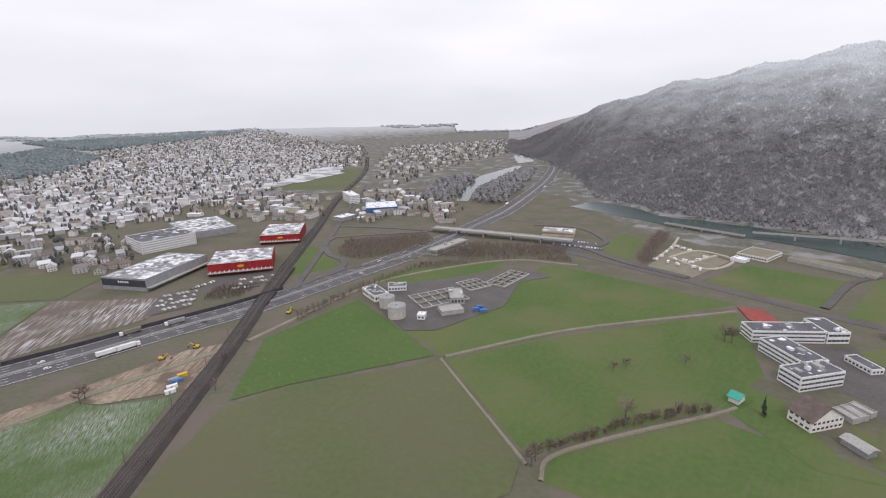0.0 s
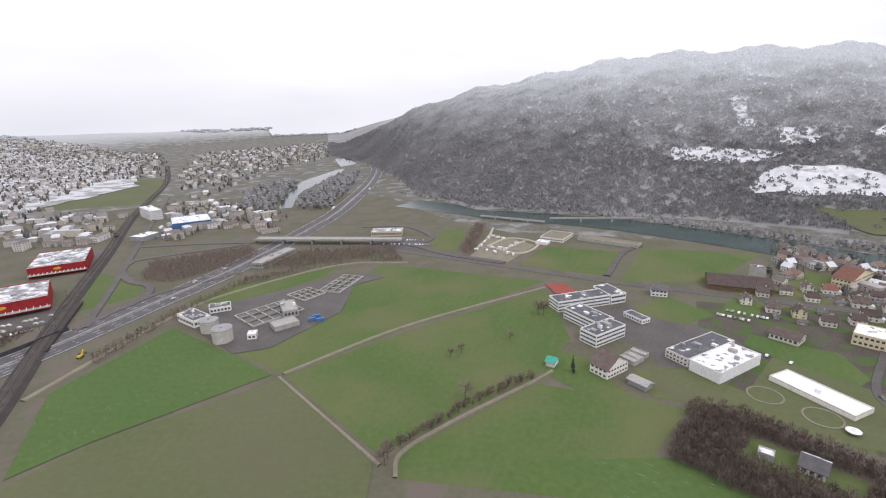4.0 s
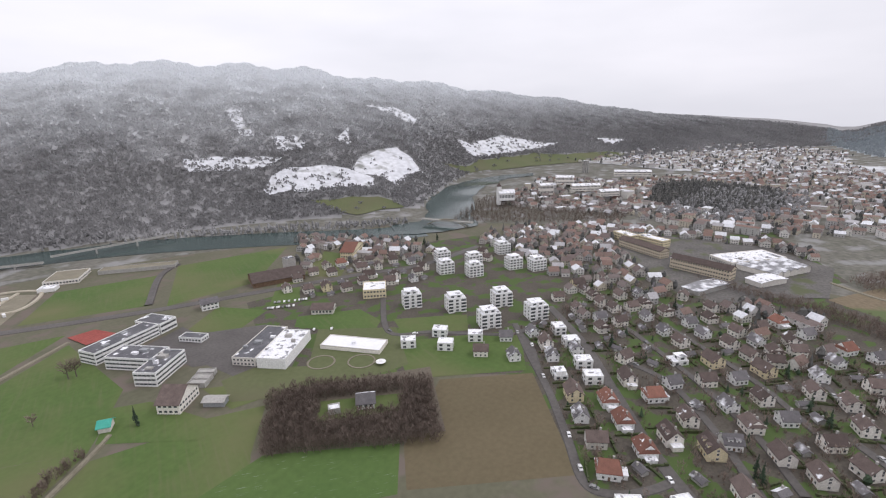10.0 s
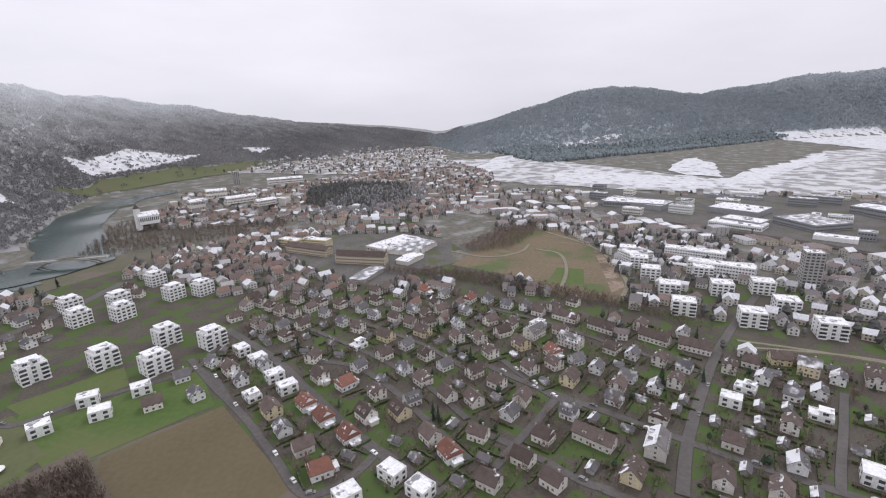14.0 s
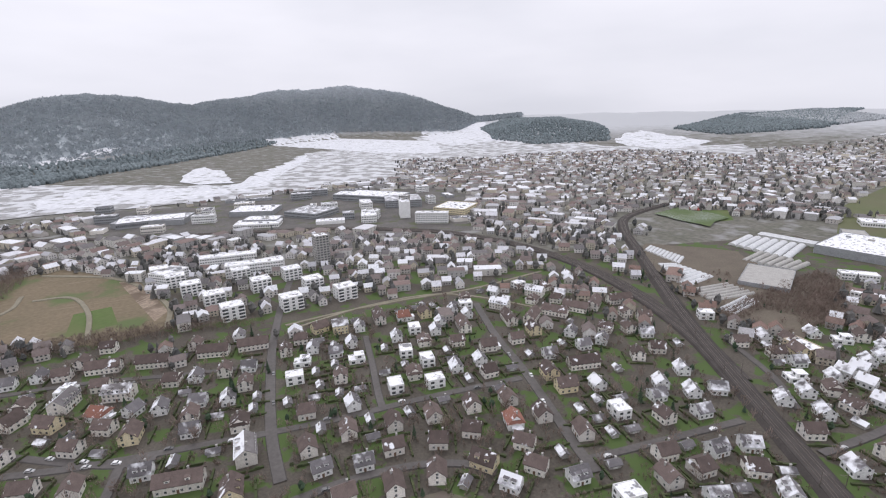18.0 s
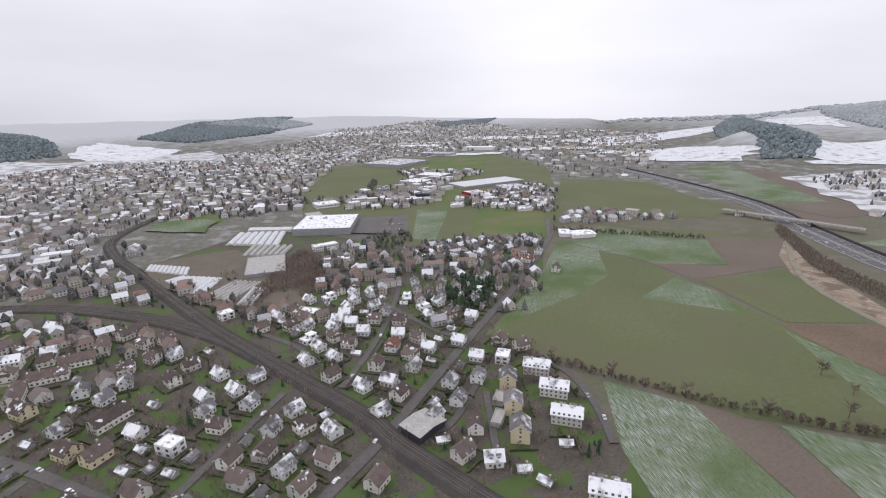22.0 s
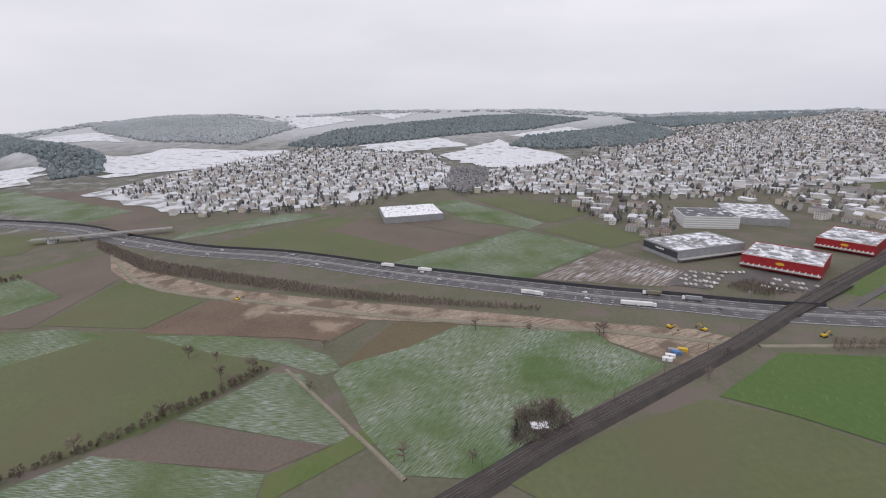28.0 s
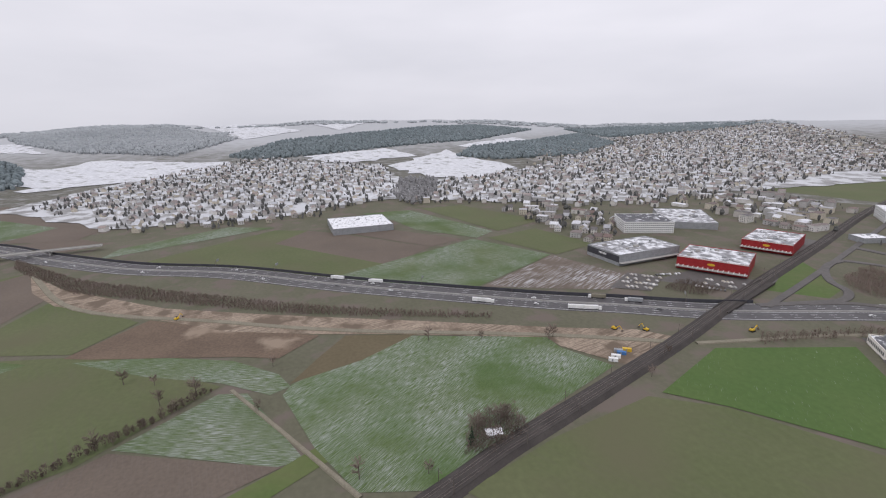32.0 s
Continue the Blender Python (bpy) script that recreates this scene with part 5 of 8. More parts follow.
def town(name, label, poly, gap, seed, big=0.0, snow=False, lo=7.5, hi=12.5, trees=2):
    """Many small houses with pitched roofs, joined: too far and too many to count."""
    rg = random.Random(seed)
    xs, ys = [p[0] for p in poly], [p[1] for p in poly]
    wall, roof, panes = Solid(), Solid(), Solid()
    gx = np.arange(min(xs), max(xs), gap)
    gy = np.arange(min(ys), max(ys), gap)
    base = rg.uniform(0, 90)
    pts = [(x + rg.uniform(-0.35, 0.35) * gap, y + rg.uniform(-0.35, 0.35) * gap) for x in gx for y in gy]
    pts = [p for p in pts if inside(*p, poly) and not inside(*p, RESERVE) and not inside(*p, WORKS) and not inside(*p, HALLS) and dist_to_streets(*p)[0] > 6 and free(*p, 5) and math.hypot(*p) > 335]
    pts = [p for p in pts if not near_built(*p) and not any(inside(*p, c) for c in crops) and not inside(*p, UPSTREAM)]
    if not pts:
        return
    built.update((int(x // 11), int(y // 11)) for x, y in pts)
    zz = height(np.array([p[0] for p in pts]), np.array([p[1] for p in pts]))
    for (x, y), z in zip(pts, zz):
        z = float(z)
        t = radians(base + 25 * math.sin(x * 0.006) + 25 * math.cos(y * 0.005) + rg.choice((0, 90)) + rg.uniform(-6, 6))
        flat = rg.random() < big
        L, W, h = rg.uniform(lo, hi), rg.uniform(lo, hi - 2), rg.uniform(4.2, 5.6) if math.hypot(x, y) < 660 else rg.uniform(4.5, 7)
        if flat:
            L, W, h = L * rg.uniform(1.3, 2.4), W * 1.3, h * rg.uniform(0.9, 1.9)
        rise = 0.3 if flat else rg.uniform(2.5, 4)
        c, s = math.cos(t), math.sin(t)
        put_ = lambda a, b, k: (x + a * c - b * s, y + a * s + b * c, z + k)
        l, w = L / 2, W / 2
        wall.add([put_(*q) for q in ((-l, -w, -3), (l, -w, -3), (l, w, -3), (-l, w, -3), (-l, -w, h), (l, -w, h), (l, w, h), (-l, w, h), (-l, 0, h + rise), (l, 0, h + rise))],
                 [(0, 1, 5, 4), (2, 3, 7, 6), (1, 2, 6, 9, 5), (3, 0, 4, 8, 7)])
        if math.hypot(x, y) < 850:
            for i in range(max(2, int(h / 2.7))):
                k0 = 0.9 + i * 2.6
                if k0 + 1.3 > h:
                    break
                for m_, half, ww in ((0, l, w), (1, w, l)):
                    for u in (-0.55, 0.0, 0.55) if half > 4.2 else (-0.45, 0.45):
                        for sg in (-1, 1):
                            o = sg * (ww + 0.05)
                            q4 = [(u * half + du, o, k0 + dk) for du, dk in ((-0.6, 0), (0.6, 0), (0.6, 1.25), (-0.6, 1.25))]
                            panes.add([put_(*(q if not m_ else (q[1], q[0], q[2]))) for q in q4], [(0, 1, 2, 3)])
        e = 0.5
        roof.add([put_(*q) for q in ((-l - e, -w - e, h - 0.2), (l + e, -w - e, h - 0.2), (l + e, 0, h + rise + 0.2), (-l - e, 0, h + rise + 0.2), (-l - e, w + e, h - 0.2), (l + e, w + e, h - 0.2))],
                 [(0, 1, 2, 3), (3, 2, 5, 4)])
    r = tagged(new(name), label, "town", kind="stuff")
    town_trees.extend((x + gap * rg.choice((0.45, -0.4, 0.5)) + rg.uniform(-5, 5), y + gap * rg.choice((0.3, -0.4, 0.5)) + rg.uniform(-5, 5)) for x, y in pts for _ in range(trees) if rg.random() < 0.55)
    wall.make("walls", M["townwall"], r)
    if panes.v:
        panes.make("windows", M["glass"], r)
    roof.make("roofs", M["snowtown" if "snow-covered" in label else "browntown" if "brown-roofed" in label or "old " in label else "townroof"], r)
    return r


tagged(drape("town_ground", [(1749.6, -38), (1714.1, -399.2), (1047.8, -699.8), (1674.9, -1472.3), (1778.5, -2648.2), (781.3, -1960), (393.7, -2255.9), (36.4, -2414.7), (17.3, -1649.9), (373.4, -1338.9), (711.6, -1064), (837.7, -641.3), (1012.9, -344.7), (1237.2, -83.5)], M["townsnow"], 0.9, step=45), "patchy snow on the ground between far houses", "snow", kind="structure")
tagged(drape("town_ground", [(2054.5, -2765.3), (1260.9, -2415.7), (464.9, -2145.2), (-47.6, -2224.5), (-346.3, -1868.2), (-182.2, -1413.3), (364.7, -1506.5), (971.3, -1592.1)], M["townsnow"], 0.9, step=45), "patchy snow on the ground between far houses", "snow", kind="structure")
halls_to_come = [(-476, -1402, 82), (-702, -1603, 69), (-792, -1999, 103), (-944, -1720, 64), (-387, -1002, 30), (-461, -1075, 40), (-291, -946, 30), (-329, -822, 15), (-517, -915, 89), (-531, -834, 29), (-433, -809, 21), (-420, -725, 13), (-152, -841, 22), (-116, -741, 30), (-429, -632, 13), (-380, -769, 8), (-349, -716, 12), (-483, -667, 12), (-408, -678, 14), (-433, -668, 9), (-402, -465, 16), (-387, -480, 14)]
taken += halls_to_come
town("hamlet", "farm village of close houses and snowy sheds", [(-325.2, -663.1), (-425.2, -799.8), (-459.2, -812.8), (-603, -851.2), (-553.3, -703.6), (-457.8, -600.9), (-386.3, -590), (-373.3, -679.1)], 15, 91, 0.1, lo=7, hi=11, trees=4)
town("hamlet", "small works and sheds with snowy roofs", [(-140.4, -888.8), (-261.3, -925.7), (-384.7, -1060.1), (-600.4, -1239.1), (-512, -1023.6), (-331.7, -773.4), (-237.8, -742.2), (-167.8, -779)], 25, 92, 0.6, lo=8, hi=14, trees=4)
town("hamlet", "row of houses behind the trading estate", [(-423.5, -1211), (-478.2, -1221.5), (-505.6, -1162.5), (-608, -1101.6), (-556.9, -1032), (-467.5, -1104.8), (-405.3, -1118.5)], 17, 93, 0.2, lo=7, hi=11, trees=5)
town("hamlet", "houses along the village lane", [(-176.7, -508.7), (-268.8, -517.3), (-368.2, -496.5), (-337, -455.4), (-236.9, -449.6), (-161, -458.7)], 13, 94, 0.1, lo=7, hi=10, trees=5)
del taken[-len(halls_to_come):]
HILLTOP_WOOD = [(871, 211.1), (1087.3, 249.1), (1181.6, 189.5), (1122.6, 31.1), (909.9, 13.2), (819.1, 95.8)]
crops.append(HILLTOP_WOOD)
ESTATE = [(-126.9, -978.6), (-297.3, -1487.8), (-551.2, -1585.4), (-962.7, -1677.6), (-803.8, -1085.4), (-477.2, -587.7), (-372.3, -502.6), (-276.9, -534.4), (-190.8, -522.9), (-140.3, -578), (-100.6, -767.8)]
crops.append(ESTATE)
town("suburb", "outer suburb of close brown-roofed houses", SUBURB, 16.5, 21, 0.12, lo=7, hi=12, trees=4)
tagged(drape("town_ground", [(1512.2, 595), (1783.7, 527.2), (2192.7, 347.3), (2462.1, 120.5), (2207.5, -106), (1437, -92.9), (1370.9, 158.2)], M["townsnow"], 0.9, step=40), "patchy snow on the ground of the upper town", "snow", kind="structure")
town("old_town", "hazy upper town along the river", [(1512.2, 595), (1783.7, 527.2), (2192.7, 347.3), (2462.1, 120.5), (2207.5, -106), (1437, -92.9), (1370.9, 158.2)], 30, 81, 0.25, trees=3)
town("riverside_quarter", "old houses and yards near the river bank", [(381.2, 538.5), (449.1, 415.3), (425.3, 320.9), (378.5, 289), (330, 335.9), (303.6, 422.2)], 15, 18, 0.1, trees=4)
town("old_town", "dense old town of brown-roofed houses by the river", [(506.1, 341.2), (601.9, 307.5), (688.6, 210.3), (681, 96.1), (674.7, -20.1), (562.1, -36), (481.8, 13.8), (427.1, 94), (419.6, 176.8)], 15, 1)
town("old_town", "hilltop old town with snow on its roofs", [(706.2, 423.9), (979.8, 449.2), (1188.1, 297.7), (1659.3, -105.3), (1282.4, -195.1), (912.2, -160.3), (727.7, -30), (716.7, 100.8), (745.7, 226.5)], 19, 2, 0.15)
town("town_quarter", "industrial quarter with large snowy flat roofs", [(910.5, -69.8), (897.4, -253.4), (913.6, -497.1), (793, -849), (586.8, -1590.3), (265.9, -749.7), (457.5, -448.4), (553.5, -387.5), (691.1, -193.4), (808.4, -60.3)], 24, 3, 0.45, lo=9, hi=19)
town("town_quarter", "hazy residential quarter behind the apartment blocks", [(487, -320.3), (502, -458.3), (263.4, -549.6), (144.7, -530.8), (145.6, -474.5), (213.8, -357.1), (296.6, -318.1), (357.6, -369.3)], 18, 4, 0.1)
town("town_quarter", "wide hazy town with snowy roofs", [(682, -719), (678.9, -1087.2), (791.9, -1647.2), (366.1, -1986.4), (-132.6, -1799.6), (-489.4, -1761.2), (-230.4, -1230.2), (21.5, -989), (198.4, -892.2), (269.1, -652.4), (374.7, -597.4)], 24, 5, 0.2)
town("town_quarter", "hazy town quarter reaching towards the hills", [(6.6, -2158.3), (-547.2, -2793.4), (-1621.3, -3740.1), (-1854.1, -2917.4), (-713, -1639.6), (-296.8, -1522.5), (-112.6, -1370.6)], 34, 6, 0.3)
town("town_quarter", "trading estate beyond the fields", [(-205.8, -948.9), (-437.8, -1135.6), (-679.1, -987.8), (-489.4, -659.5), (-299.7, -774.3), (-177.3, -738.7), (-125.3, -851.4)], 30, 8, 0.5, lo=10, hi=20)
town("hamlet", "farm hamlet beside the road", [(-436.4, -563.1), (-575.5, -589.8), (-723.8, -492.4), (-674.7, -437.1), (-546.5, -489.6), (-424.8, -523.8)], 18, 9, 0.1)
for poly in (
    [(-1101.1, -640.7), (-1702.7, -536), (-1907.1, -243), (-1659, 182.8), (-1197.3, 197.5), (-1336.8, 522), (-2060.1, 1416.1), (-2129.7, 2303.7), (-1305.4, 1964.4), (-790.9, 1197.5), (-809.7, 757), (-787.3, 525.5), (-839.3, 372.1), (-966, 130.9), (-938, 26.9), (-846.8, -61), (-847.8, -192.1), (-822.9, -338.1)],):
    tagged(drape("village_ground", poly, M["townsnow"], 0.9, step=30), "patchy snow between the village houses", "snow", kind="structure")
town("village", "snow-covered village on the rising slope", [(-1112.4, -600.9), (-1640.4, -517.5), (-2022.9, -258.4), (-1637, 180), (-962.2, 130.4), (-904.5, 25.6), (-806.5, -58.7), (-806.5, -183.7), (-796.7, -328.1)], 33, 10, trees=5)
town("village", "snow-covered upper village", [(-925.2, 141), (-1180.9, 235.3), (-1333.5, 520.7), (-2287.7, 1572.6), (-2598.7, 2811), (-1217.4, 1832.8), (-726.4, 1102.2), (-754.1, 706.5), (-739.8, 494.6), (-800.6, 355.3)], 36, 11, 0.2, trees=6)
town("village", "residential blocks at the village edge", [(-814.2, 180.3), (-776.8, 344.9), (-650.2, 397.7), (-527.1, 309.5), (-656, 300.9)], 27, 12, 0.4, trees=3)
town("suburb", "distant snowy suburb along the valley", [(-863.1, 353.2), (-2021.2, 929.8), (-3517.4, 3571.3), (-1434.4, 2346.6), (-807.4, 1345.1), (-839.5, 908), (-652.8, 628.6), (-733, 489.8), (-626.9, 311.7)], 40, 13, 0.4, trees=5)
town("suburb", "distant built-up valley floor", [(-769.2, 1346.8), (-1215.9, 2312.8), (-757.5, 3039.7), (-503.1, 1928.4), (-540.3, 1366.9), (-533.2, 1122.6), (-529, 944.5)], 44, 14, 0.2, trees=4)
town("suburb", "mixed houses and workshops by the junction", [(-397.8, 619.9), (-567.1, 938.7), (-462.6, 918.1), (-287.6, 800), (-245.2, 656.8), (-350.4, 690.9)], 26, 15, 0.4, trees=3)
town("suburb", "workshops beside the railway", [(-645.2, 607.7), (-806.7, 835.1), (-568.3, 832.4), (-464.4, 644.4), (-531.1, 589.9)], 26, 16, 0.6)
town("suburb", "houses across the field by the office block", [(-606.4, 295.7), (-740.8, 386.2), (-640.3, 443.6), (-530.4, 344.6), (-530.8, 312.4)], 20, 17, trees=3)

# streets of houses filling the plain between the quarters
for lab, r0, r1, gap_, big_, sd in (("close houses and yards beyond the suburb", 405, 640, 15.5, 0.12, 71), ("hazy houses and workshops across the plain", 640, 1000, 19, 0.25, 72), ("hazy outer quarters with mixed snowy roofs", 1000, 1700, 27, 0.3, 73)):
    ring_ = [(-math.sin(radians(a)) * q, math.cos(radians(a)) * q) for q, span in ((r0, range(-100 if r1 < 1100 else -142, -197, -6)), (r1, range(-196, -99 if r1 < 1100 else -141, 6))) for a in span]
    town("town_quarter", lab, ring_, gap_, sd, big_, lo=6.5 if r1 < 700 else 7.5, hi=10 if r1 < 700 else 15, trees=4)

ring_ = [(-math.sin(radians(a)) * q, math.cos(radians(a)) * q) for q, span in ((1150, range(-192, -229, -6)), (3200, range(-228, -191, 6))) for a in span]
town("town_quarter", "scattered hazy farms and works across the wide plain", ring_, 58, 74, 0.4, lo=9, hi=20, trees=5)

# ---- woods ----


def scatter(poly, gap, seed):
    rg = random.Random(seed)
    xs, ys = [p[0] for p in poly], [p[1] for p in poly]
    return [(x + rg.uniform(-0.45, 0.45) * gap, y + rg.uniform(-0.45, 0.45) * gap) for x in np.arange(min(xs), max(xs), gap).tolist() for y in np.arange(min(ys), max(ys), gap).tolist() if inside(x, y, poly)]


def wood(name, label, spots, mat, lo, hi, seed, conifer=0.0, sides=5, spread=1.0):
    """A stand of trees joined into one mesh: uneven two-tier crowns."""
    rg = random.Random(seed)
    x, y = np.array([p[0] for p in spots]), np.array([p[1] for p in spots])
    z = height(x, y)
    s = Solid()
    for a, b, c in zip(x.tolist(), y.tolist(), z.tolist()):
        h = rg.uniform(lo, hi)
        r = h * rg.uniform(0.22, 0.36) * spread
        t = rg.uniform(0, 6.28)
        con = rg.random() < conifer
        rings = ((0.15, 0.9), (0.2, 0.75), (1.0, 0.03)) if con else ((-0.15, 0.8) if spread > 1.3 else (0.12, 0.35), (0.5, 1.0), (0.82, 0.7), (1.0, 0.12))
        vs = []
        for k, (u, w) in enumerate(rings):
            for i in range(sides):
                q = t + k * 0.6 + 6.283 * i / sides
                j = w * r * rg.uniform(0.7, 1.25)
                vs.append((a + math.cos(q) * j, b + math.sin(q) * j, c + u * h * rg.uniform(0.93, 1.07)))
        fs = [(k * sides + i, k * sides + (i + 1) % sides, (k + 1) * sides + (i + 1) % sides, (k + 1) * sides + i) for k in range(len(rings) - 1) for i in range(sides)]
        fs.append(tuple(range((len(rings) - 1) * sides, len(rings) * sides)))
        s.add(vs, fs)
    ob = raw_mesh(name, s.v, s.f, M[mat], smooth=spread > 1.3)
    return tagged(ob, label, "forest", kind="stuff")


def thicket(name, label, spots, lo, hi, seed, mat="twig", n=46):
    """Bare trees as sprays of thin upright twigs with short trunks, joined into one mesh."""
    rg = random.Random(seed)
    z = height(np.array([p[0] for p in spots]), np.array([p[1] for p in spots]))
    v, f = [], []
    for (a, b), c in zip(spots, z.tolist()):
        h = rg.uniform(lo, hi)
        k = len(v)
        for q in range(3):
            t = q * 2.0944
            v += [(a + math.cos(t) * 0.16, b + math.sin(t) * 0.16, c - 0.2)]
        v += [(a, b, c + h * 0.7)]
        f += [(k, k + 1, k + 3), (k + 1, k + 2, k + 3), (k + 2, k, k + 3)]
        for _ in range(n):
            t, u = rg.uniform(0, 6.283), rg.uniform(0.22, 0.95)
            r = h * 0.34 * math.sqrt(rg.random()) * (1.15 - abs(u - 0.55) * 1.5)
            x, y, w = a + math.cos(t) * r, b + math.sin(t) * r, c + h * u
            ln = h * rg.uniform(0.12, 0.26)
            dx, dy = math.cos(t) * ln * rg.uniform(0.2, 0.8), math.sin(t) * ln * rg.uniform(0.2, 0.8)
            s_ = rg.uniform(0.09, 0.2)
            sx, sy = -math.sin(t + rg.uniform(-1, 1)) * s_, math.cos(t + rg.uniform(-1, 1)) * s_
            k = len(v)
            v += [(x - dx * 0.4, y - dy * 0.4, w - ln * 0.5), (x + sx, y + sy, w), (x + dx * 0.6, y + dy * 0.6, w + ln * 0.6), (x - sx, y - sy, w)]
            f.append((k, k + 1, k + 2, k + 3))
    return tagged(raw_mesh(name, v, f, M[mat]), label, "thicket", kind="stuff")


def bare_forest(name, label, spots, mat, size, seed, n=13):
    """Leafless woods as sprays of upright branch fans, joined into one mesh."""
    rg = random.Random(seed)
    z = height(np.array([p[0] for p in spots]), np.array([p[1] for p in spots]))
    v, f = [], []
    for (a, b), c in zip(spots, z.tolist()):
        k = size * max(1.0, math.hypot(a, b) / 1400) * rg.uniform(0.75, 1.25)
        for _ in range(n):
            t, q, u = rg.uniform(0, 6.283), k * 0.55 * math.sqrt(rg.random()), rg.uniform(0.1, 0.75)
            x, y, w = a + math.cos(t) * q, b + math.sin(t) * q, c + k * u * (1.1 - 0.6 * q / k)
            e, g, m = rg.uniform(0, 6.283), k * rg.uniform(0.13, 0.24), k * rg.uniform(0.18, 0.34)
            dx, dy, lx, ly = math.cos(e) * g, math.sin(e) * g, rg.uniform(-0.3, 0.3) * m, rg.uniform(-0.3, 0.3) * m
            o = len(v)
            v += [(x, y, w - m * 0.6), (x + dx, y + dy, w + m * 0.2), (x + lx, y + ly, w + m * 0.8), (x - dx, y - dy, w + m * 0.1)]
            f.append((o, o + 1, o + 2, o + 3))
    return tagged(raw_mesh(name, v, f, M[mat]), label, "forest", kind="stuff")


for k, poly in enumerate(([(-141.5, -554.5), (-164, -591.1), (-215, -584.8), (-204.7, -544.4), (-151, -516.4)], [(-267.1, -988.9), (-316.6, -1105.6), (-313.4, -1050.4), (-262.4, -937.7)], [(-202.7, -493.5), (-244, -523.4), (-265, -509.1), (-210.4, -458.3)], [(-440.2, -712.3), (-474.2, -734.2), (-448.9, -684.5)], [(7.1, -885.3), (-132.3, -978.9), (-130.4, -888.4), (-11.3, -800.6)])):
    town_trees += scatter(poly, 9, 400 + k)
wood("hilltop_wood", "dark evergreen wood on a knoll above the old town", scatter(HILLTOP_WOOD, 7, 55), "towntree", 7, 14, 56, 0.6)
wood("town_trees", "dark trees among the distant houses", town_trees, "towntree", 5, 12, 31, 0.4)
CLEAR = [[(649.6, 721.1), (701.8, 751.7), (767.5, 761.7), (810.3, 746.2), (808.2, 711.2), (776.6, 652.3), (788.8, 639.8), (710.9, 632.9), (672.2, 626.1), (677.1, 663.9), (652.7, 688.9)], [(1180.3, 842.2), (1472.3, 862.2), (1692, 724.1), (1441.8, 762.4), (1198.6, 787.6)], [(412.5, 908.2), (558.6, 821), (528.2, 796.4), (399, 859.3)], [(1865.7, 678.6), (1990.5, 578.6), (1834.4, 592.3)], [(502.3, 663.1), (612.2, 616), (610.3, 549.2), (527, 580.7)], [(577, 1029.2), (607, 1030.4), (565.4, 905.1), (544.1, 922.8)], [(589.7, 894.2), (658.3, 875.4), (609.3, 825.2), (573.1, 841.2)], [(706.9, 841.4), (777.5, 860.2), (716.4, 805.8)], [(939.5, 983), (1018.6, 936.8), (991.5, 821.7), (945, 814.6), (970.6, 912.2)],
         [(501.1, 778.8), (552, 774.5), (605.5, 754.3), (646.7, 718.1), (657.8, 666.2), (636.1, 646), (546.7, 688), (487.8, 716), (460.4, 723.9)],
         [(944.4, 717.1), (1201.6, 774.6), (1476.8, 736.6), (1733.1, 576), (1791.9, 489.8), (1535.1, 566.1), (1323.6, 660.8), (1124.6, 726.4)], UPSTREAM]


def hill_spots(chain, gap, seed, s0=0.02, s1=1.02):
    az, foot, crest, _ = HILLS[chain]
    rg = np.random.RandomState(seed)
    out = []
    for a in np.arange(az[0], az[-1], 0.25):
        f, c = np.interp(a, az, foot), np.interp(a, az, crest)
        r = f + s0 * (c - f)
        while r < f + s1 * (c - f):
            step = max(gap, r * 0.0044)
            if rg.rand() < min(1.0, r * math.radians(0.25) / step):
                q, b = r + rg.uniform(-0.5, 0.5) * step, math.radians(a + rg.uniform(-0.2, 0.2))
                x, y = -math.sin(b) * q, math.cos(b) * q
                if not any(inside(x, y, poly) and rg.rand() < (0.96, 0.9, 0.6, 0.95, 0.97, 0.5, 0.5, 0.6, 0.8, 0.86, 0.97, 1.0)[k] for k, poly in enumerate(CLEAR)):
                    out.append((x, y))
            r += step
    return out


bare_forest("hill_forest", "bare hazy frosted forest covering the steep hill", hill_spots(0, 6.4, 1), "forest", 8.0, 1)
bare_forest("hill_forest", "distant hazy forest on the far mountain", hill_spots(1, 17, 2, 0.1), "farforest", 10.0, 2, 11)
wood("hill_forest", "hazy woods on the far ridge", [p for p in hill_spots(2, 60, 5, 0.72) if math.sin(p[0] * 0.0031) + math.cos(p[1] * 0.0043) > -0.3], "hazewood", 12, 16, 7, 0.0, 4, spread=5.5)
for poly, kind, lab in ((CLEAR[0], "snow", "snow-covered clearing on the hillside"), (CLEAR[1], "snow", "snow-covered pasture on the hillside"), (CLEAR[3], "snow", "small snowy pasture on the hillside"), (CLEAR[2], "snow", "snow between sparse trees on the slope"), (CLEAR[5], "snow", "snowy gully in the forest"), (CLEAR[6], "snow", "snowy gap in the forest"), (CLEAR[7], "snow", "small snowy gap in the forest"), (CLEAR[8], "snow", "long snowy forest aisle"), (CLEAR[9], "snow", "snowy pasture with bare trees on the hillside"), (CLEAR[10], "olive", "green meadow across the river"), (CLEAR[4], "olive", "green meadow at the foot of the hill")):
    tagged(drape("clearing", poly, M[kind], step=14), lab, "clearing", kind="structure")


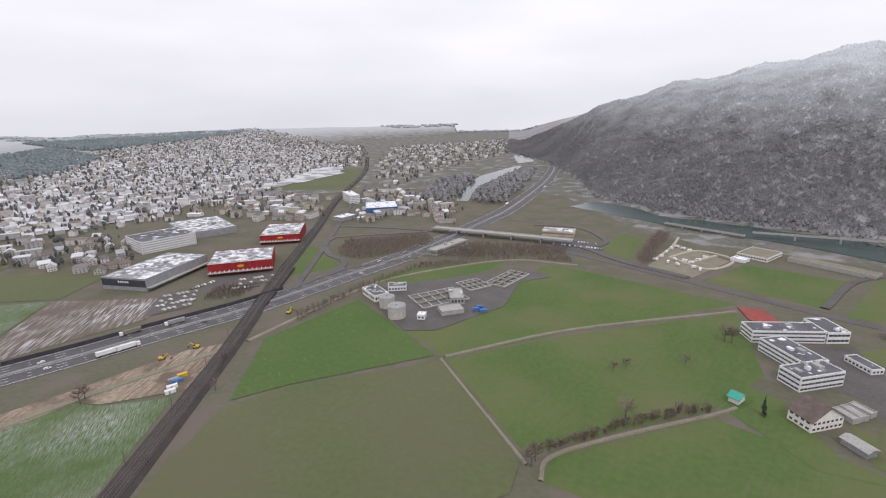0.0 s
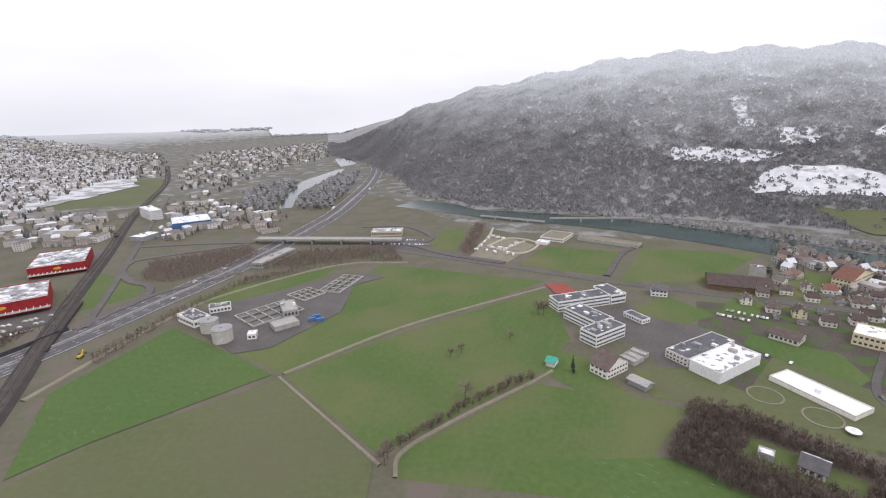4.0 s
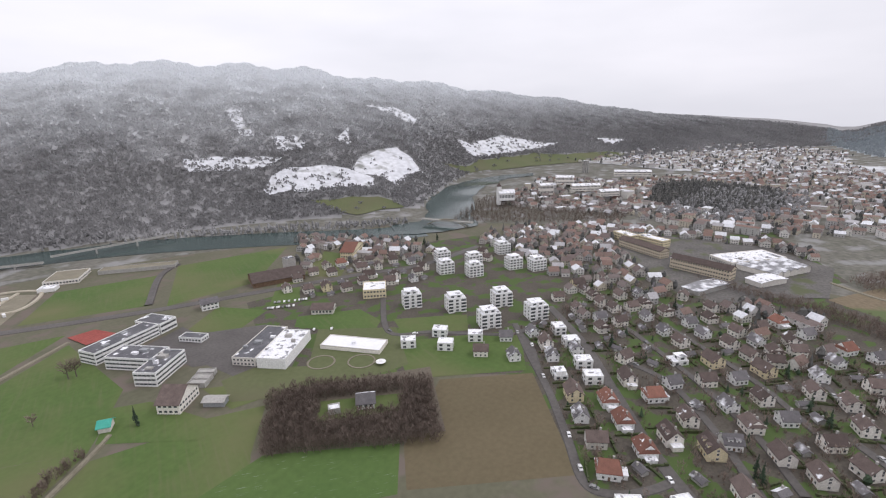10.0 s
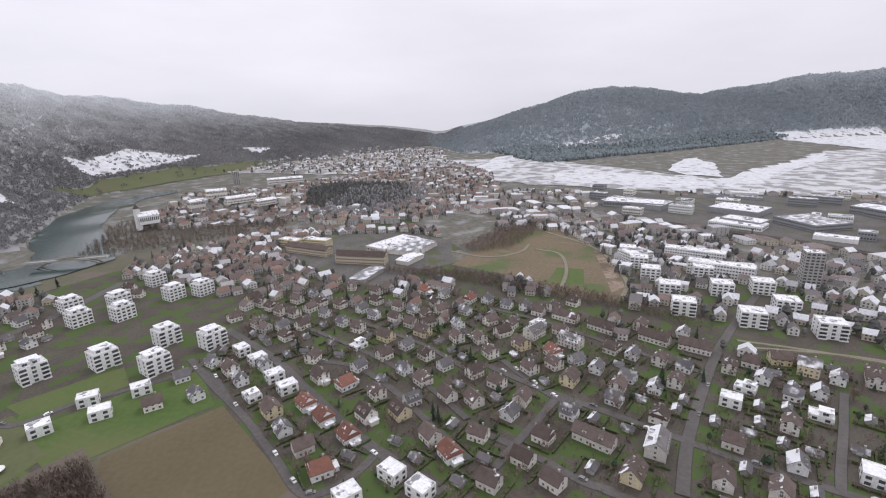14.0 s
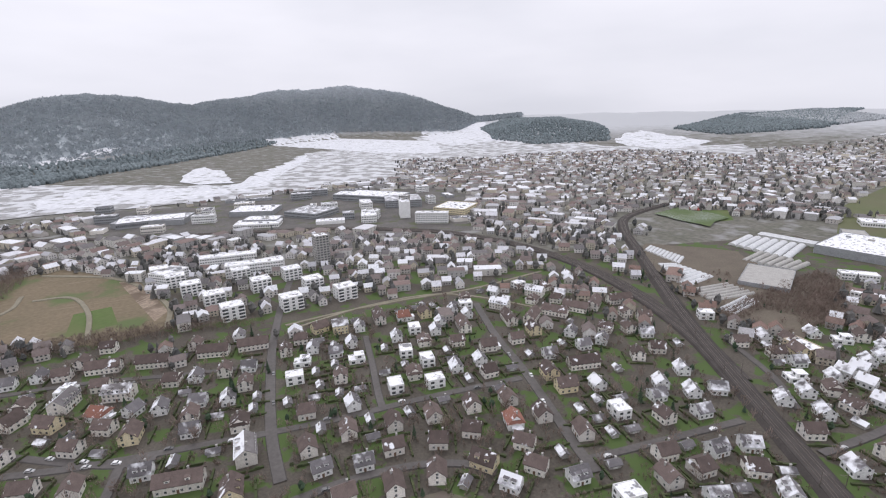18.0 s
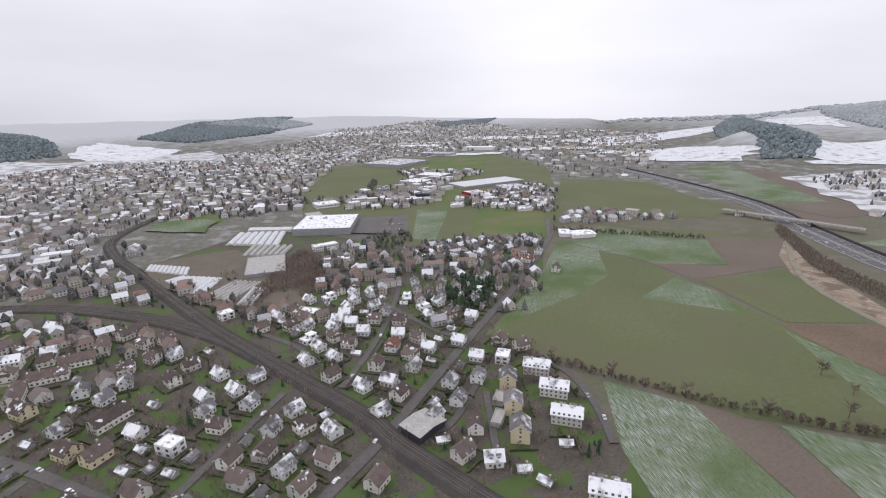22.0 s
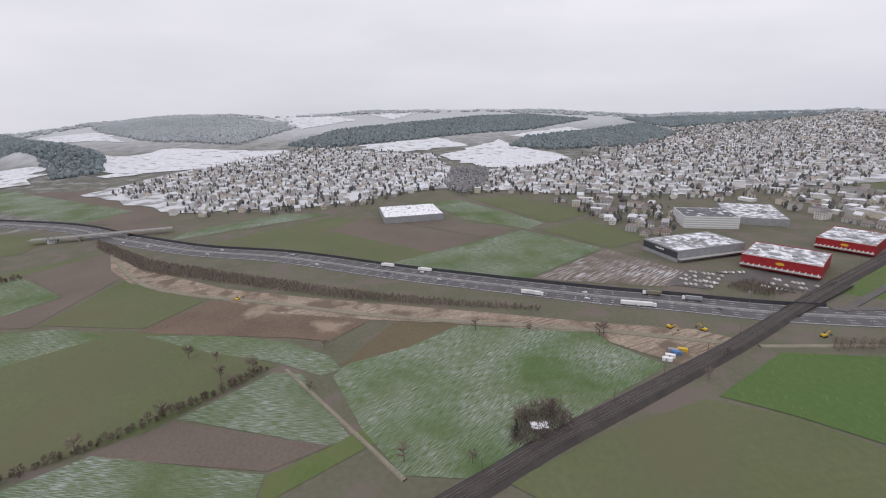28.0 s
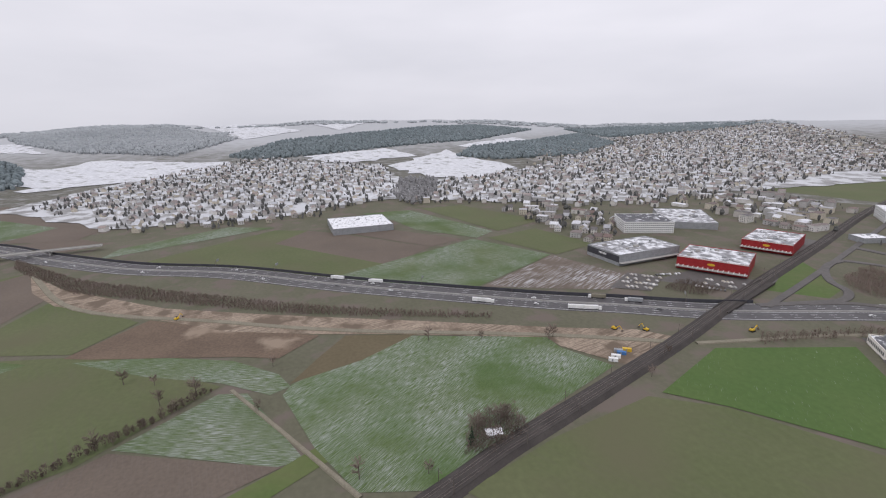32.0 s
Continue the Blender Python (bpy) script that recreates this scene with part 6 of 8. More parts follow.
# snow on the rising ground and far woods
for pts in (
    [(1239.4, -339.1), (1281, -471.4), (1071.2, -682.3), (929.4, -597.7), (992.7, -462.2), (1130.4, -320.6)],
    [(1457.5, -148.4), (1719.5, -325.5), (1502.3, -289.9), (1374.8, -167.8)],
    [(1351.9, -716.4), (1578.3, -916.3), (1365.2, -872.2), (1113.5, -718.2), (1167.3, -658)],
    [(1067.5, -688), (1626.2, -1429.3), (1409.4, -1251.8), (933.3, -637.1)],
    [(2414.8, -1821.9), (2525.7, -2223.5), (2566.6, -2517.3), (1594.2, -2374.5), (1098.8, -1677.1), (1311.5, -1562.5), (1678.2, -1680.5), (2130.4, -1754.7)],
    [(2150.5, -3023.2), (2279.9, -3389.6), (2067.2, -4221), (1879, -3508.5), (1363.2, -2582.2), (978.9, -2180.3), (1231.6, -2221.4), (1755.7, -2675.4), (2082.2, -2961.2)],
    [(1983.5, -556), (2168.3, -919.1), (2125.3, -905.2), (1918.5, -547.1)],
    [(1258.3, -129.6), (1773.4, -277.7), (1771.7, -345.3), (1491.7, -291.8), (1246.9, -142.1)],
    [(1094.1, -302), (1350, -440.3), (1342.3, -493), (1146.4, -402.4)],
    [(2172.5, -3056.6), (2197.3, -4154.7), (1847.8, -3479.8), (1292.4, -2478.3), (1584.7, -2629.4), (1737.7, -2476.1)],
    [(580.9, -2390.4), (544.9, -2838.2), (159.2, -2489.9), (276.8, -2137.2), (476.1, -2199)],
    [(437.7, -2400.4), (300.5, -2592.6), (174.7, -2408.7), (336.1, -2093.2)],
    ):
    tagged(drape("snow_field", pts, M["snow"], step=40), "snow-covered slope below the mountain", "snow field", kind="structure")
SNOWS = (
    [(2239.1, -3202.2), (2170.5, -4276.7), (1807.4, -3377.8), (1135.5, -2236.3), (1253.4, -2012.3), (1753.7, -2502.5)],
    [(-3119.3, -1980.7), (-2911.3, -1521.6), (-2404.8, -1171.6), (-2655.4, -1638.1)],
    [(-1754.4, -939.2), (-2105.6, -874.6), (-1925.9, -364.1), (-1802.1, -318.6), (-1573.9, -495.2), (-1502, -633.1), (-1385, -706.9), (-1348.8, -732.8)],
    [(-1967.7, -95.6), (-2133.5, 266.2), (-1844.8, 335.2), (-1724.4, 44)],
    [(-1612.8, 198.6), (-2004.4, 496.7), (-1785.2, 503.9), (-1483.9, 598.4), (-1225.5, 448.4), (-1293.1, 288.9)],
    [(-2123.4, 575.5), (-2490.2, 1004), (-2324.9, 1010.5), (-2051.1, 627.8)],
    [(-4573.6, -1082.9), (-4648, -697.5), (-3217, -138.3), (-2782.7, -425.3)],
    [(-4693, -256.9), (-4662.4, 593.3), (-3143.6, 92.2)],
    [(-2085.6, 1351.1), (-1720.4, 1221.7), (-1598.3, 989.9)],
    [(-2506.5, 2245.1), (-2312.2, 2607.5), (-2077.3, 2023.6)],
    [(-1029.7, -23.2), (-1255, 1.5), (-1240.9, 150.9), (-990.8, 135.7), (-954.2, 40.3)],
    [(-1575, -1935.1), (-2670.3, -1989.5), (-2353.5, -1736.9), (-1369.7, -1505)],
    [(-1371, -1386.7), (-1458.8, -911.2), (-1416.3, -875.4), (-1245.6, -1186.1)],
    [(-1253.9, -1270.4), (-1542.9, -1256.8), (-1371.3, -890.4), (-1282.7, -852.2), (-1132.1, -1029.2)])
for pts in SNOWS:
    tagged(drape("snow_field", pts, M["snow"], step=45), "snow-covered fields on the far slope", "snow field", kind="structure")
for k, (a, q, w_, l_) in enumerate(((-190, 1900, 60, 420), (-201, 2300, 80, 520), (-207, 1750, 45, 300), (-212, 2600, 90, 600), (-217, 1950, 60, 420), (-222, 2400, 80, 500), (-196, 2900, 90, 700), (-226, 1800, 45, 330))):
    c_ = Vector((-math.sin(radians(a)) * q, math.cos(radians(a)) * q))
    d_, n_ = Vector((math.cos(radians(a + 8)), math.sin(radians(a + 8)))) * l_ / 2, Vector((-math.sin(radians(a)), math.cos(radians(a)))) * w_
    tagged(drape("snow_field", [tuple(p) for p in (c_ - d_ - n_, c_ + d_ * 0.8 - n_ * 0.6, c_ + d_ + n_, c_ - d_ * 0.7 + n_ * 1.2)], M["snow"], step=45), "snow-covered strip of farmland on the plain", "snow field", kind="structure")
# end of snow
FAR_WOODS = (
    [(-386.6, 853.1), (-454.5, 1036.7), (-424.5, 1215.9), (-389.3, 1198.3), (-335.3, 924.4), (-309.6, 809.7)],
    [(-282.8, 841.7), (-313.3, 999.8), (-312.4, 1290.7), (-265.4, 1391.1), (-233.6, 1124.2), (-215.4, 827.9)],
    [(101.6, -3770), (-319, -4785.3), (-594.2, -3492.8), (-340.8, -3204.2)],
    [(398.2, -2975.2), (133, -3997.4), (-629.5, -4754.4), (-277.1, -3057.3), (140.8, -2741)],
    [(-1430.5, -3302), (-2353.5, -3979), (-1829.4, -3241.7), (-1341.8, -3008.2)],
    [(1634.8, -3015.5), (1738.3, -3615.3), (1346.3, -3787.4), (652.7, -2596.8), (585.3, -2335.4), (843.4, -2091.3), (1135.5, -2236.3)],
    [(395.5, -3064.6), (-119, -3693.4), (-345.2, -3207.8), (66.4, -2932.7)],
    [(1920.6, -289.5), (2004.8, -802.5), (2394.6, -1667.2), (2389.7, -1892.6), (1820.8, -950.1), (1546.2, -411.4)],
    [(-3250.1, -1736.7), (-4165.6, -1903.8), (-3716.7, -965.3), (-2837.3, -463.8), (-2164.2, -596.9), (-2372.6, -1038.6), (-2875.7, -1503.4)],
    [(-2093.3, -393.6), (-2612, -204.6), (-3011.8, 413.1), (-3408.2, 1045.5), (-3042.4, 1341.5), (-2363.3, 751.8), (-2180, 296.2), (-2009.7, -32.6), (-1945.1, -241)],
    [(-1776.1, 480.6), (-2051.1, 627.8), (-2273.7, 1002.8), (-2747.6, 1540.5), (-2087, 1358.2), (-1700.1, 955.1), (-1643.4, 601.5)],
    [(-3163.6, 1643.4), (-3536, 3096.2), (-2865.4, 3084.4), (-2631.3, 2307.8), (-2442.5, 1544.8)],
    [(-2464.9, -1830.1), (-3859.5, -2682.2), (-2633.5, -1635.5), (-1700.5, -891.5), (-1420.9, -767.6), (-1330.2, -833.9), (-1495.9, -955.4), (-2074.6, -1516.9)],
    [(-961.8, 126.1), (-1265.9, 189.4), (-1259, 281.1), (-1028.5, 234.8), (-866.7, 152.2)],
    [(-3906.4, -2193.3), (-2837.5, -1077), (-3257.6, -557.6), (-2545.1, -578.3), (-2432, -1077.5)])
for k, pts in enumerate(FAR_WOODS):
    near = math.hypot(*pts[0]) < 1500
    wood("far_wood", "hazy wood on the far slope" if not near else "bare riverside wood", scatter(pts, 12 if near else 15, 40 + k), "forest" if near else "hazewood" if math.hypot(*pts[0]) > 3600 else "bluewood", 10, 15, 50 + k, 0.1, 5 if near else 4, spread=1.2 if near else 2.0)
# end of far woods
for k, (pts, gap, lo, hi, mat) in enumerate((
    ([(783.6, 181.9), (1076, 147.7), (1099, -8.8), (891.2, -16.8), (754.8, 88.5)], 8, 7, 13, "forest"),
    ([(561.6, -48.9), (686.6, -137.6), (668.3, -180.6), (559.1, -113.3), (538.5, -59.4)], 7, 6, 11, "twig"),
    ([(-332.1, 474.4), (-349.3, 525.9), (-295.7, 560.2), (-260.2, 585.6), (-234.7, 552), (-256.7, 497.3), (-281.5, 458.2), (-307.4, 453.8)], 6, 4, 8, "twig"),
    ([(-255.9, 295.3), (-240.4, 374.5), (-211.4, 462.4), (-63.7, 534.9), (-55.3, 516), (-127.1, 511), (-213.3, 438.6), (-235.1, 365.6), (-244.6, 287.8)], 5.5, 3, 7, "twig"),
    ([(-217.9, 492.4), (-175.5, 565.3), (-68.1, 568.7), (-65.1, 545.7), (-172.6, 494.1)], 6, 4, 8, "twig"),
    ([(-115.2, 998.6), (93.9, 843.3), (281.5, 723.5), (437.5, 580.1), (545.2, 479.4), (520.6, 457.8), (415.4, 551.3), (236.5, 721), (86.6, 792.3)], 8, 5, 10, "forest"),
    ([(10.5, 543.5), (34.2, 674.7), (49.3, 671), (22.3, 530.1)], 6, 6, 11, "twig"),
    ([(494.6, 73.5), (467.5, -49.5), (370.3, -180.5), (309.9, -215.3), (350.7, -171), (436.5, -45.2)], 6, 5, 9, "twig"),
    ([(-673.8, -385.5), (-561.7, -273.3), (-492.9, -162.4), (-420.3, -41.5), (-381.4, 39.6), (-348.9, 123.2), (-341.8, 120.7), (-369, 38), (-398.4, -40.3), (-459.1, -153.3), (-512.4, -252.5), (-624.3, -359.9)], 4.0, 1.5, 4.2, "twig"),
    ([(-188.6, 51.3), (-217.5, 68.1), (-220.5, 88), (-200.8, 93.1), (-188.1, 70.6)], 4, 3, 8, "twig"),
    ([(-360.7, 296.6), (-373.7, 330.8), (-338, 347.9), (-334.5, 313.4)], 5, 3, 6, "twig"),
    ([(568.9, 418.5), (731, 474.9), (816.4, 408.6), (809.4, 218.5), (698.5, 204.5), (611.7, 342.3)], 9, 4, 9, "twig"),
    ([(-159.9, -355.2), (-197.6, -392.6), (-216.9, -365.8), (-179.8, -315.7), (-155.1, -322.5)], 7, 6, 12, "needle"),
    ([(-66, -572.3), (-86.2, -533.6), (-60.8, -433.7), (-20.8, -435.7), (-2.9, -391.1), (7.3, -408.4), (-21.2, -477.5)], 5, 3, 8, "twig"),
    ([(-43, -410.2), (-63.1, -525.9), (-85.6, -479.9), (-69.1, -418.1)], 7, 5, 10, "twig"),
)):
    if mat == "twig":
        thicket("copse", "bare brown copse and undergrowth", scatter(pts, gap * 0.62, 80 + k), lo, hi, 90 + k)
    else:
        wood("copse", "dark copse of close trees", scatter(pts, gap, 80 + k), mat, lo, hi, 90 + k, 0.3, 6)
GROVE = [p for p in scatter([(99.8, 190.6), (133.6, 232.4), (153.5, 222.8), (201.6, 166.5), (161, 126.2)], 2.6, 3) if not inside(*p, [(133, 190.1), (148.9, 205.7), (183.5, 172), (167.2, 160.7)])]
thicket("grove", "dense grove of bare brown trees round a house", GROVE, 5, 9, 5, n=80)

# ---- larger buildings ----


def frame_of(a, b, c):
    """Middle, turn, length and width of the rectangle with the corners a, b and (behind b) c."""
    a, b, c = Vector(a), Vector(b), Vector(c)
    d = b - a
    n = Vector((-d.y, d.x)).normalized()
    w = (c - b).dot(n)
    m = a + d / 2 + n * w / 2
    return m.x, m.y, math.degrees(math.atan2(d.y, d.x)), d.length, abs(w)


def block(name, label, category, a, b, c, h, wall="concrete", roof="wetroof", floors=0, units=0, z=0.0, group="", canopy=0.0, base=None, gable=0.0, min_w=0.0, max_w=1e9, pier=0.2):
    """A flat- or gable-roofed building with parapet, storeys of window bands and roof machines."""
    x, y, rot, L, W = frame_of(a, b, c)
    W = min(max(W, min_w), max_w)
    taken.append((x, y, max(L, W) * 0.5))
    r = root(name, label, category, group, x, y, z, rot)
    l, w = L / 2, W / 2
    if gable:
        s = Solid()
        s.add([(-l, -w, 0), (l, -w, 0), (l, w, 0), (-l, w, 0), (-l, -w, h), (l, -w, h), (l, w, h), (-l, w, h), (-l, 0, h + gable), (l, 0, h + gable)],
              [(0, 1, 5, 4), (2, 3, 7, 6), (1, 2, 6, 9, 5), (3, 0, 4, 8, 7)])
        s.make("wall", M[wall], r)
        rf = Solid()
        e = 0.8
        for sg in (-1, 1):
            o = [(-l - e, sg * (w + e), h - e * gable / w), (l + e, sg * (w + e), h - e * gable / w), (l + e, 0, h + gable), (-l - e, 0, h + gable)]
            rf.add(o + [(p, q, t + 0.3) for p, q, t in o], [(4, 5, 6, 7), (0, 1, 5, 4), (1, 2, 6, 5), (3, 0, 4, 7), (3, 2, 1, 0)])
        rf.make("roof", M[roof], r)
    else:
        Solid().box(-l, -w, 0, l, w, h).make("wall", M[wall], r)
        rf = Solid().box(-l + 0.4, -w + 0.4, h, l - 0.4, w - 0.4, h + 0.15)
        for x0, y0, x1, y1 in ((-l, -w, l, -w + 0.4), (-l, w - 0.4, l, w), (-l, -w + 0.4, -l + 0.4, w - 0.4), (l - 0.4, -w + 0.4, l, w - 0.4)):
            rf.box(x0, y0, h, x1, y1, h + 0.7, 1)
        rf.make("roof", [M[roof], M[wall]], r)
        rg = random.Random(int(L * 100))
        for _ in range(units):
            ux, uy, us = rg.uniform(-l * 0.75, l * 0.75), rg.uniform(-w * 0.7, w * 0.7), rg.uniform(1.2, 3.0)
            Solid().box(ux - us, uy - us * 0.6, h + 0.15, ux + us, uy + us * 0.6, h + rg.uniform(1.0, 2.6)).make("roof_unit", M[rg.choice(("concrete", "greyclad", "snowroof"))], r)
    if base:
        Solid().box(-l - 0.05, -w - 0.05, 0, l + 0.05, w + 0.05, 1.0).make("plinth", M[base], r)
    if canopy:
        Solid().box(-l, -w - canopy, 3.6, l, -w, 4.0).make("canopy", M["concrete"], r)
    for i in range(floors):
        fh = h / floors
        z0, z1 = i * fh + fh * 0.36, i * fh + fh * 0.76
        for side in range(4):
            span, off = (l, w) if side < 2 else (w, l)
            s, sg = Solid(), -1 if side % 2 == 0 else 1
            nw = max(1, int(2 * (span - 0.5) / 2.5))
            pw = 2 * (span - 0.5) / nw
            cuts = [-span + 0.5] + [-span + 0.5 + pw * (j + k) for j in range(nw) for k in (pier, 1 - pier)] + [span - 0.5]
            vs = [(u, sg * (off + q), z) for u in cuts for q, z in ((0.06, z0), (0.06, z1))]
            vs = [p if side < 2 else (p[1], p[0], p[2]) for p in vs]
            s.add(vs, [(2 * k, 2 * k + 2, 2 * k + 3, 2 * k + 1) for k in range(1, len(cuts) - 1, 2)], 0)
            s.f += [(2 * k, 2 * k + 2, 2 * k + 3, 2 * k + 1) for k in range(0, len(cuts) - 1, 2)]
            s.m += [1] * len(range(0, len(cuts) - 1, 2))
            s.make("window_band", [M["glass"], M[wall]], r)
    return r


def local(r, name, mat, build, label=""):
    s = Solid()
    build(s)
    return s.make(name, M[mat], r, label)


# school: three linked wings, sports hall and pavilion
block("school_wing", "long flat-roofed school wing with pale window bands", "school", (88.7, 352.8), (106, 322.4), (121.4, 331), 8.5, "whitewall", "wetroof", 3, 2, group="school wings", pier=0.03, min_w=13)
block("school_wing", "dark-roofed end wing of the school", "school", (91.2, 313.3), (99.3, 300.9), (126.5, 316), 9.0, "whitewall", "wetroof", 3, 5, group="school wings", pier=0.03)
block("school_wing", "far school wing with dark flat roof", "school", (86.7, 363.4), (133.6, 377.8), (135.2, 394.8), 8.5, "whitewall", "wetroof", 3, 2, group="school wings", pier=0.03, min_w=13)
block("school_wing", "short corner wing of the school", "school", (125.9, 401), (134.5, 377.6), (148.1, 385.1), 8.0, "whitewall", "wetroof", 2, 1, group="school wings", pier=0.03)
block("sports_hall", "large white sports hall with snow on its flat roof", "sports hall", (148.4, 269.9), (158.5, 252.8), (198.5, 270.9), 7, "whitewall", "snowroof", 0, 3)
block("school_annex", "low annex with snow patches on the dark roof", "school", (141, 287.3), (149.1, 272.9), (191.3, 298.6), 5.5, "plaster", "wetroof", 2, 5)
block("pavilion", "long low pavilion under a pure white roof", "pavilion", (190.3, 257.2), (208.6, 216.2), (223.6, 224.4), 2.6, "plaster", "cleanroof", 0, 1)
block("shed", "low white shed in the school yard", "shed", (136.8, 353.9), (145.4, 337.3), (151.7, 343.7), 3.2, "whitewall", "wetroof", 1)
for q in (((109.7, 284.5), (116, 275.2), (119.8, 279.1)), ((114.3, 288.4), (120.6, 278.9), (124.9, 282.7)), ((119.3, 292.3), (126.6, 284), (130.3, 287.3))):
    block("carport", "bicycle shelter with a pale ribbed roof", "carport", *q, 2.6, "concrete", "concrete", 0, group="bicycle shelters")
tagged(drape("sports_court", [(88.9, 430.9), (107.2, 430.1), (115.1, 406.1), (93.2, 403.7)], M["court"]), "red outdoor sports court", "sports court", kind="structure")
farm = block("farmhouse", "large old farmhouse with a brown half-snowy roof", "house", (86.3, 270.5), (93.8, 259.7), (109.4, 272.9), 6.5, "plaster", "tile", 2, gable=6.5, min_w=13)
block("outbuilding", "low pale outbuilding behind the farmhouse", "outbuilding", (105, 255.9), (112.1, 246.2), (117.8, 249.5), 3.5, "greyclad", "concrete", 0, gable=1.2)
block("hut", "small hut under a teal canopy roof", "hut", (59.9, 278), (64.6, 274.9), (68.3, 281.5), 3.5, "plaster", "teal", 0, gable=2.0)
block("country_house", "white house with a green-grey roof inside the grove", "house", (154.6, 180.9), (161.6, 174.1), (169.8, 182), 4.0, "whitewall", "greytile", 1, gable=3)
block("shed", "small snow-roofed shed inside the grove", "shed", (142, 190.5), (147.3, 186.5), (150.8, 190.8), 3, "concrete", "snowroof", 0)
for c in ((177.9, 240.9), (194.7, 219.6)):
    s = Solid()
    n = 40
    s.add([(math.cos(6.2832 * i / n) * q, math.sin(6.2832 * i / n) * q, u) for i in range(n) for q, u in ((9.5, 0), (9.5, 0.35), (8.3, 0.35), (8.3, 0))],
          [(i * 4 + k, (i + 1) % n * 4 + k, (i + 1) % n * 4 + k + 1, i * 4 + k + 1) for i in range(n) for k in range(3)])
    ring = root("round_bed", "round garden bed edged with a pale stone ring", "planting bed", "round beds", c[0], c[1], 0.15)
    s.make("ring", M["path"], ring)
    Solid().drum(0, 0, 0, 0.2, 8.3, 8.0, 32).make("soil", M["olive"], ring)
disc = root("disc_canopy", "white tilted disc beside the pavilion", "canopy", "", *(199.8, 206.4), 0.0)
Solid().drum(0, 0, 1.9, 2.1, 3.4, 3.4, 28).make("disc", M["whitewall"], disc)
Solid().drum(0, 0, 0, 1.9, 0.15, 0.12, 8).make("post", M["concrete"], disc)

# sewage works
for c, rr, hh in (((-172.8, 322.6), 7.4, 10), ((-190.8, 339.4), 6.8, 9.2)):
    t_ = root("digester_tank", "round pale concrete digester tank", "tank", "digester tanks", c[0], c[1], 0)
    Solid().drum(0, 0, 0, hh, rr, rr, 40).make("wall", M["tank"], t_)
    Solid().drum(0, 0, hh, hh + 0.5, rr + 0.25, rr + 0.25, 40).make("rim", M["concrete"], t_)
    Solid().drum(0, 0, hh + 0.5, hh + 0.7, rr - 0.5, rr - 0.8, 40).make("roof", M["greyclad"], t_)
    Solid().drum(0, 0, hh + 0.7, hh + 1.8, 0.9, 0.9, 12).make("hatch", M["concrete"], t_)
    s = Solid()
    for i in range(20):
        a = 6.2832 * i / 20
        s.rod((math.cos(a) * rr, math.sin(a) * rr, hh + 0.4), (math.cos(a) * rr, math.sin(a) * rr, hh + 1.5), 0.05, 0.05)
    s.make("railing", M["steel"], t_)


def basin(a, b, c, lanes, label):
    x, y, rot, L, W = frame_of(a, b, c)
    r = root("settling_basin", label, "basin", "settling basins", x, y, 0.2, rot)
    l, w = L / 2, W / 2
    for i in range(lanes + 1):
        yy = -w + W * i / lanes
        Solid().box(-l, yy - 0.5, 0, l, yy + 0.5, 1.3).make("wall", M["concrete"], r)
    for xx in (-l, l):
        Solid().box(xx - 0.5, -w - 0.5, 0, xx + 0.5, w + 0.5, 1.28).make("end_wall", M["concrete"], r)
    Solid().box(-l + 0.5, -w + 0.5, 0, l - 0.5, w - 0.5, 0.7).make("water", M["sludge"], r)
    for k in (-0.4, 0.35):
        Solid().box(l * k - 0.8, -w - 0.4, 1.3, l * k + 0.8, w + 0.4, 1.7).make("walkway", M["path"], r)


basin((-126.8, 422.4), (-106.1, 415.6), (-79.6, 456.5), 5, "long open settling basin with concrete walls")
basin((-183, 365.9), (-158.5, 343.9), (-138.1, 386.2), 5, "roofless treatment basin beside the tanks")
basin((-153.6, 412.4), (-133.6, 397), (-118.4, 415.4), 4, "small treatment basin with pale walkways")
block("pump_house", "pale concrete pump house with skylights", "pump house", (-139.6, 360), (-128.5, 365.4), (-130, 392.4), 6, "concrete", "concrete", 1, 3)
block("shed", "long low shed with a pale roof", "shed", (-137.7, 335), (-122.3, 347), (-129.7, 359), 3.5, "concrete", "concrete", 0)
block("control_building", "flat-roofed control building with roof lights", "building", (-227.4, 359.3), (-205.9, 343.9), (-205.5, 361.2), 6, "plaster", "wetroof", 1, 4)
block("works_building", "low white works building with dark roof lights", "building", (-207.4, 372.2), (-191.8, 379.8), (-194.7, 390.5), 4.5, "whitewall", "wetroof", 1, 5)
block("hut", "small white works hut", "hut", (-154.5, 322.4), (-148.1, 323.7), (-148.4, 330.8), 4, "whitewall", "snowroof", 1)
for q in ((-115.1, 355.7), (-113, 361.5), (-107.9, 354.8)):
    c = root("container", "blue steel storage container", "container", "containers", q[0], q[1], 0.2, 20)
    Solid().box(-3, -1.2, 0, 3, 1.2, 2.5).make("body", M["blue"], c)
    Solid().box(-3.05, -1.1, 0.1, -3.0, 1.1, 2.4).make("door", M["greyclad"], c)

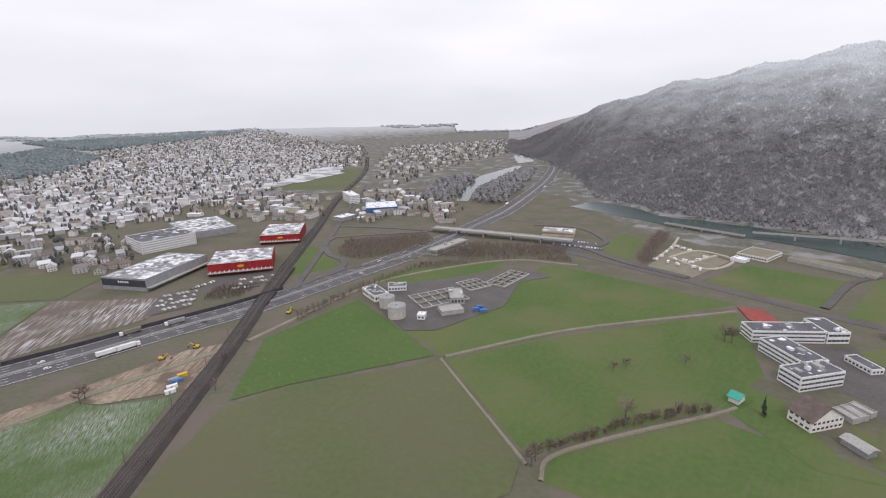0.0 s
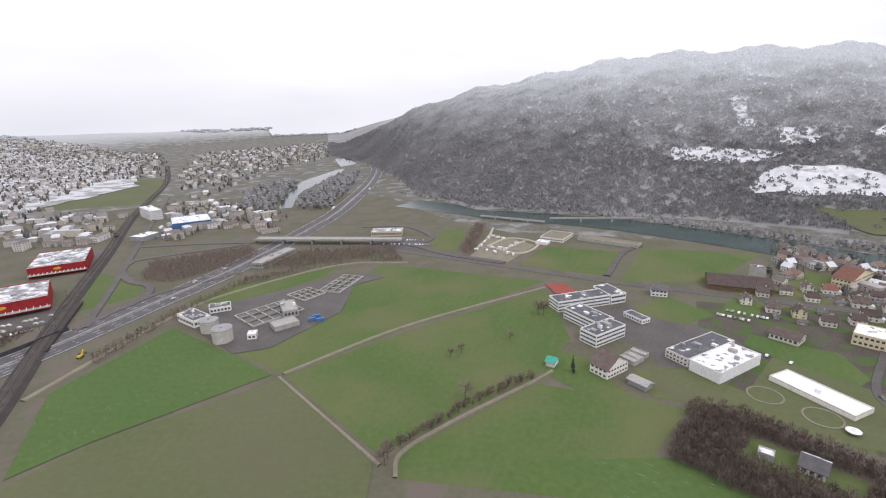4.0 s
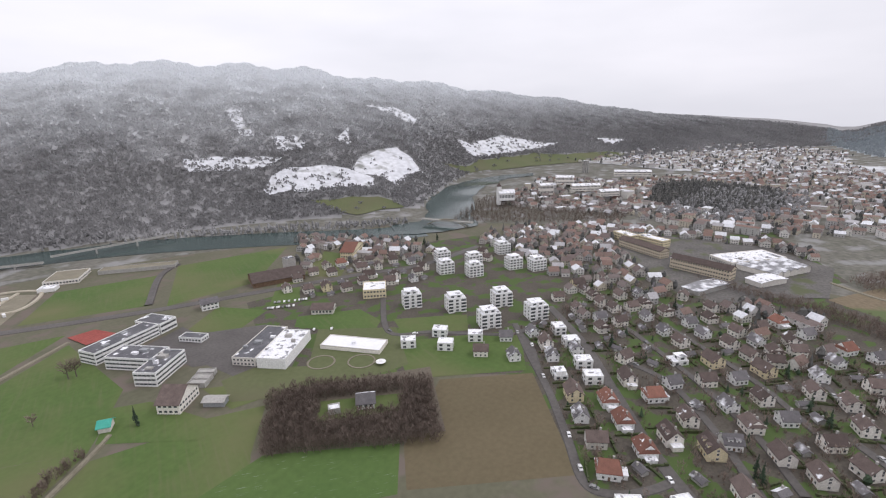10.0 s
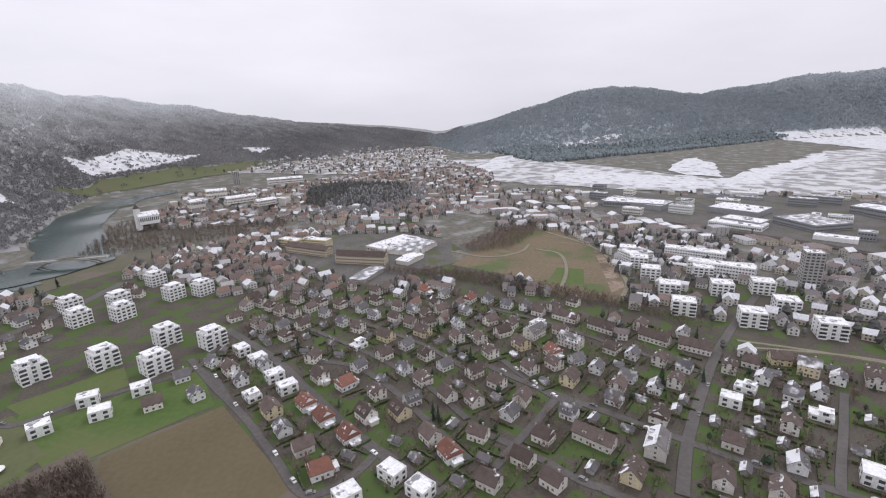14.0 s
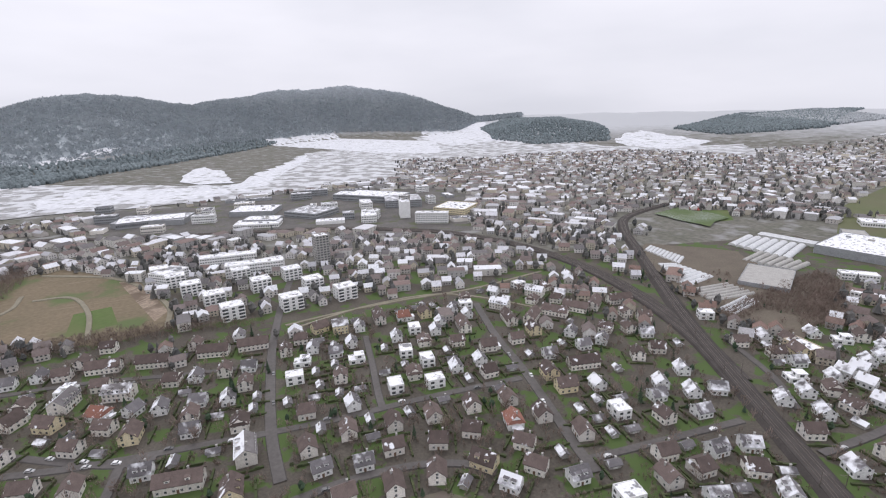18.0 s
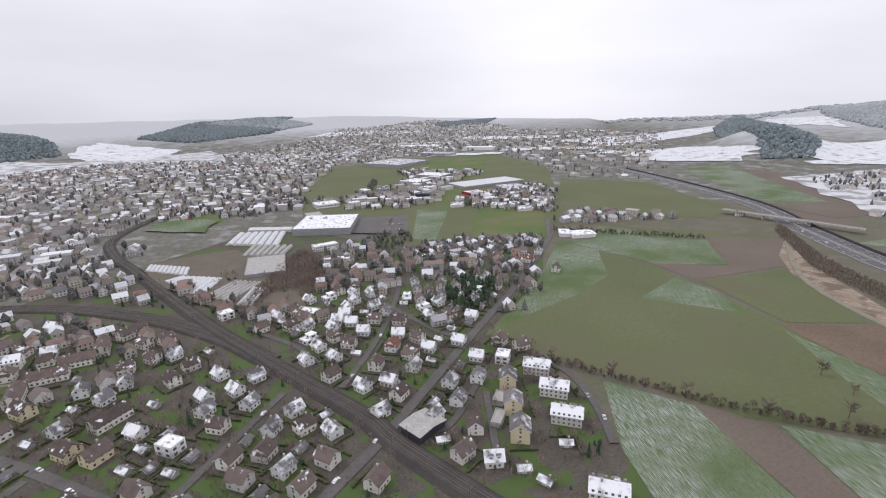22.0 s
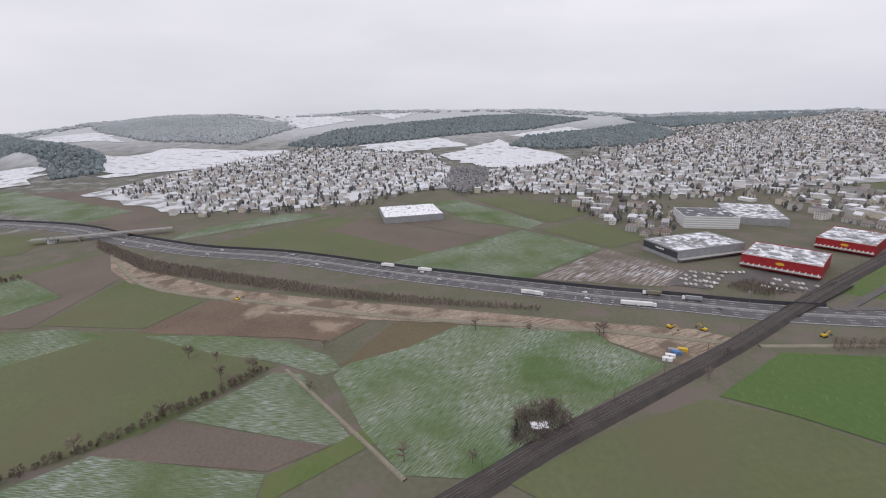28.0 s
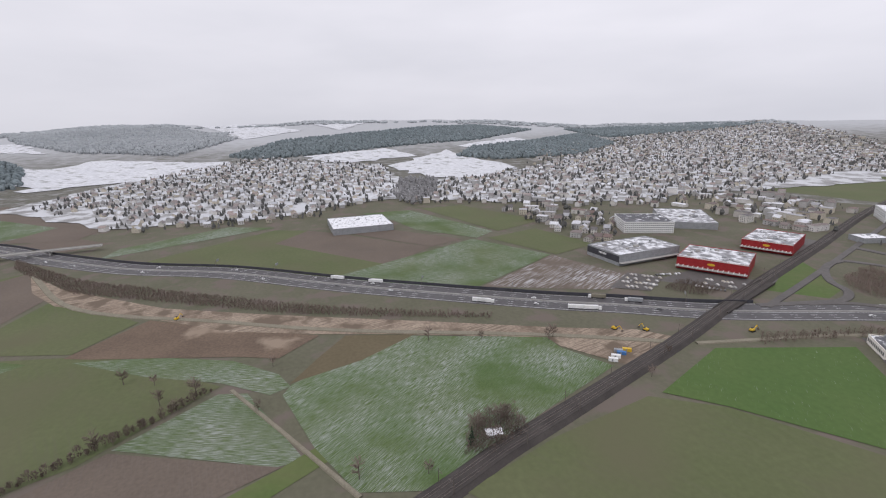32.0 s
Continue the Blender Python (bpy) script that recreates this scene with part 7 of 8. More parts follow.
# retail park
for p0, p1, p2, h, lab in (((-412.1, 352.2), (-360.6, 392.1), (-385.1, 441.6), 13, "large red retail store with white trim and roof machines"), ((-452.9, 475.1), (-408.8, 501.6), (-439.6, 563.4), 12, "second red retail block behind the first")):
    r = block("retail_store", lab, "store", p0, p1, p2, h, "red", "slushroof", 0, 14, group="red retail stores", canopy=6)
    L = (Vector(p1) - Vector(p0)).length / 2
    W = frame_of(p0, p1, p2)[4] / 2
    local(r, "cornice", "whitewall", lambda s: s.box(-L - 0.15, -W - 0.15, h - 0.2, L + 0.15, -W - 0.01, h + 0.5))
    local(r, "sign", "yellow", lambda s: s.add([(math.cos(6.2832 * i / 20) * 3.6, -u, math.sin(6.2832 * i / 20) * 1.3) for u in (0.0, 0.35) for i in range(20)], [tuple(range(20, 40))] + [(i, (i + 1) % 20, 20 + (i + 1) % 20, 20 + i) for i in range(20)]), "yellow oval sign").matrix_basis = pose(0, -W - 0.05, h * 0.66, 0, 0, 0)
    for k in range(14):
        u = -L + 2 * L * (k + 0.5) / 14
        local(r, "awning_fin", "whitewall", lambda s: s.box(u - 0.2, -W - 6, 3.9, u + 0.2, -W, 5.2))
grey = block("furniture_store", "grey store with a dark glazed front and snowy roof", "store", (-433.9, 297.8), (-447.2, 384.2), (-499.7, 380.4), 12, "greyclad", "slushroof", 0, 10, canopy=5)
gx, gy, gr, gL, gW = frame_of((-433.9, 297.8), (-447.2, 384.2), (-499.7, 380.4))
local(grey, "dark_front", "darkclad", lambda s: s.box(-gL / 2 - 0.12, -gW / 2, 4, -gL / 2, gW / 2, 11))
for k in range(6):
    local(grey, "sign_bar", "whitewall", lambda s: s.box(-gL / 2 - 0.2, -6 + k * 2.2, 7.6, -gL / 2 - 0.1, -4.6 + k * 2.2, 9.6))
block("office_block", "white five-storey office block with window bands", "office", (-563.8, 390.9), (-542, 453.1), (-589.3, 494.8), 15, "whitewall", "wetroof", 5, 4)
block("warehouse", "wide warehouse with a snow-streaked roof", "warehouse", (-572.9, 460), (-538.5, 521.8), (-619, 590), 9, "greyclad", "slushroof", 0, 10)
block("warehouse", "grey warehouse with a pure white snowy roof", "warehouse", (-679.3, -0), (-687.5, 87.5), (-769.1, 81.1), 9, "greyclad", "snowroof", 0, 2)
block("hall", "white-roofed hall beside the railway", "hall", (-424.5, 626.9), (-416.8, 658.5), (-434.2, 683.9), 6, "greyclad", "snowroof", 0, 1)
block("apartment_block", "blue-fronted apartment block with snowy roof", "apartment building", (-415.2, 685.1), (-369.4, 713.1), (-397.9, 765.4), 11, "blue", "snowroof", 4, 2)
block("apartment_block", "white apartment tower beside the track", "apartment building", (-498.3, 766.9), (-485.4, 780.5), (-517.9, 834.3), 16, "whitewall", "snowroof", 5, 1)
block("depot", "pale depot row beside the motorway", "depot", (-208.9, 495), (-190.3, 556), (-199.5, 572.6), 6, "concrete", "concrete", 1, 2)
block("rest_area", "motorway rest stop with terracotta front", "building", (-109.8, 616.7), (-67.4, 616.6), (-77.1, 666.2), 6, "ochre", "slushroof", 1, 4, max_w=22)

# market gardens, trade halls and works
tagged(drape("market_garden", [(-33.9, -535.9), (-90.9, -546.5), (-80.7, -476.7), (-41.3, -387.2), (-2.1, -403.2), (42.2, -447.4), (88.5, -545), (97, -599.7), (5.2, -612.1)], M["scrub"], step=10), "bare brown earth of the market garden", "earth", kind="structure")
for n0, n1, f0, f1, n, skin in (
    ((92.1, -566.8), (54.2, -532.2), (90.1, -589.4), (52.6, -559.5), 10, "tunnel"),
    ((69.9, -519.3), (40.1, -461), (54.6, -528.5), (21.5, -504.8), 8, "tunnel"),
    ((33.9, -453.7), (15.3, -435), (6.1, -488.3), (-14.4, -473), 6, "concrete"),
    ((7.7, -419.3), (-1.7, -412.3), (-8.7, -459.4), (-17.3, -452), 4, "tunnel"),
    ((9.9, -642.2), (-41.1, -607.9), (-7.5, -697.8), (-59.8, -677.1), 7, "tunnel"),
    ((-5.2, -578.7), (-44.1, -562.4), (-19.2, -620.2), (-60, -597.3), 7, "concrete")):
    for i in range(n):
        a, b = Vector(n0).lerp(Vector(n1), i / (n - 1)), Vector(f0).lerp(Vector(f1), i / (n - 1))
        hl, m = (b - a).length / 2, (a + b) / 2
        gap_ = (Vector(n1) - Vector(n0)).length / (n - 1) * 0.42
        u = root("polytunnel", "long white plastic greenhouse tunnel", "greenhouse", "greenhouse tunnels", m.x, m.y, 0.4, math.degrees(math.atan2((b - a).y, (b - a).x)))
        taken.append((m.x, m.y, 8))
        s = Solid()
        for k in range(8):
            t0, t1 = math.pi * k / 8, math.pi * (k + 1) / 8
            s.add([(-hl, math.cos(t0) * gap_, math.sin(t0) * 3.0), (hl, math.cos(t0) * gap_, math.sin(t0) * 3.0), (hl, math.cos(t1) * gap_, math.sin(t1) * 3.0), (-hl, math.cos(t1) * gap_, math.sin(t1) * 3.0)], [(0, 1, 2, 3)])
        s.make("cover", M[skin], u)
        for e in (-hl, hl):
            Solid().add([(e, math.cos(math.pi * k / 8) * gap_, math.sin(math.pi * k / 8) * 3.0) for k in range(9)], [tuple(range(9))]).make("end", M["frame"], u)
block("glasshouse", "long white glasshouse beyond the tunnels", "greenhouse", (-16.1, -703.1), (-70.4, -677.7), (-73.9, -693.4), 3.5, "frame", "tunnel", 0, gable=1.5)
block("large_house", "orange rendered house with a flat snowy roof", "house", (-31.6, -372.6), (-45.7, -360.3), (-50.6, -375.4), 5.5, "ochre", "snowroof", 2, max_w=12)
block("large_house", "long low house with a white flat roof", "house", (-83, -555.8), (-111.9, -560.2), (-112.1, -576.2), 6, "whitewall", "snowroof", 2, max_w=12)
block("large_house", "long flat-roofed house with snow on top", "house", (-82.2, -501.7), (-107.8, -492.2), (-109.9, -508.3), 6, "whitewall", "snowroof", 2, max_w=12)
tagged(drape("sports_field", [(119.3, -785.3), (44.8, -732.7), (20.7, -808.2), (99.7, -855.2)], M["frost2"], step=12), "mown green sports field", "sports field", kind="structure")
tagged(drape("sports_court", [(84.3, -854.2), (65.8, -842), (62.8, -872.9), (82, -885.8)], M["court"], step=12), "red outdoor sports court beside the field", "sports court", kind="structure")
lot = [(-139.9, -620), (-189.9, -597.6), (-219.5, -697), (-166.9, -716.1)]
tagged(drape("car_park", lot, M["street"], step=12), "asphalt car park of the supermarket", "car park", kind="structure")
cars_, rk = Solid(), random.Random(61)
for i in range(7):
    for j in range(24):
        if rk.random() < 0.62:
            p = Vector(lot[0]).lerp(Vector(lot[3]), (i + 0.5) / 7).lerp(Vector(lot[1]).lerp(Vector(lot[2]), (i + 0.5) / 7), (j + 0.5) / 24)
            zc = 0.5
            cars_.box(p.x - 2.1, p.y - 0.9, zc, p.x + 2.1, p.y + 0.9, zc + 0.8)
            cars_.add([(p.x + a, p.y + b, zc + h_) for h_, k_ in ((0.8, 1.0), (1.4, 0.72)) for a, b in ((-1.5 * k_, -0.85), (1.1 * k_, -0.85), (1.1 * k_, 0.85), (-1.5 * k_, 0.85))], [(4, 5, 6, 7), (0, 1, 5, 4), (1, 2, 6, 5), (2, 3, 7, 6), (3, 0, 4, 7)])
tagged(cars_.make("parked_cars", M["townwall"]), "rows of parked cars of many colours", "car", kind="stuff")
for lot, na, nb in (([(-377.6, 251.4), (-358.5, 282.2), (-389.1, 319.3), (-411.7, 293.7)], 4, 9), ([(-360.8, 332.9), (-331.2, 362.8), (-342.7, 385.8), (-373.1, 357.7)], 2, 12)):
    tagged(drape("car_park", lot, M["street"], 0.47), "small asphalt car park beside the stores", "car park", kind="structure")
    cars_ = Solid()
    for i in range(na):
        for j in range(nb):
            if rk.random() < 0.6:
                p = Vector(lot[0]).lerp(Vector(lot[3]), (i + 0.5) / na).lerp(Vector(lot[1]).lerp(Vector(lot[2]), (i + 0.5) / na), (j + 0.5) / nb)
                cars_.box(p.x - 2.1, p.y - 0.9, 0.6, p.x + 2.1, p.y + 0.9, 1.4)
                cars_.add([(p.x + a, p.y + b, 0.6 + h_) for h_, k_ in ((0.8, 1.0), (1.4, 0.72)) for a, b in ((-1.5 * k_, -0.85), (1.1 * k_, -0.85), (1.1 * k_, 0.85), (-1.5 * k_, 0.85))], [(4, 5, 6, 7), (0, 1, 5, 4), (1, 2, 6, 5), (2, 3, 7, 6), (3, 0, 4, 7)])
    tagged(cars_.make("parked_cars", M["townwall"]), "rows of parked cars beside the stores", "car", kind="stuff")
block("glasshouse", "broad grey glasshouse with ridged roof", "greenhouse", (-1.4, -491.7), (-40.9, -487.4), (-58.5, -549.6), 5, "greyclad", "concrete", 0)
block("supermarket", "large hall with a bright white roof", "hall", (-68.3, -651), (-141.4, -621.2), (-157.9, -711.2), 9, "greyclad", "snowroof", 0, 2)
block("trade_hall", "very wide hall with a ribbed snowy roof", "hall", (-294.9, -1369.4), (-370.9, -1251.3), (-594.5, -1532.1), 9, "greyclad", "slushroof", 0, 6, max_w=150)
block("trade_hall", "low hall wing with a snowy roof", "hall", (-610.8, -1615.2), (-683.2, -1512.4), (-754.4, -1646.2), 9, "greyclad", "slushroof", 0, 2, max_w=60)
block("trade_hall", "long white hall across the far field", "hall", (-660.6, -1982.3), (-807.3, -1867.2), (-895, -2039.5), 8, "whitewall", "snowroof", 0, 1, max_w=60)
block("trade_hall", "tall white hall with a snowy roof", "hall", (-836, -1692.6), (-920.2, -1611.1), (-1023.7, -1775.1), 11, "whitewall", "snowroof", 0, 1, max_w=60)
block("works_hall", "works hall under unbroken snow", "hall", (-348, -1011.5), (-373.8, -964.6), (-410.9, -1020.2), 7, "greyclad", "snowroof", 0, 2, max_w=55)
block("works_hall", "works hall with wide snowy roof bays", "hall", (-401.2, -1076.6), (-443.8, -1017.3), (-503.1, -1097.5), 8, "greyclad", "snowroof", 0, 3, max_w=55)
block("works_hall", "dark flat-roofed works hall with snow traces", "hall", (-253.5, -879.9), (-277.5, -871.2), (-365.2, -999.1), 7, "greyclad", "wetroof", 0, 2, max_w=55)
block("office_block", "dark glazed office block on the estate", "building", (-308.7, -812.1), (-332.8, -800.3), (-350.4, -831.6), 10, "darkclad", "wetroof", 3, 2, max_w=18)
block("glasshouse", "very broad pale glasshouse roof", "greenhouse", (-443, -854.1), (-604.1, -873.5), (-663.5, -984.8), 5, "greyclad", "tunnel", 0, 0, max_w=70)
block("glasshouse", "sawtooth glasshouse with snow on its bays", "greenhouse", (-503.1, -813.1), (-556.5, -811), (-582.4, -854.3), 5, "greyclad", "slushroof", 0, 0, max_w=70)
block("trade_hall", "low shop with a red front", "hall", (-416.7, -788.6), (-453.3, -792.9), (-477.9, -833.8), 5, "red", "slushroof", 0, 1, max_w=60)
block("apartment_block", "white house block with snowy flat roof", "building", (-406.6, -704.5), (-429.5, -702.9), (-455.9, -744.8), 8, "whitewall", "snowroof", 2, 1, max_w=14)
block("works_hall", "long low building with a white roof", "hall", (-132.3, -824.8), (-172.6, -826.9), (-178.8, -858), 6, "whitewall", "snowroof", 1, 1, max_w=55)
block("works_hall", "grey shed behind the supermarket", "hall", (-104.9, -708.5), (-129.1, -709.4), (-149, -774.5), 6, "greyclad", "concrete", 0, 1, max_w=55)
block("farmhouse", "large farmhouse with a snowy gable roof", "house", (-409.5, -611.6), (-431.4, -604), (-465.2, -645.6), 5, "plaster", "greytile", 0, gable=3.5, max_w=13)
block("farmhouse", "farmhouse with a snowy gable roof", "house", (-369.3, -753.6), (-382.7, -750.8), (-400.1, -782.3), 5, "plaster", "greytile", 0, gable=3.5, max_w=13)
block("farmhouse", "farm shed with a snowy gable roof", "house", (-334.3, -704.1), (-354.6, -698.4), (-372.6, -726), 5, "plaster", "greytile", 0, gable=3.5, max_w=13)
block("farmhouse", "farm barn with a snow-dusted roof", "house", (-467.7, -652.3), (-489.7, -647.3), (-521.5, -676.9), 5, "plaster", "greytile", 0, gable=3.5, max_w=13)
block("farmhouse", "house with a brown roof by the field", "house", (-386.1, -669.5), (-405.7, -654.4), (-428.4, -686.6), 5, "plaster", "greytile", 0, gable=3.5, max_w=13)
block("farmhouse", "house with a snow-dusted roof by the field", "house", (-414.6, -661.6), (-426.4, -649.4), (-449, -677.8), 5, "plaster", "greytile", 0, gable=3.5, max_w=13)
block("barn", "row of pale farm sheds by the field", "barn", (-384.9, -458.3), (-413.2, -450.1), (-429.6, -468.7), 4.5, "whitewall", "snowroof", 0, gable=1.5)
block("barn", "pale farm shed by the lane", "barn", (-375.2, -472.7), (-385.9, -465.9), (-401.8, -484.9), 4.5, "whitewall", "snowroof", 0, gable=1.5)
block("depot", "dark shed with a ribbed snowy metal roof by the track", "depot", (-69, -187.6), (-63.5, -200.9), (-79.9, -208.5), 4.5, "darkclad", "concrete", 0, gable=1.2)
block("garage_row", "row of small flat garages", "garage", (-117.5, -200.6), (-121.9, -196.4), (-126.2, -206.9), 2.8, "concrete", "concrete", 0)
block("garage_row", "row of flat garages beside the yellow houses", "garage", (-106.9, -184.1), (-111, -180.2), (-117.2, -191.9), 2.8, "concrete", "concrete", 0)
for q, h_, fl, lab in ((((778.4, -303.9), (728.8, -385.3), (823.7, -416.8)), 9, 1, "long railway works hall with snowy roof"), (((649.7, -430.4), (605.5, -459.4), (634.2, -478.9)), 8, 1, "works hall with a white snowy roof"), (((680.4, -641.8), (601.1, -676.2), (653.7, -744.9)), 10, 2, "works block with wide snowy roof"), (((404, -536.4), (359.8, -559.2), (398.4, -627.7)), 16, 5, "white office block with window bands"), (((503.6, -532.9), (480.8, -544.1), (520.8, -590.6)), 13, 4, "white square office block"), (((478.9, -256.8), (443.1, -303.5), (496.9, -327.3)), 12, 4, "courtyard apartment block with snowy roof"), (((430.3, -256.3), (395.1, -302.3), (428.7, -334)), 13, 4, "long white apartment block with snowy roof")):
    block("works_hall" if fl < 3 else "apartment_block", lab, "hall" if fl < 3 else "apartment building", *q, h_, "whitewall" if fl > 2 else "greyclad", "snowroof", fl, 4, max_w=45 if fl < 3 else 15)
for q, h_, wl_, rf_, fl, lab in (
    (((802.4, -302.3), (726.5, -374.8), (800.6, -445.3)), 8, "greyclad", "slushroof", 0, "broad works hall with snow-streaked roof bays"),
    (((717.9, -446.3), (659.7, -488.3), (723.3, -556.7)), 8, "greyclad", "snowroof", 0, "works hall under unbroken snow"),
    (((641.7, -503.4), (576.5, -512.5), (628.5, -565.6)), 9, "greyclad", "slushroof", 2, "grey glazed works building"),
    (((656.9, -611.7), (540.1, -629.4), (642.8, -774.4)), 12, "greyclad", "snowroof", 2, "large depot with a white snowy roof"),
    (((514.9, -613.9), (467.2, -657.3), (534.7, -758.1)), 13, "greyclad", "slushroof", 4, "grey multi-storey works office"),
    (((460.6, -582.9), (448.9, -593.6), (468.3, -620.4)), 26, "whitewall", "snowroof", 0, "narrow white works tower"),
    (((433.7, -629.4), (379.4, -637), (422, -712.2)), 10, "cream", "snowroof", 3, "cream office building with snowy roof"),
    (((637.8, -406.1), (588.1, -448.9), (617.4, -471.7)), 6, "whitewall", "snowroof", 1, "low white hall beside the tracks"),
    (((493.2, -527.5), (475.6, -543.3), (508.8, -583.7)), 11, "whitewall", "snowroof", 3, "small white station building"),
    (((497.7, -217.2), (475.2, -222.7), (504.9, -244.8)), 11, "whitewall", "slushroof", 4, "white apartment block beside the earth mound")):
    block("works_hall", lab, "hall" if fl < 3 else "building", *q, h_, wl_, rf_, fl, 3, max_w=60)
rh = random.Random(91)
made = 0
while made < 26:
    x, y = rh.uniform(320, 990), rh.uniform(-860, -280)
    L_, W_, t_ = rh.uniform(18, 46), rh.uniform(11, 22), radians(rh.choice((-42, 48)) + rh.uniform(-5, 5))
    if inside(x, y, HALLS) and free(x, y, L_ * 0.5) and dist_to_streets(x, y)[0] > L_ * 0.5:
        u, v = Vector((math.cos(t_), math.sin(t_))), Vector((-math.sin(t_), math.cos(t_)))
        p = Vector((x, y)) - u * L_ / 2 - v * W_ / 2
        fl = rh.choice((0, 0, 2, 3))
        block("works_hall", "flat-roofed works building with patchy snow beside the sidings", "hall", p, p + u * L_, p + u * L_ + v * W_, 5 + fl * 2.5, rh.choice(("greyclad", "plaster", "whitewall")), rh.choice(("snowroof", "slushroof", "wetroof")), fl, 2)
        made += 1
# old factory and old town landmarks
block("factory", "long ochre mill with a brown saddle roof", "factory", (510.4, 101), (494.4, 44.7), (528.4, 44), 11, "ochre", "tile", 3, gable=3.5, max_w=13)
block("factory", "ochre mill wing with a brown saddle roof", "factory", (570, 170.6), (539.5, 116.1), (567.8, 117.7), 9, "ochre", "tile", 3, gable=3.5, max_w=13)
block("factory_hall", "factory hall with a white snowy roof", "factory", (565.5, 68.7), (545.8, 45.4), (620, 28), 7, "plaster", "snowroof", 1, 3)
for k in range(5):
    p, q, e = [Vector(a).lerp(Vector(b), k / 5) for a, b in (((550.6, 42), (612.3, 14.4)), ((534.9, 5.7), (580, -18.1)), ((534.9, 5.7), (580, -18.1)))]
    e2 = Vector((534.9, 5.7)).lerp(Vector((580, -18.1)), (k + 0.92) / 5)
    block("factory_hall", "shed-roofed factory bay under streaky snow", "factory", p, q, e2, 6, "plaster", "slushroof", 0, group="shed-roofed factory bays", gable=2.0)
block("factory_hall", "low hall with a sloping white roof", "factory", (508.8, 29.4), (500, 16.2), (534.7, 8.8), 5, "plaster", "snowroof", 0, gable=1.5)
block("workshop", "grey workshop with glazed roof strips", "workshop", (454, 73), (447, 58.6), (490.6, 46.7), 4, "concrete", "slushroof", 0, 2, gable=1.2)
block("apartment_row", "beige flat-roofed housing row with snow", "apartment building", (597, 157.8), (582.7, 123.4), (612.4, 126.5), 9, "cream", "snowroof", 3, 3, max_w=14)
block("apartment_row", "beige stepped housing row with balconies", "apartment building", (595.6, 189.6), (580.7, 163.7), (622.1, 170.1), 10, "cream", "snowroof", 3, 2, max_w=14)
block("large_house", "large cream house with a tall orange roof", "house", (340.4, 406.6), (348.2, 393.9), (383.9, 422.7), 11, "cream", "redtile", 3, gable=6)
block("barn", "wide farm barn with a dark brown roof", "barn", (233.2, 410.1), (279.4, 391), (293.8, 417.9), 5, "wood", "tile", 0, gable=6)
block("silo_house", "grey silo building above the barn", "silo", (281.6, 424.3), (291.8, 421.9), (298, 431.5), 14, "concrete", "wetroof", 0)
block("villa", "white villa with rows of windows by the road", "house", (175.7, 395.7), (188.4, 391.4), (193.7, 402), 6, "whitewall", "greytile", 2, gable=3)
block("large_house", "beige house with balconies and a flat roof", "house", (274.5, 301.1), (289, 286.3), (306.1, 300.4), 8, "cream", "snowroof", 2)
block("row_house", "pale row of low houses", "house", (225.2, 311.8), (236.1, 297.7), (246.6, 307.5), 4.5, "plaster", "tile", 1, gable=3)
knoll_z = 20.0
ch = block("church", "white church with tall windows and snowy roof", "church", (693, 401.3), (712, 382.1), (755.1, 403.8), 13, "whitewall", "snowroof", 1, z=13, gable=5, max_w=15)
cx, cy, cr, cL, cW = frame_of((693, 401.3), (712, 382.1), (755.1, 403.8))
local(ch, "tower", "whitewall", lambda s: s.box(-cL / 2 - 3, -3.5, -8, -cL / 2 + 4, 3.5, 24))
local(ch, "spire", "tile", lambda s: s.add([(-cL / 2 - 3.3, -3.8, 24), (-cL / 2 + 4.3, -3.8, 24), (-cL / 2 + 4.3, 3.8, 24), (-cL / 2 - 3.3, 3.8, 24), (-cL / 2 + 0.5, 0, 31)], [(0, 1, 4), (1, 2, 4), (2, 3, 4), (3, 0, 4)]))
for q, h_, z_, lab in ((((778.1, 361.2), (795.7, 344.2), (862, 371.9)), 18, 12, "square white castle keep"), (((822.4, 318.7), (857.6, 279.5), (936.1, 304.4)), 10, 16, "long pale castle wing with snowy roof"), (((826.2, 271.5), (852.8, 246.8), (904.6, 262.9)), 9, 12, "pale lower castle building"), (((858.1, 375.5), (874.8, 345.3), (946.9, 372.6)), 14, 20, "castle building with snow on the roof"), (((1031.3, 316), (1065.2, 248.2), (1152.4, 270)), 10, 20, "castle bastion range with snowy roofs")):
    block("castle", lab, "castle", *q, h_, "plaster", "snowroof", 2, z=z_, group="castle buildings", gable=3.0, max_w=14)

# river bridges and motorway viaducts


def bridge(name, label, a, b, width, z, arches=0, mat="concrete"):
    a, b = Vector(a), Vector(b)
    d = b - a
    r = root(name, label, "bridge", "", (a.x + b.x) / 2, (a.y + b.y) / 2, 0, math.degrees(math.atan2(d.y, d.x)))
    l = d.length / 2
    Solid().box(-l, -width / 2, z - 0.9, l, width / 2, z).make("deck", M[mat], r)
    for sg in (-1, 1):
        Solid().box(-l, sg * (width / 2 - 0.15) - 0.15, z, l, sg * (width / 2 - 0.15) + 0.15, z + 1.0).make("parapet", M[mat], r)
    for i in range(1, arches + 1):
        x = -l + 2 * l * i / (arches + 1)
        Solid().box(x - 0.8, -width * 0.4, -1, x + 0.8, width * 0.4, z - 0.9).make("pier", M[mat], r)
    return r


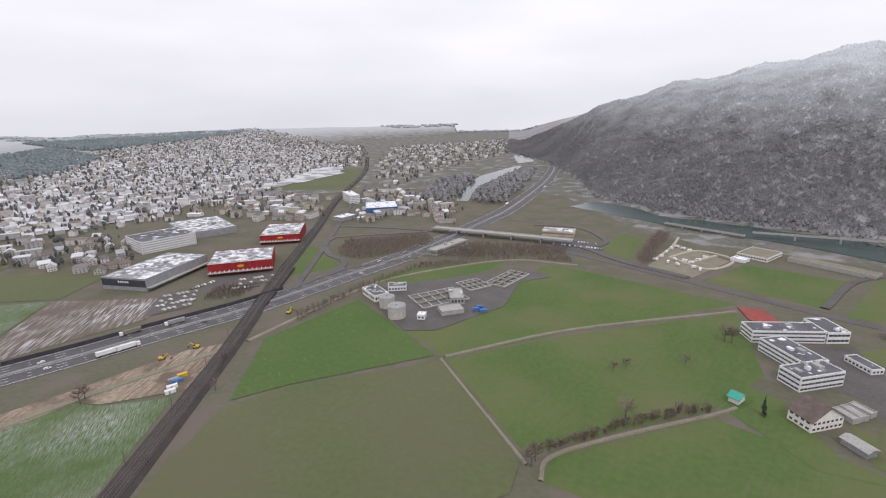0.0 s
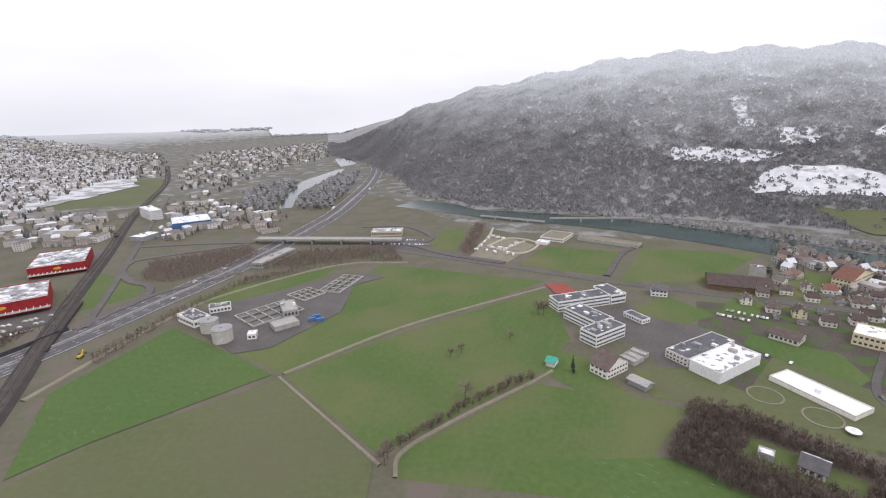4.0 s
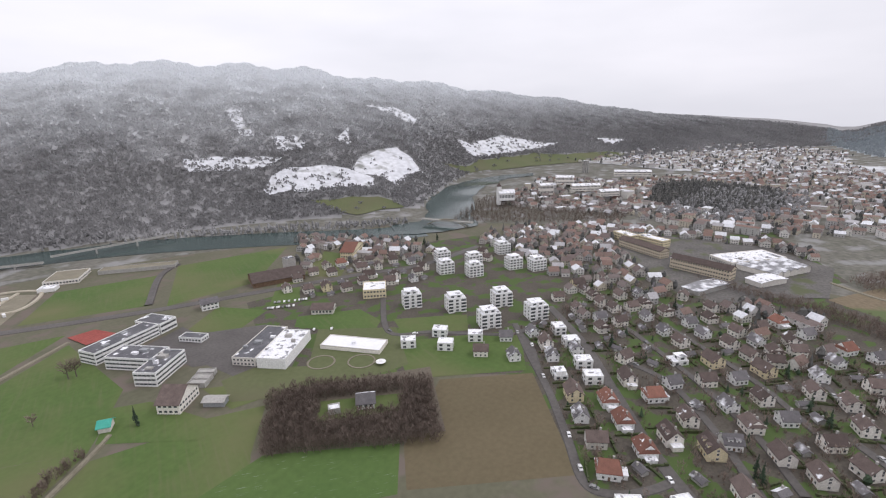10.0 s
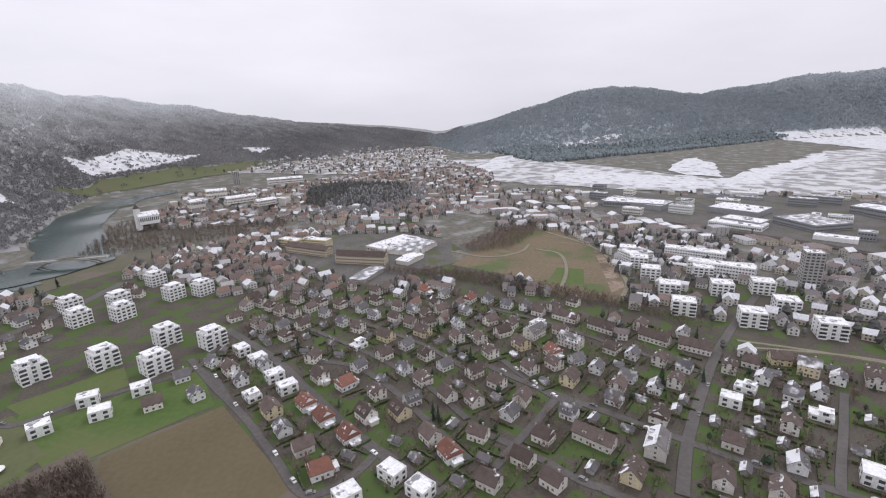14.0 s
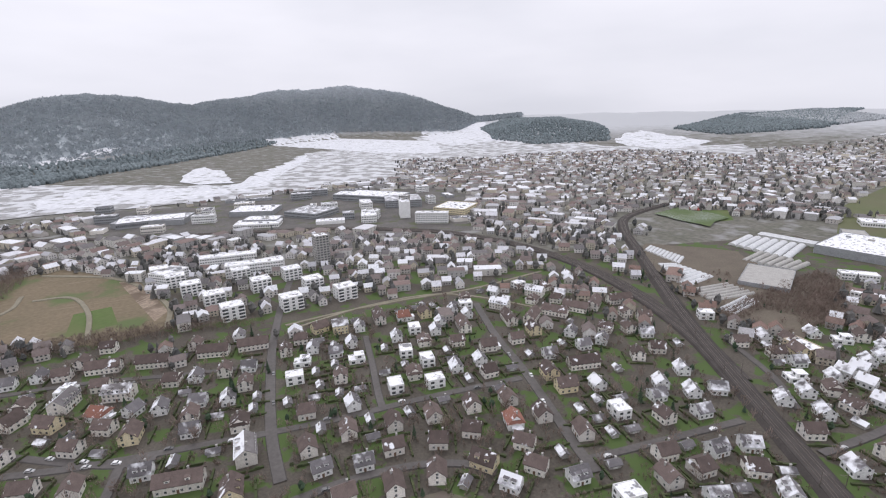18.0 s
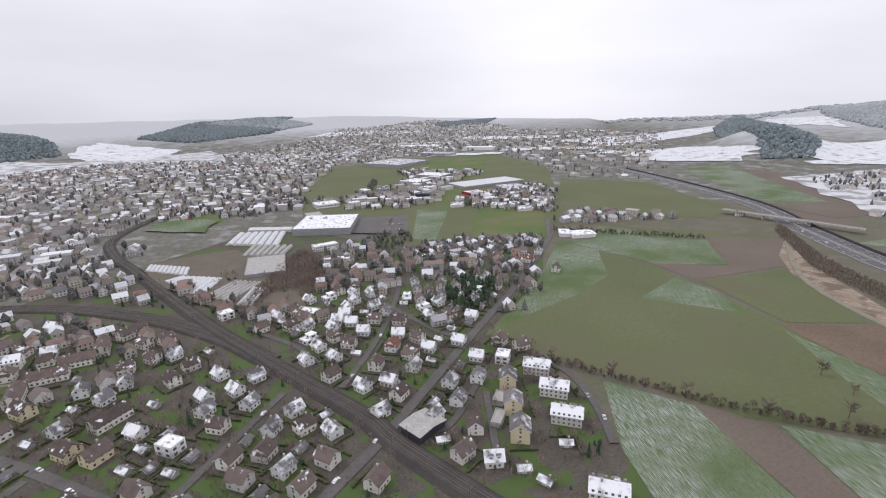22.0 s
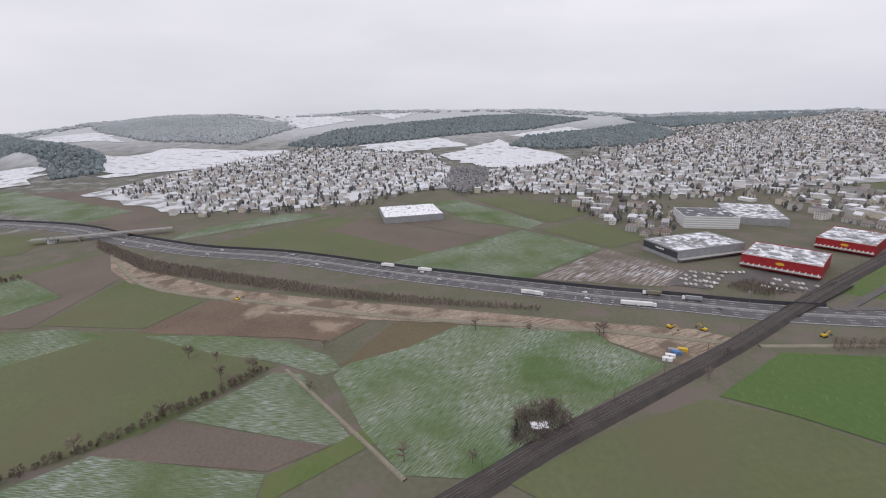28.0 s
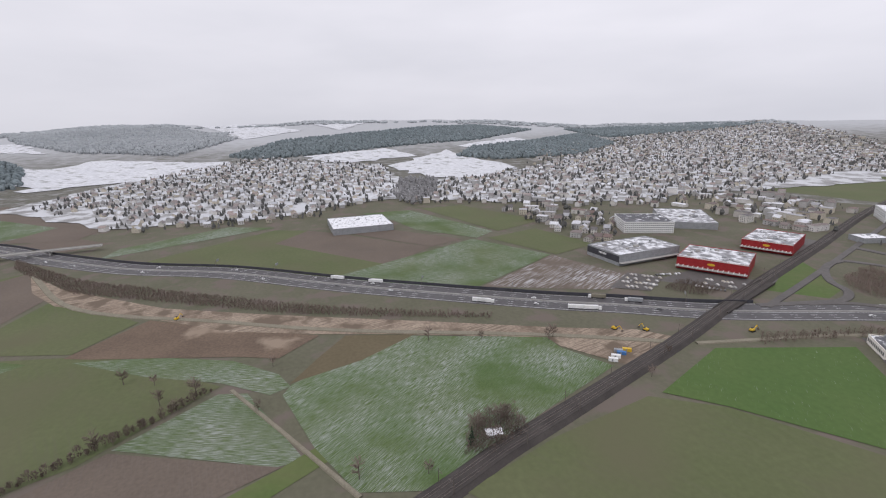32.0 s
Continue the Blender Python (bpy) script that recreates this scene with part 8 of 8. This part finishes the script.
arch = bridge("arch_bridge", "pale arched bridge over the river", (539.4, 448), (557.6, 370.6), 9, 8)
al = (Vector((539.4, 448)) - Vector((557.6, 370.6))).length / 2
for sg in (-1, 1):
    s = Solid()
    for i in range(14):
        u0, u1 = -1 + 2 * i / 14, -1 + 2 * (i + 1) / 14
        s.rod((u0 * al * 0.8, sg * 3.8, 1 + 8.5 * (1 - u0 * u0)), (u1 * al * 0.8, sg * 3.8, 1 + 8.5 * (1 - u1 * u1)), 0.7, 0.7, 6)
    s.make("arch", M["path"], arch)
bridge("footbridge", "slim pale footbridge across the river", (146.9, 691.8), (281, 680.8), 4, 7, 2)
bridge("footbridge", "low weir crossing on the river", (46.9, 734.6), (137, 682.4), 5, 4, 3)
bridge("viaduct", "concrete road viaduct over the motorway", (-259.4, 608.3), (-64.2, 590.1), 13, 6.5, 4)
street([(-412.7, 598), (-336.3, 609.3), (-260.7, 611.3)], 9, "street", "grey approach road to the viaduct")
street([(-64.2, 590.1), (-43, 575.5), (-3.6, 536.1), (57.7, 498.6)], 9, "street", "grey road to the roundabout")
street([(-302.5, 344.5), (-295.2, 388.3), (-291.4, 419.9), (-305.3, 445.9), (-333.5, 460.3), (-362.8, 491.3), (-376, 522.7), (-365.6, 544.9), (-267.4, 602.4)], 7, "street", "curving motorway slip road")
street([(-228.9, 482), (-263.5, 444.6), (-283.9, 420), (-293.2, 385.5)], 6, "street", "motorway slip road loop")
street([(-49.3, 573.8), (-26.3, 619.4), (-68, 685.7), (-130.6, 686.5)], 7, "street", "road round the rest stop")
street([(154.3, 449.7), (196.2, 525.5), (228.5, 555.8)], 6, "street", "lane to the river bank")
street([(-297.5, 348.5), (-373.1, 512.7), (-612.8, 1016)], 6, "street", "service road beside the railway")
bridge("overpass", "concrete overpass across the motorway", (-668.2, -465), (-701, -300.6), 9, 6.5, 2)
rb = bridge("railway_bridge", "low concrete railway bridge over the motorway", (-300, 305), (-345, 400), 12.5, 1.66, 0, "ballast")

# campsite
for k, q in enumerate(((29.8, 550.6), (36, 565.8), (42.1, 584.4), (48.6, 604.3), (55.1, 614), (61.4, 606.9), (67.6, 599.9), (42.1, 545.6), (50.9, 539.2), (59.1, 555.8), (64.8, 549.9), (65.9, 533.7), (71.1, 526), (49.6, 557.9), (81.5, 575.6), (73, 562.4))):
    c = root("caravan", "small white touring caravan on gravel", "caravan", "caravans of the campsite", q[0], q[1], 0.35, k * 37 % 180)
    Solid().box(-2.6, -1.1, 0.5, 2.6, 1.1, 2.7).make("body", M["whitewall"], c)
    Solid().box(-1.8, -1.13, 1.5, -0.4, -1.09, 2.2).make("window", M["glass"], c)
    Solid().drum(0, 0, 0, 2.3, 0.33, 0.33, 10).make("axle", M["rubber"], c).matrix_basis = pose(0, 1.15, 0.33, 90, 0, 0)
for q in ([(44.7, 568.4), (76.4, 604.7), (108.7, 577.2), (80.1, 533.9), (44.7, 568.4)], [(62, 550.5), (93.7, 589.5)], [(29.6, 554.9), (49.6, 614.1), (60.3, 664.7)]):
    road("path", q, 2.6, "campway", "pale gravel way through the campsite")
block("clubhouse", "long clubhouse with a sandy flat roof", "building", (114.4, 594.8), (140.2, 578.1), (152.8, 615), 4, "plaster", "path", 1)
block("kiosk", "low white campsite building", "building", (105.2, 575.4), (117.2, 567.5), (121.1, 579.7), 3, "whitewall", "snowroof", 0)
block("boathouse", "row of low riverside sheds", "building", (160.9, 589.9), (220.5, 544.6), (228.8, 558.4), 3.5, "concrete", "path", 0)

# ---- vehicles ----
vehicle_proto = {}


def wheel_set(r, xs, y, rad):
    for x in xs:
        for sg in (-1, 1):
            s = Solid().drum(0, 0, -0.12, 0.12, rad, rad, 12)
            w = s.make("wheel", M["rubber"], r)
            w.matrix_basis = pose(x, sg * y, rad, 90, 0, 0)


def make_car():
    r = root("car", "parked or driving passenger car", "car", "cars")
    s = Solid()
    prof = [(-2.1, 0.35), (-2.15, 0.85), (-1.9, 0.95), (-1.3, 1.42), (0.5, 1.45), (1.15, 0.98), (2.0, 0.85), (2.15, 0.5), (2.1, 0.35)]
    n = len(prof)
    s.add([(x, y, z) for y in (-0.85, 0.85) for x, z in prof], [tuple(range(n)), tuple(range(2 * n - 1, n - 1, -1))] + [(i + 1, i, n + i, n + i + 1) for i in range(n - 1)])
    s.make("body", M["cars"], r)
    g = Solid().box(-1.45, -0.87, 1.0, 0.75, 0.87, 1.32)
    g.add([(0.56, -0.75, 1.42), (1.13, -0.78, 1.02), (1.13, 0.78, 1.02), (0.56, 0.75, 1.42)], [(0, 1, 2, 3)])
    g.make("window_band", M["glass"], r)
    wheel_set(r, (-1.35, 1.35), 0.78, 0.32)
    return r


def make_truck(cargo, label):
    r = root("truck", label, "truck", "lorries on the motorway")
    Solid().box(-8, -1.25, 1.1, 4.2, 1.25, 3.9).make("trailer", M[cargo], r)
    Solid().box(4.6, -1.2, 0.7, 6.9, 1.2, 3.3).make("cab", M["whitewall"], r)
    Solid().box(6.88, -1.0, 1.9, 6.95, 1.0, 2.9).make("windscreen", M["glass"], r)
    Solid().box(-8, -0.5, 0.7, 6.5, 0.5, 1.1).make("chassis", M["darkclad"], r)
    wheel_set(r, (-6.5, -5.2, 3.4, 5.8), 1.0, 0.5)
    return r


def vehicle(kind, x, y, rot, z=0.52):
    if kind not in vehicle_proto:
        vehicle_proto[kind] = make_car() if kind == "car" else make_truck(*{"truck": ("whitewall", "white articulated lorry on the motorway"), "tan_truck": ("path", "beige articulated lorry on the motorway"), "dark_truck": ("greyclad", "grey articulated lorry on the motorway")}[kind])
        vehicle_proto[kind].matrix_basis = pose(x, y, z, 0, 0, rot)
        return vehicle_proto[kind]
    return copy_thing(vehicle_proto[kind], pose(x, y, z, 0, 0, rot))


def lane_spot(p, off, flip):
    """The place in the lane off metres from the motorway's middle, nearest to p."""
    p = Vector(p)
    i = min(range(1, len(hw) - 1), key=lambda k: (hw[k] - p).length)
    d = (hw[i + 1] - hw[i - 1]).normalized()
    q = hw[i] + d * (p - hw[i]).dot(d) + Vector((d.y, -d.x)) * off
    return q.x, q.y, math.degrees(math.atan2(d.y, d.x)) + (180 if flip else 0)


for kind, p, off in (("truck", (-336.8, 195.4), 13.8), ("tan_truck", (-353.8, 223.2), -13.8), ("truck", (-370.5, 124.5), 13.8), ("truck", (-333.1, 207.5), 13.8), ("truck", (-460.2, -13.4), -13.8), ("dark_truck", (-333.8, 246.9), -9.2), ("truck", (-391.5, 131), 13.8),
                     ("car", (-355.2, 165.6), 9.2), ("car", (-460.8, -42.5), -9.2), ("car", (-415.6, 40.5), 4.4), ("car", (-434.5, 22.2), -9.2), ("car", (-591.5, -243.8), -4.4), ("car", (-571.6, -209.2), 9.2), ("car", (-514.7, -124.9), -9.2), ("car", (-352.3, 160.5), -4.4),
                     ("car", (-317.4, 259.8), 4.4), ("car", (-654.5, -340.5), 9.2), ("car", (-261.5, 409.7), 9.2), ("car", (-251.8, 450.8), -9.2), ("car", (-247, 495.8), -9.2), ("car", (-238, 522.5), 4.4), ("car", (-212, 683.9), -9.2), ("car", (-212.7, 745.6), 9.2), ("truck", (-202.2, 831), -13.8),
                     ("car", (-197.5, 974.1), 9.2), ("car", (-207.1, 1185.4), -9.2), ("truck", (-183.8, 1053.8), 13.8), ("car", (-489.8, -84.8), 9.2), ("car", (-445.3, -9.1), 4.4), ("truck", (-440.7, 26.8), -13.8), ("car", (-582.3, -199.1), -9.2), ("car", (-636.7, -290.4), 9.2), ("car", (-228, 610), 9.2)):
    vehicle(kind, *lane_spot(p, off, off < 0))
rg = random.Random(11)


def park(a, b, n, jitter=0.4, skip=0.35):
    a, b = Vector(a), Vector(b)
    rot = math.degrees(math.atan2((b - a).y, (b - a).x)) + 90
    for i in range(n):
        if rg.random() > skip:
            q = a.lerp(b, (i + 0.5) / n)
            vehicle("car", q.x + rg.uniform(-jitter, jitter), q.y + rg.uniform(-jitter, jitter), rot + rg.uniform(-4, 4), 0.22)


park((211.1, 353.6), (232.5, 335.9), 16)
park((220.9, 361.6), (244.9, 342.7), 16)
park((206.7, 286.8), (217.5, 274.5), 6)
park((-358.5, 329.2), (-326.7, 356.7), 14)
park((-389.1, 280.4), (-368.1, 297.3), 9)
park((-97.9, 611.1), (-35.3, 602), 18)
park((-88.2, 588.5), (-27.9, 580), 18)
park((-396.2, 314.7), (-392.6, 341.4), 8)
park((-159.1, -632.1), (-214.1, -610.8), 14)
park((-167.1, -663.6), (-224.5, -640.9), 14)
for line, w in streets[1:24]:
    for k in range(2, len(line) - 2, 4):
        if rg.random() < 0.4 and line[k].length < 360:
            d = (line[k + 1] - line[k]).normalized()
            q = line[k] + Vector((d.y, -d.x)) * (w / 2 - 0.9) * rg.choice((-1, 1))
            vehicle("car", q.x, q.y, math.degrees(math.atan2(d.y, d.x)), 0.2)


def digger(x, y, rot):
    r = root("excavator", "yellow excavator on the building site", "excavator", "excavators", x, y, 0.1, rot)
    for sg in (-1, 1):
        Solid().box(-2, sg * 1.1 - 0.35, 0, 2, sg * 1.1 + 0.35, 0.9).make("track", M["rubber"], r)
    Solid().box(-1.9, -1.2, 0.95, 1.5, 1.2, 2.2).make("body", M["yellow"], r)
    Solid().box(0.2, 0.2, 2.2, 1.5, 1.2, 3.1).make("cab", M["glass"], r)
    Solid().rod((1.3, -0.3, 1.8), (4.2, -0.3, 4.4), 0.35, 0.3, 4).rod((4.2, -0.3, 4.4), (6.4, -0.3, 1.6), 0.28, 0.22, 4).make("arm", M["yellow"], r)
    Solid().box(5.9, -0.9, 0.3, 6.9, 0.3, 1.5).make("bucket", M["steel"], r)


for q, a in (((-295.7, 203.6), 30), ((-287.1, 224.9), 200), ((-263.9, 299), 100), ((-414, -134.5), 150)):
    digger(*q, a)
for k, q in enumerate(((-256.2, 179.3), (-259.2, 185.5), (-262.2, 191.8), (-262.6, 185.4), (-252.7, 175.1))):
    c = root("container", "site container in white, blue or yellow", "container", "site containers", q[0], q[1], 0.1, 60)
    Solid().box(-3, -1.2, 0, 3, 1.2, 2.4).make("body", M[("whitewall", "blue", "yellow", "greyclad", "whitewall")[k]], c)
    Solid().box(-1, -1.25, 0.2, 0, -1.2, 2.1).make("door", M["greyclad"], c)
block("hut", "small white-roofed hut among trackside bushes", "hut", (-198.6, 68.3), (-198.2, 75.5), (-202.6, 77), 2.8, "concrete", "snowroof", 0, gable=1.0)

# ---- railway masts, lamps and gantries ----


def mast(x, y, rot, span=6.0):
    r = root("catenary_mast", "grey steel overhead-line mast beside the track", "mast", "catenary masts", x, y, 1.2, rot)
    Solid().rod((0, 0, 0), (0, 0, 8.2), 0.2, 0.14, 6).make("pole", M["steel"], r)
    Solid().rod((0, 0, 7.2), (span * 0.55, 0, 7.4), 0.08, 0.06).rod((0, 0, 6.0), (span * 0.55, 0, 7.3), 0.06, 0.05).make("arm", M["steel"], r)
    return r


mast_proto = None
run = 0.0
for i in range(20, len(rail_line) - 30):
    run += (rail_line[i + 1] - rail_line[i]).length
    if run > 42:
        run = 0.0
        d = (rail_line[i + 1] - rail_line[i]).normalized()
        for sg in (-1, 1):
            q = rail_line[i] + Vector((d.y, -d.x)) * 5.0 * sg
            rot = math.degrees(math.atan2(-d.x * -sg, d.y * -sg))
            m = pose(q.x, q.y, 1.2, 0, 0, rot)
            if mast_proto is None:
                mast_proto = mast(q.x, q.y, rot)
            else:
                copy_thing(mast_proto, m)
for p in ((-368.9, 145), (-409.7, 64.5), (-499.2, -86.4), (-536.5, -147.5), (-305.7, 283.3)):
    x, y, rot = lane_spot(p, -18.2, False)
    g = root("sign_gantry", "grey motorway sign post with a blank panel", "sign", "motorway signs", x, y, 0.3, rot)
    Solid().rod((0, 0, 0), (0, 0, 7.5), 0.22, 0.18, 6).rod((0, 0, 7.2), (0, 7, 7.2), 0.15, 0.12, 4).make("post", M["steel"], g)
    Solid().box(-0.1, 2.2, 5.8, 0.1, 6.6, 8.2).make("panel", M["greyclad"], g)

# ---- single trees ----


def bare_tree(h, seed, label):
    rg = random.Random(seed)
    r = root("bare_tree", label, "tree", "bare trees")
    Solid().rod((0, 0, 0), (0.1, 0.05, h * 0.35), h * 0.028, h * 0.02, 6).rod((0.1, 0.05, h * 0.35), (0, 0.2, h * 0.75), h * 0.02, h * 0.007, 5).make("trunk", M["bark"], r)
    s = Solid()
    for i in range(30):
        z0 = h * rg.uniform(0.28, 0.7)
        a = rg.uniform(0, 6.28)
        ln = h * rg.uniform(0.22, 0.42)
        up = rg.uniform(0.4, 1.1)
        e = (math.cos(a) * ln * 0.8, math.sin(a) * ln * 0.8, z0 + ln * up * 0.7)
        s.rod((0, 0, z0), e, h * 0.009, h * 0.004, 3)
        for j in range(9):
            t = rg.uniform(0.35, 1)
            b = [q * t for q in e[:2]] + [z0 + (e[2] - z0) * t]
            a2 = a + rg.uniform(-1.2, 1.2)
            l2 = h * rg.uniform(0.08, 0.2)
            s.rod(b, (b[0] + math.cos(a2) * l2 * 0.7, b[1] + math.sin(a2) * l2 * 0.7, b[2] + l2 * rg.uniform(0.2, 1.0)), h * 0.006, h * 0.0035, 3)
    s.make("crown", M["twig"], r)
    return r


def conifer(h, seed):
    rg = random.Random(seed)
    r = root("conifer", "dark green spruce in a garden", "tree", "conifers")
    Solid().rod((0, 0, 0), (0, 0, h * 0.9), h * 0.02, h * 0.005, 6).make("trunk", M["bark"], r)
    s = Solid()
    for i in range(110):
        t = rg.random() ** 0.8
        z = h * (0.08 + 0.88 * t)
        rr = h * 0.2 * (1.03 - t) * rg.uniform(0.6, 1.15)
        a = rg.uniform(0, 6.28)
        w = 0.35 + 0.25 * rg.random()
        tip = (math.cos(a) * rr, math.sin(a) * rr, z - rr * 0.35)
        l_ = (math.cos(a - w) * rr * 0.62, math.sin(a - w) * rr * 0.62, z - rr * 0.1)
        r_ = (math.cos(a + w) * rr * 0.62, math.sin(a + w) * rr * 0.62, z - rr * 0.1)
        top = (0, 0, z + h * 0.05)
        bot = (math.cos(a) * rr * 0.3, math.sin(a) * rr * 0.3, z - rr * 0.5)
        s.add([tip, l_, top, r_, bot], [(0, 1, 2), (2, 3, 0), (1, 0, 4), (0, 3, 4)])
    s.make("crown", M["needle"], r)
    return r


def shrub(seed):
    rg = random.Random(seed)
    r = root("shrub", "low green shrub in a garden", "shrub", "garden shrubs")
    s = Solid()
    for i in range(46):
        a, e, q = rg.uniform(0, 6.28), rg.uniform(0.1, 1.4), rg.uniform(0.7, 1.25)
        c = Vector((math.cos(a) * math.cos(e) * q, math.sin(a) * math.cos(e) * q, 0.1 + math.sin(e) * q * 1.2))
        u, v = Vector((rg.uniform(-1, 1), rg.uniform(-1, 1), rg.uniform(-0.3, 1))) * 0.4, Vector((rg.uniform(-1, 1), rg.uniform(-1, 1), rg.uniform(-0.3, 1))) * 0.4
        s.add([c - u, c - v, c + u, c + v], [(0, 1, 2, 3)])
    s.make("leaves", M["hedge"], r)
    Solid().rod((0, 0, 0), (0, 0, 0.8), 0.07, 0.04).make("stem", M["bark"], r)
    return r


tree_proto = [bare_tree(11, 1, "bare wide-crowned tree beside the field"), bare_tree(8, 2, "small bare garden tree"), bare_tree(14, 3, "tall bare tree with fine twigs"), conifer(13, 4), conifer(9, 5), shrub(6)]
first = [True] * 6


def tree(k, x, y, rot=0.0):
    z = float(height(np.array([x]), np.array([y]))[0])
    if first[k]:
        first[k] = False
        tree_proto[k].matrix_basis = pose(x, y, z, 0, 0, rot)
    else:
        copy_thing(tree_proto[k], pose(x, y, z, 0, 0, rot))


for k, q in ((0, (-316.8, 62)), (0, (-292.8, 147.7)), (1, (-307.3, 100.2)), (0, (-187.4, 2.1)), (1, (-182.3, 33.8)), (1, (-256.4, -50.3)), (2, (-282.1, -88.8)), (0, (-277.6, -107.5)), (0, (-309.9, -138)), (1, (-303.8, -118.3)),
             (1, (-308.5, -47.2)), (3, (-195.5, 58.7)), (0, (-296.4, 152.5)), (0, (-32.8, 192.4)), (2, (6.3, 240.7)), (1, (-9.5, 219)), (2, (-33.7, 188.1)), (2, (69.5, 358.9)), (2, (73.8, 358.1)), (1, (-2.2, 290.4)), (1, (41.2, 315.1)), (1, (5.3, 296.8)),
             (3, (75.1, 269.2)), (3, (473.6, 370.7)), (3, (448, 371.5)), (3, (295.3, -21.6)), (3, (284, -29.7)), (3, (219.7, -5.3)), (3, (249.4, -142.4)), (3, (36.5, -254.5)), (3, (247.3, -141.5)), (4, (246.3, -166.9)), (3, (240.2, -138.4)), (4, (249.8, -168.9)),
             (3, (223.8, -2.8)), (4, (-137.9, -144.7)), (4, (-142.3, -143.3)), (1, (-228.7, 186.8)), (1, (-250.3, 215.5)), (2, (-203, 63.4)), (2, (-207.5, 78.4))):
    tree(k, *q, rg.uniform(0, 360))
hedge_lines = ([(-151.8, -258), (-201.5, -185), (-250.4, -116.2), (-288, -81.2)], [(-26.5, 201.6), (2, 230.8), (51.3, 265.6)], [(-389.4, -503.7), (-520.7, -378.8)])
for line in hedge_lines:
    pts = smooth_line(line, 10)
    spots = []
    for a, b in zip(pts, pts[1:]):
        m = max(1, int((b - a).length / 1.9))
        for j in range(m):
            q = a.lerp(b, j / m)
            spots.append((q.x + rg.uniform(-1.6, 1.6), q.y + rg.uniform(-1.6, 1.6)))
    thicket("hedgerow", "ragged bare hedgerow along a ditch", spots, 2.0, 7.5, len(spots), n=120)
    for q in spots[::18]:
        tree(rg.choice((0, 1, 1)), *q, rg.uniform(0, 360))
bushes, walls = [], Solid()
for x, y, r in taken[:430]:
    if not (inside(x, y, SUBURB) or inside(x, y, VILLAGE)) or math.hypot(x, y) > 440:
        continue
    for _ in range(17):
        a, q = rg.uniform(0, 6.28), r + rg.uniform(0.5, 7.5)
        p = (x + math.cos(a) * q, y + math.sin(a) * q)
        if dist_to_streets(*p)[0] > 0.5 and free(*p, -0.5):
            bushes.append(p)
    t = radians(dist_to_streets(x, y)[1])
    u, v = Vector((math.cos(t), math.sin(t))), Vector((-math.sin(t), math.cos(t)))
    for d, e in ((u, v), (v, u), (-u, v)):
        c = Vector((x, y)) + d * (r + 2.2)
        if rg.random() < 0.6 and dist_to_streets(*c)[0] > 0.6:
            for k in range(-3, 4):
                m = c + e * k * 2.0
                if free(m.x, m.y, -0.6):
                    h, w = rg.uniform(0.9, 1.7), rg.uniform(0.35, 0.6)
                    walls.add([(*(m + e * a * 1.02 + d * b * w), z) for z in (0.0, h) for a, b in ((-1, -1), (1, -1), (1, 1), (-1, 1))], [(4, 5, 6, 7), (0, 1, 5, 4), (1, 2, 6, 5), (2, 3, 7, 6), (3, 0, 4, 7)])
gt, gc = [], []
for _ in range(5600):
    x, y = rg.uniform(-260, 520), rg.uniform(-520, 330)
    if inside(x, y, SUBURB) and dist_to_streets(x, y)[0] > 1.0 and free(x, y, 0.3):
        (gt if rg.random() < 0.74 else gc).append((x, y))
thicket("garden_trees", "bare brown trees among the gardens", gt, 4, 9, 78, n=60)
wood("garden_conifers", "small dark evergreens among the gardens", gc, "needle", 2.2, 6.5, 79, 0.6, 6)
thicket("garden_bushes", "bare brown bushes in the gardens", bushes, 1.2, 3.6, 77, n=34)
tagged(walls.make("garden_hedges", M["hedge"]), "clipped hedges between the gardens", "hedge", kind="stuff")
made = 0
while made < 120:
    x, y = rg.uniform(-260, 520), rg.uniform(-520, 330)
    if inside(x, y, SUBURB) and math.hypot(x, y) < 520 and dist_to_streets(x, y)[0] > 1.5 and free(x, y, 0.5):
        tree(rg.choices((1, 3, 4, 5, 0), (4, 1, 2, 6, 1.2))[0], x, y, rg.uniform(0, 360))
        made += 1
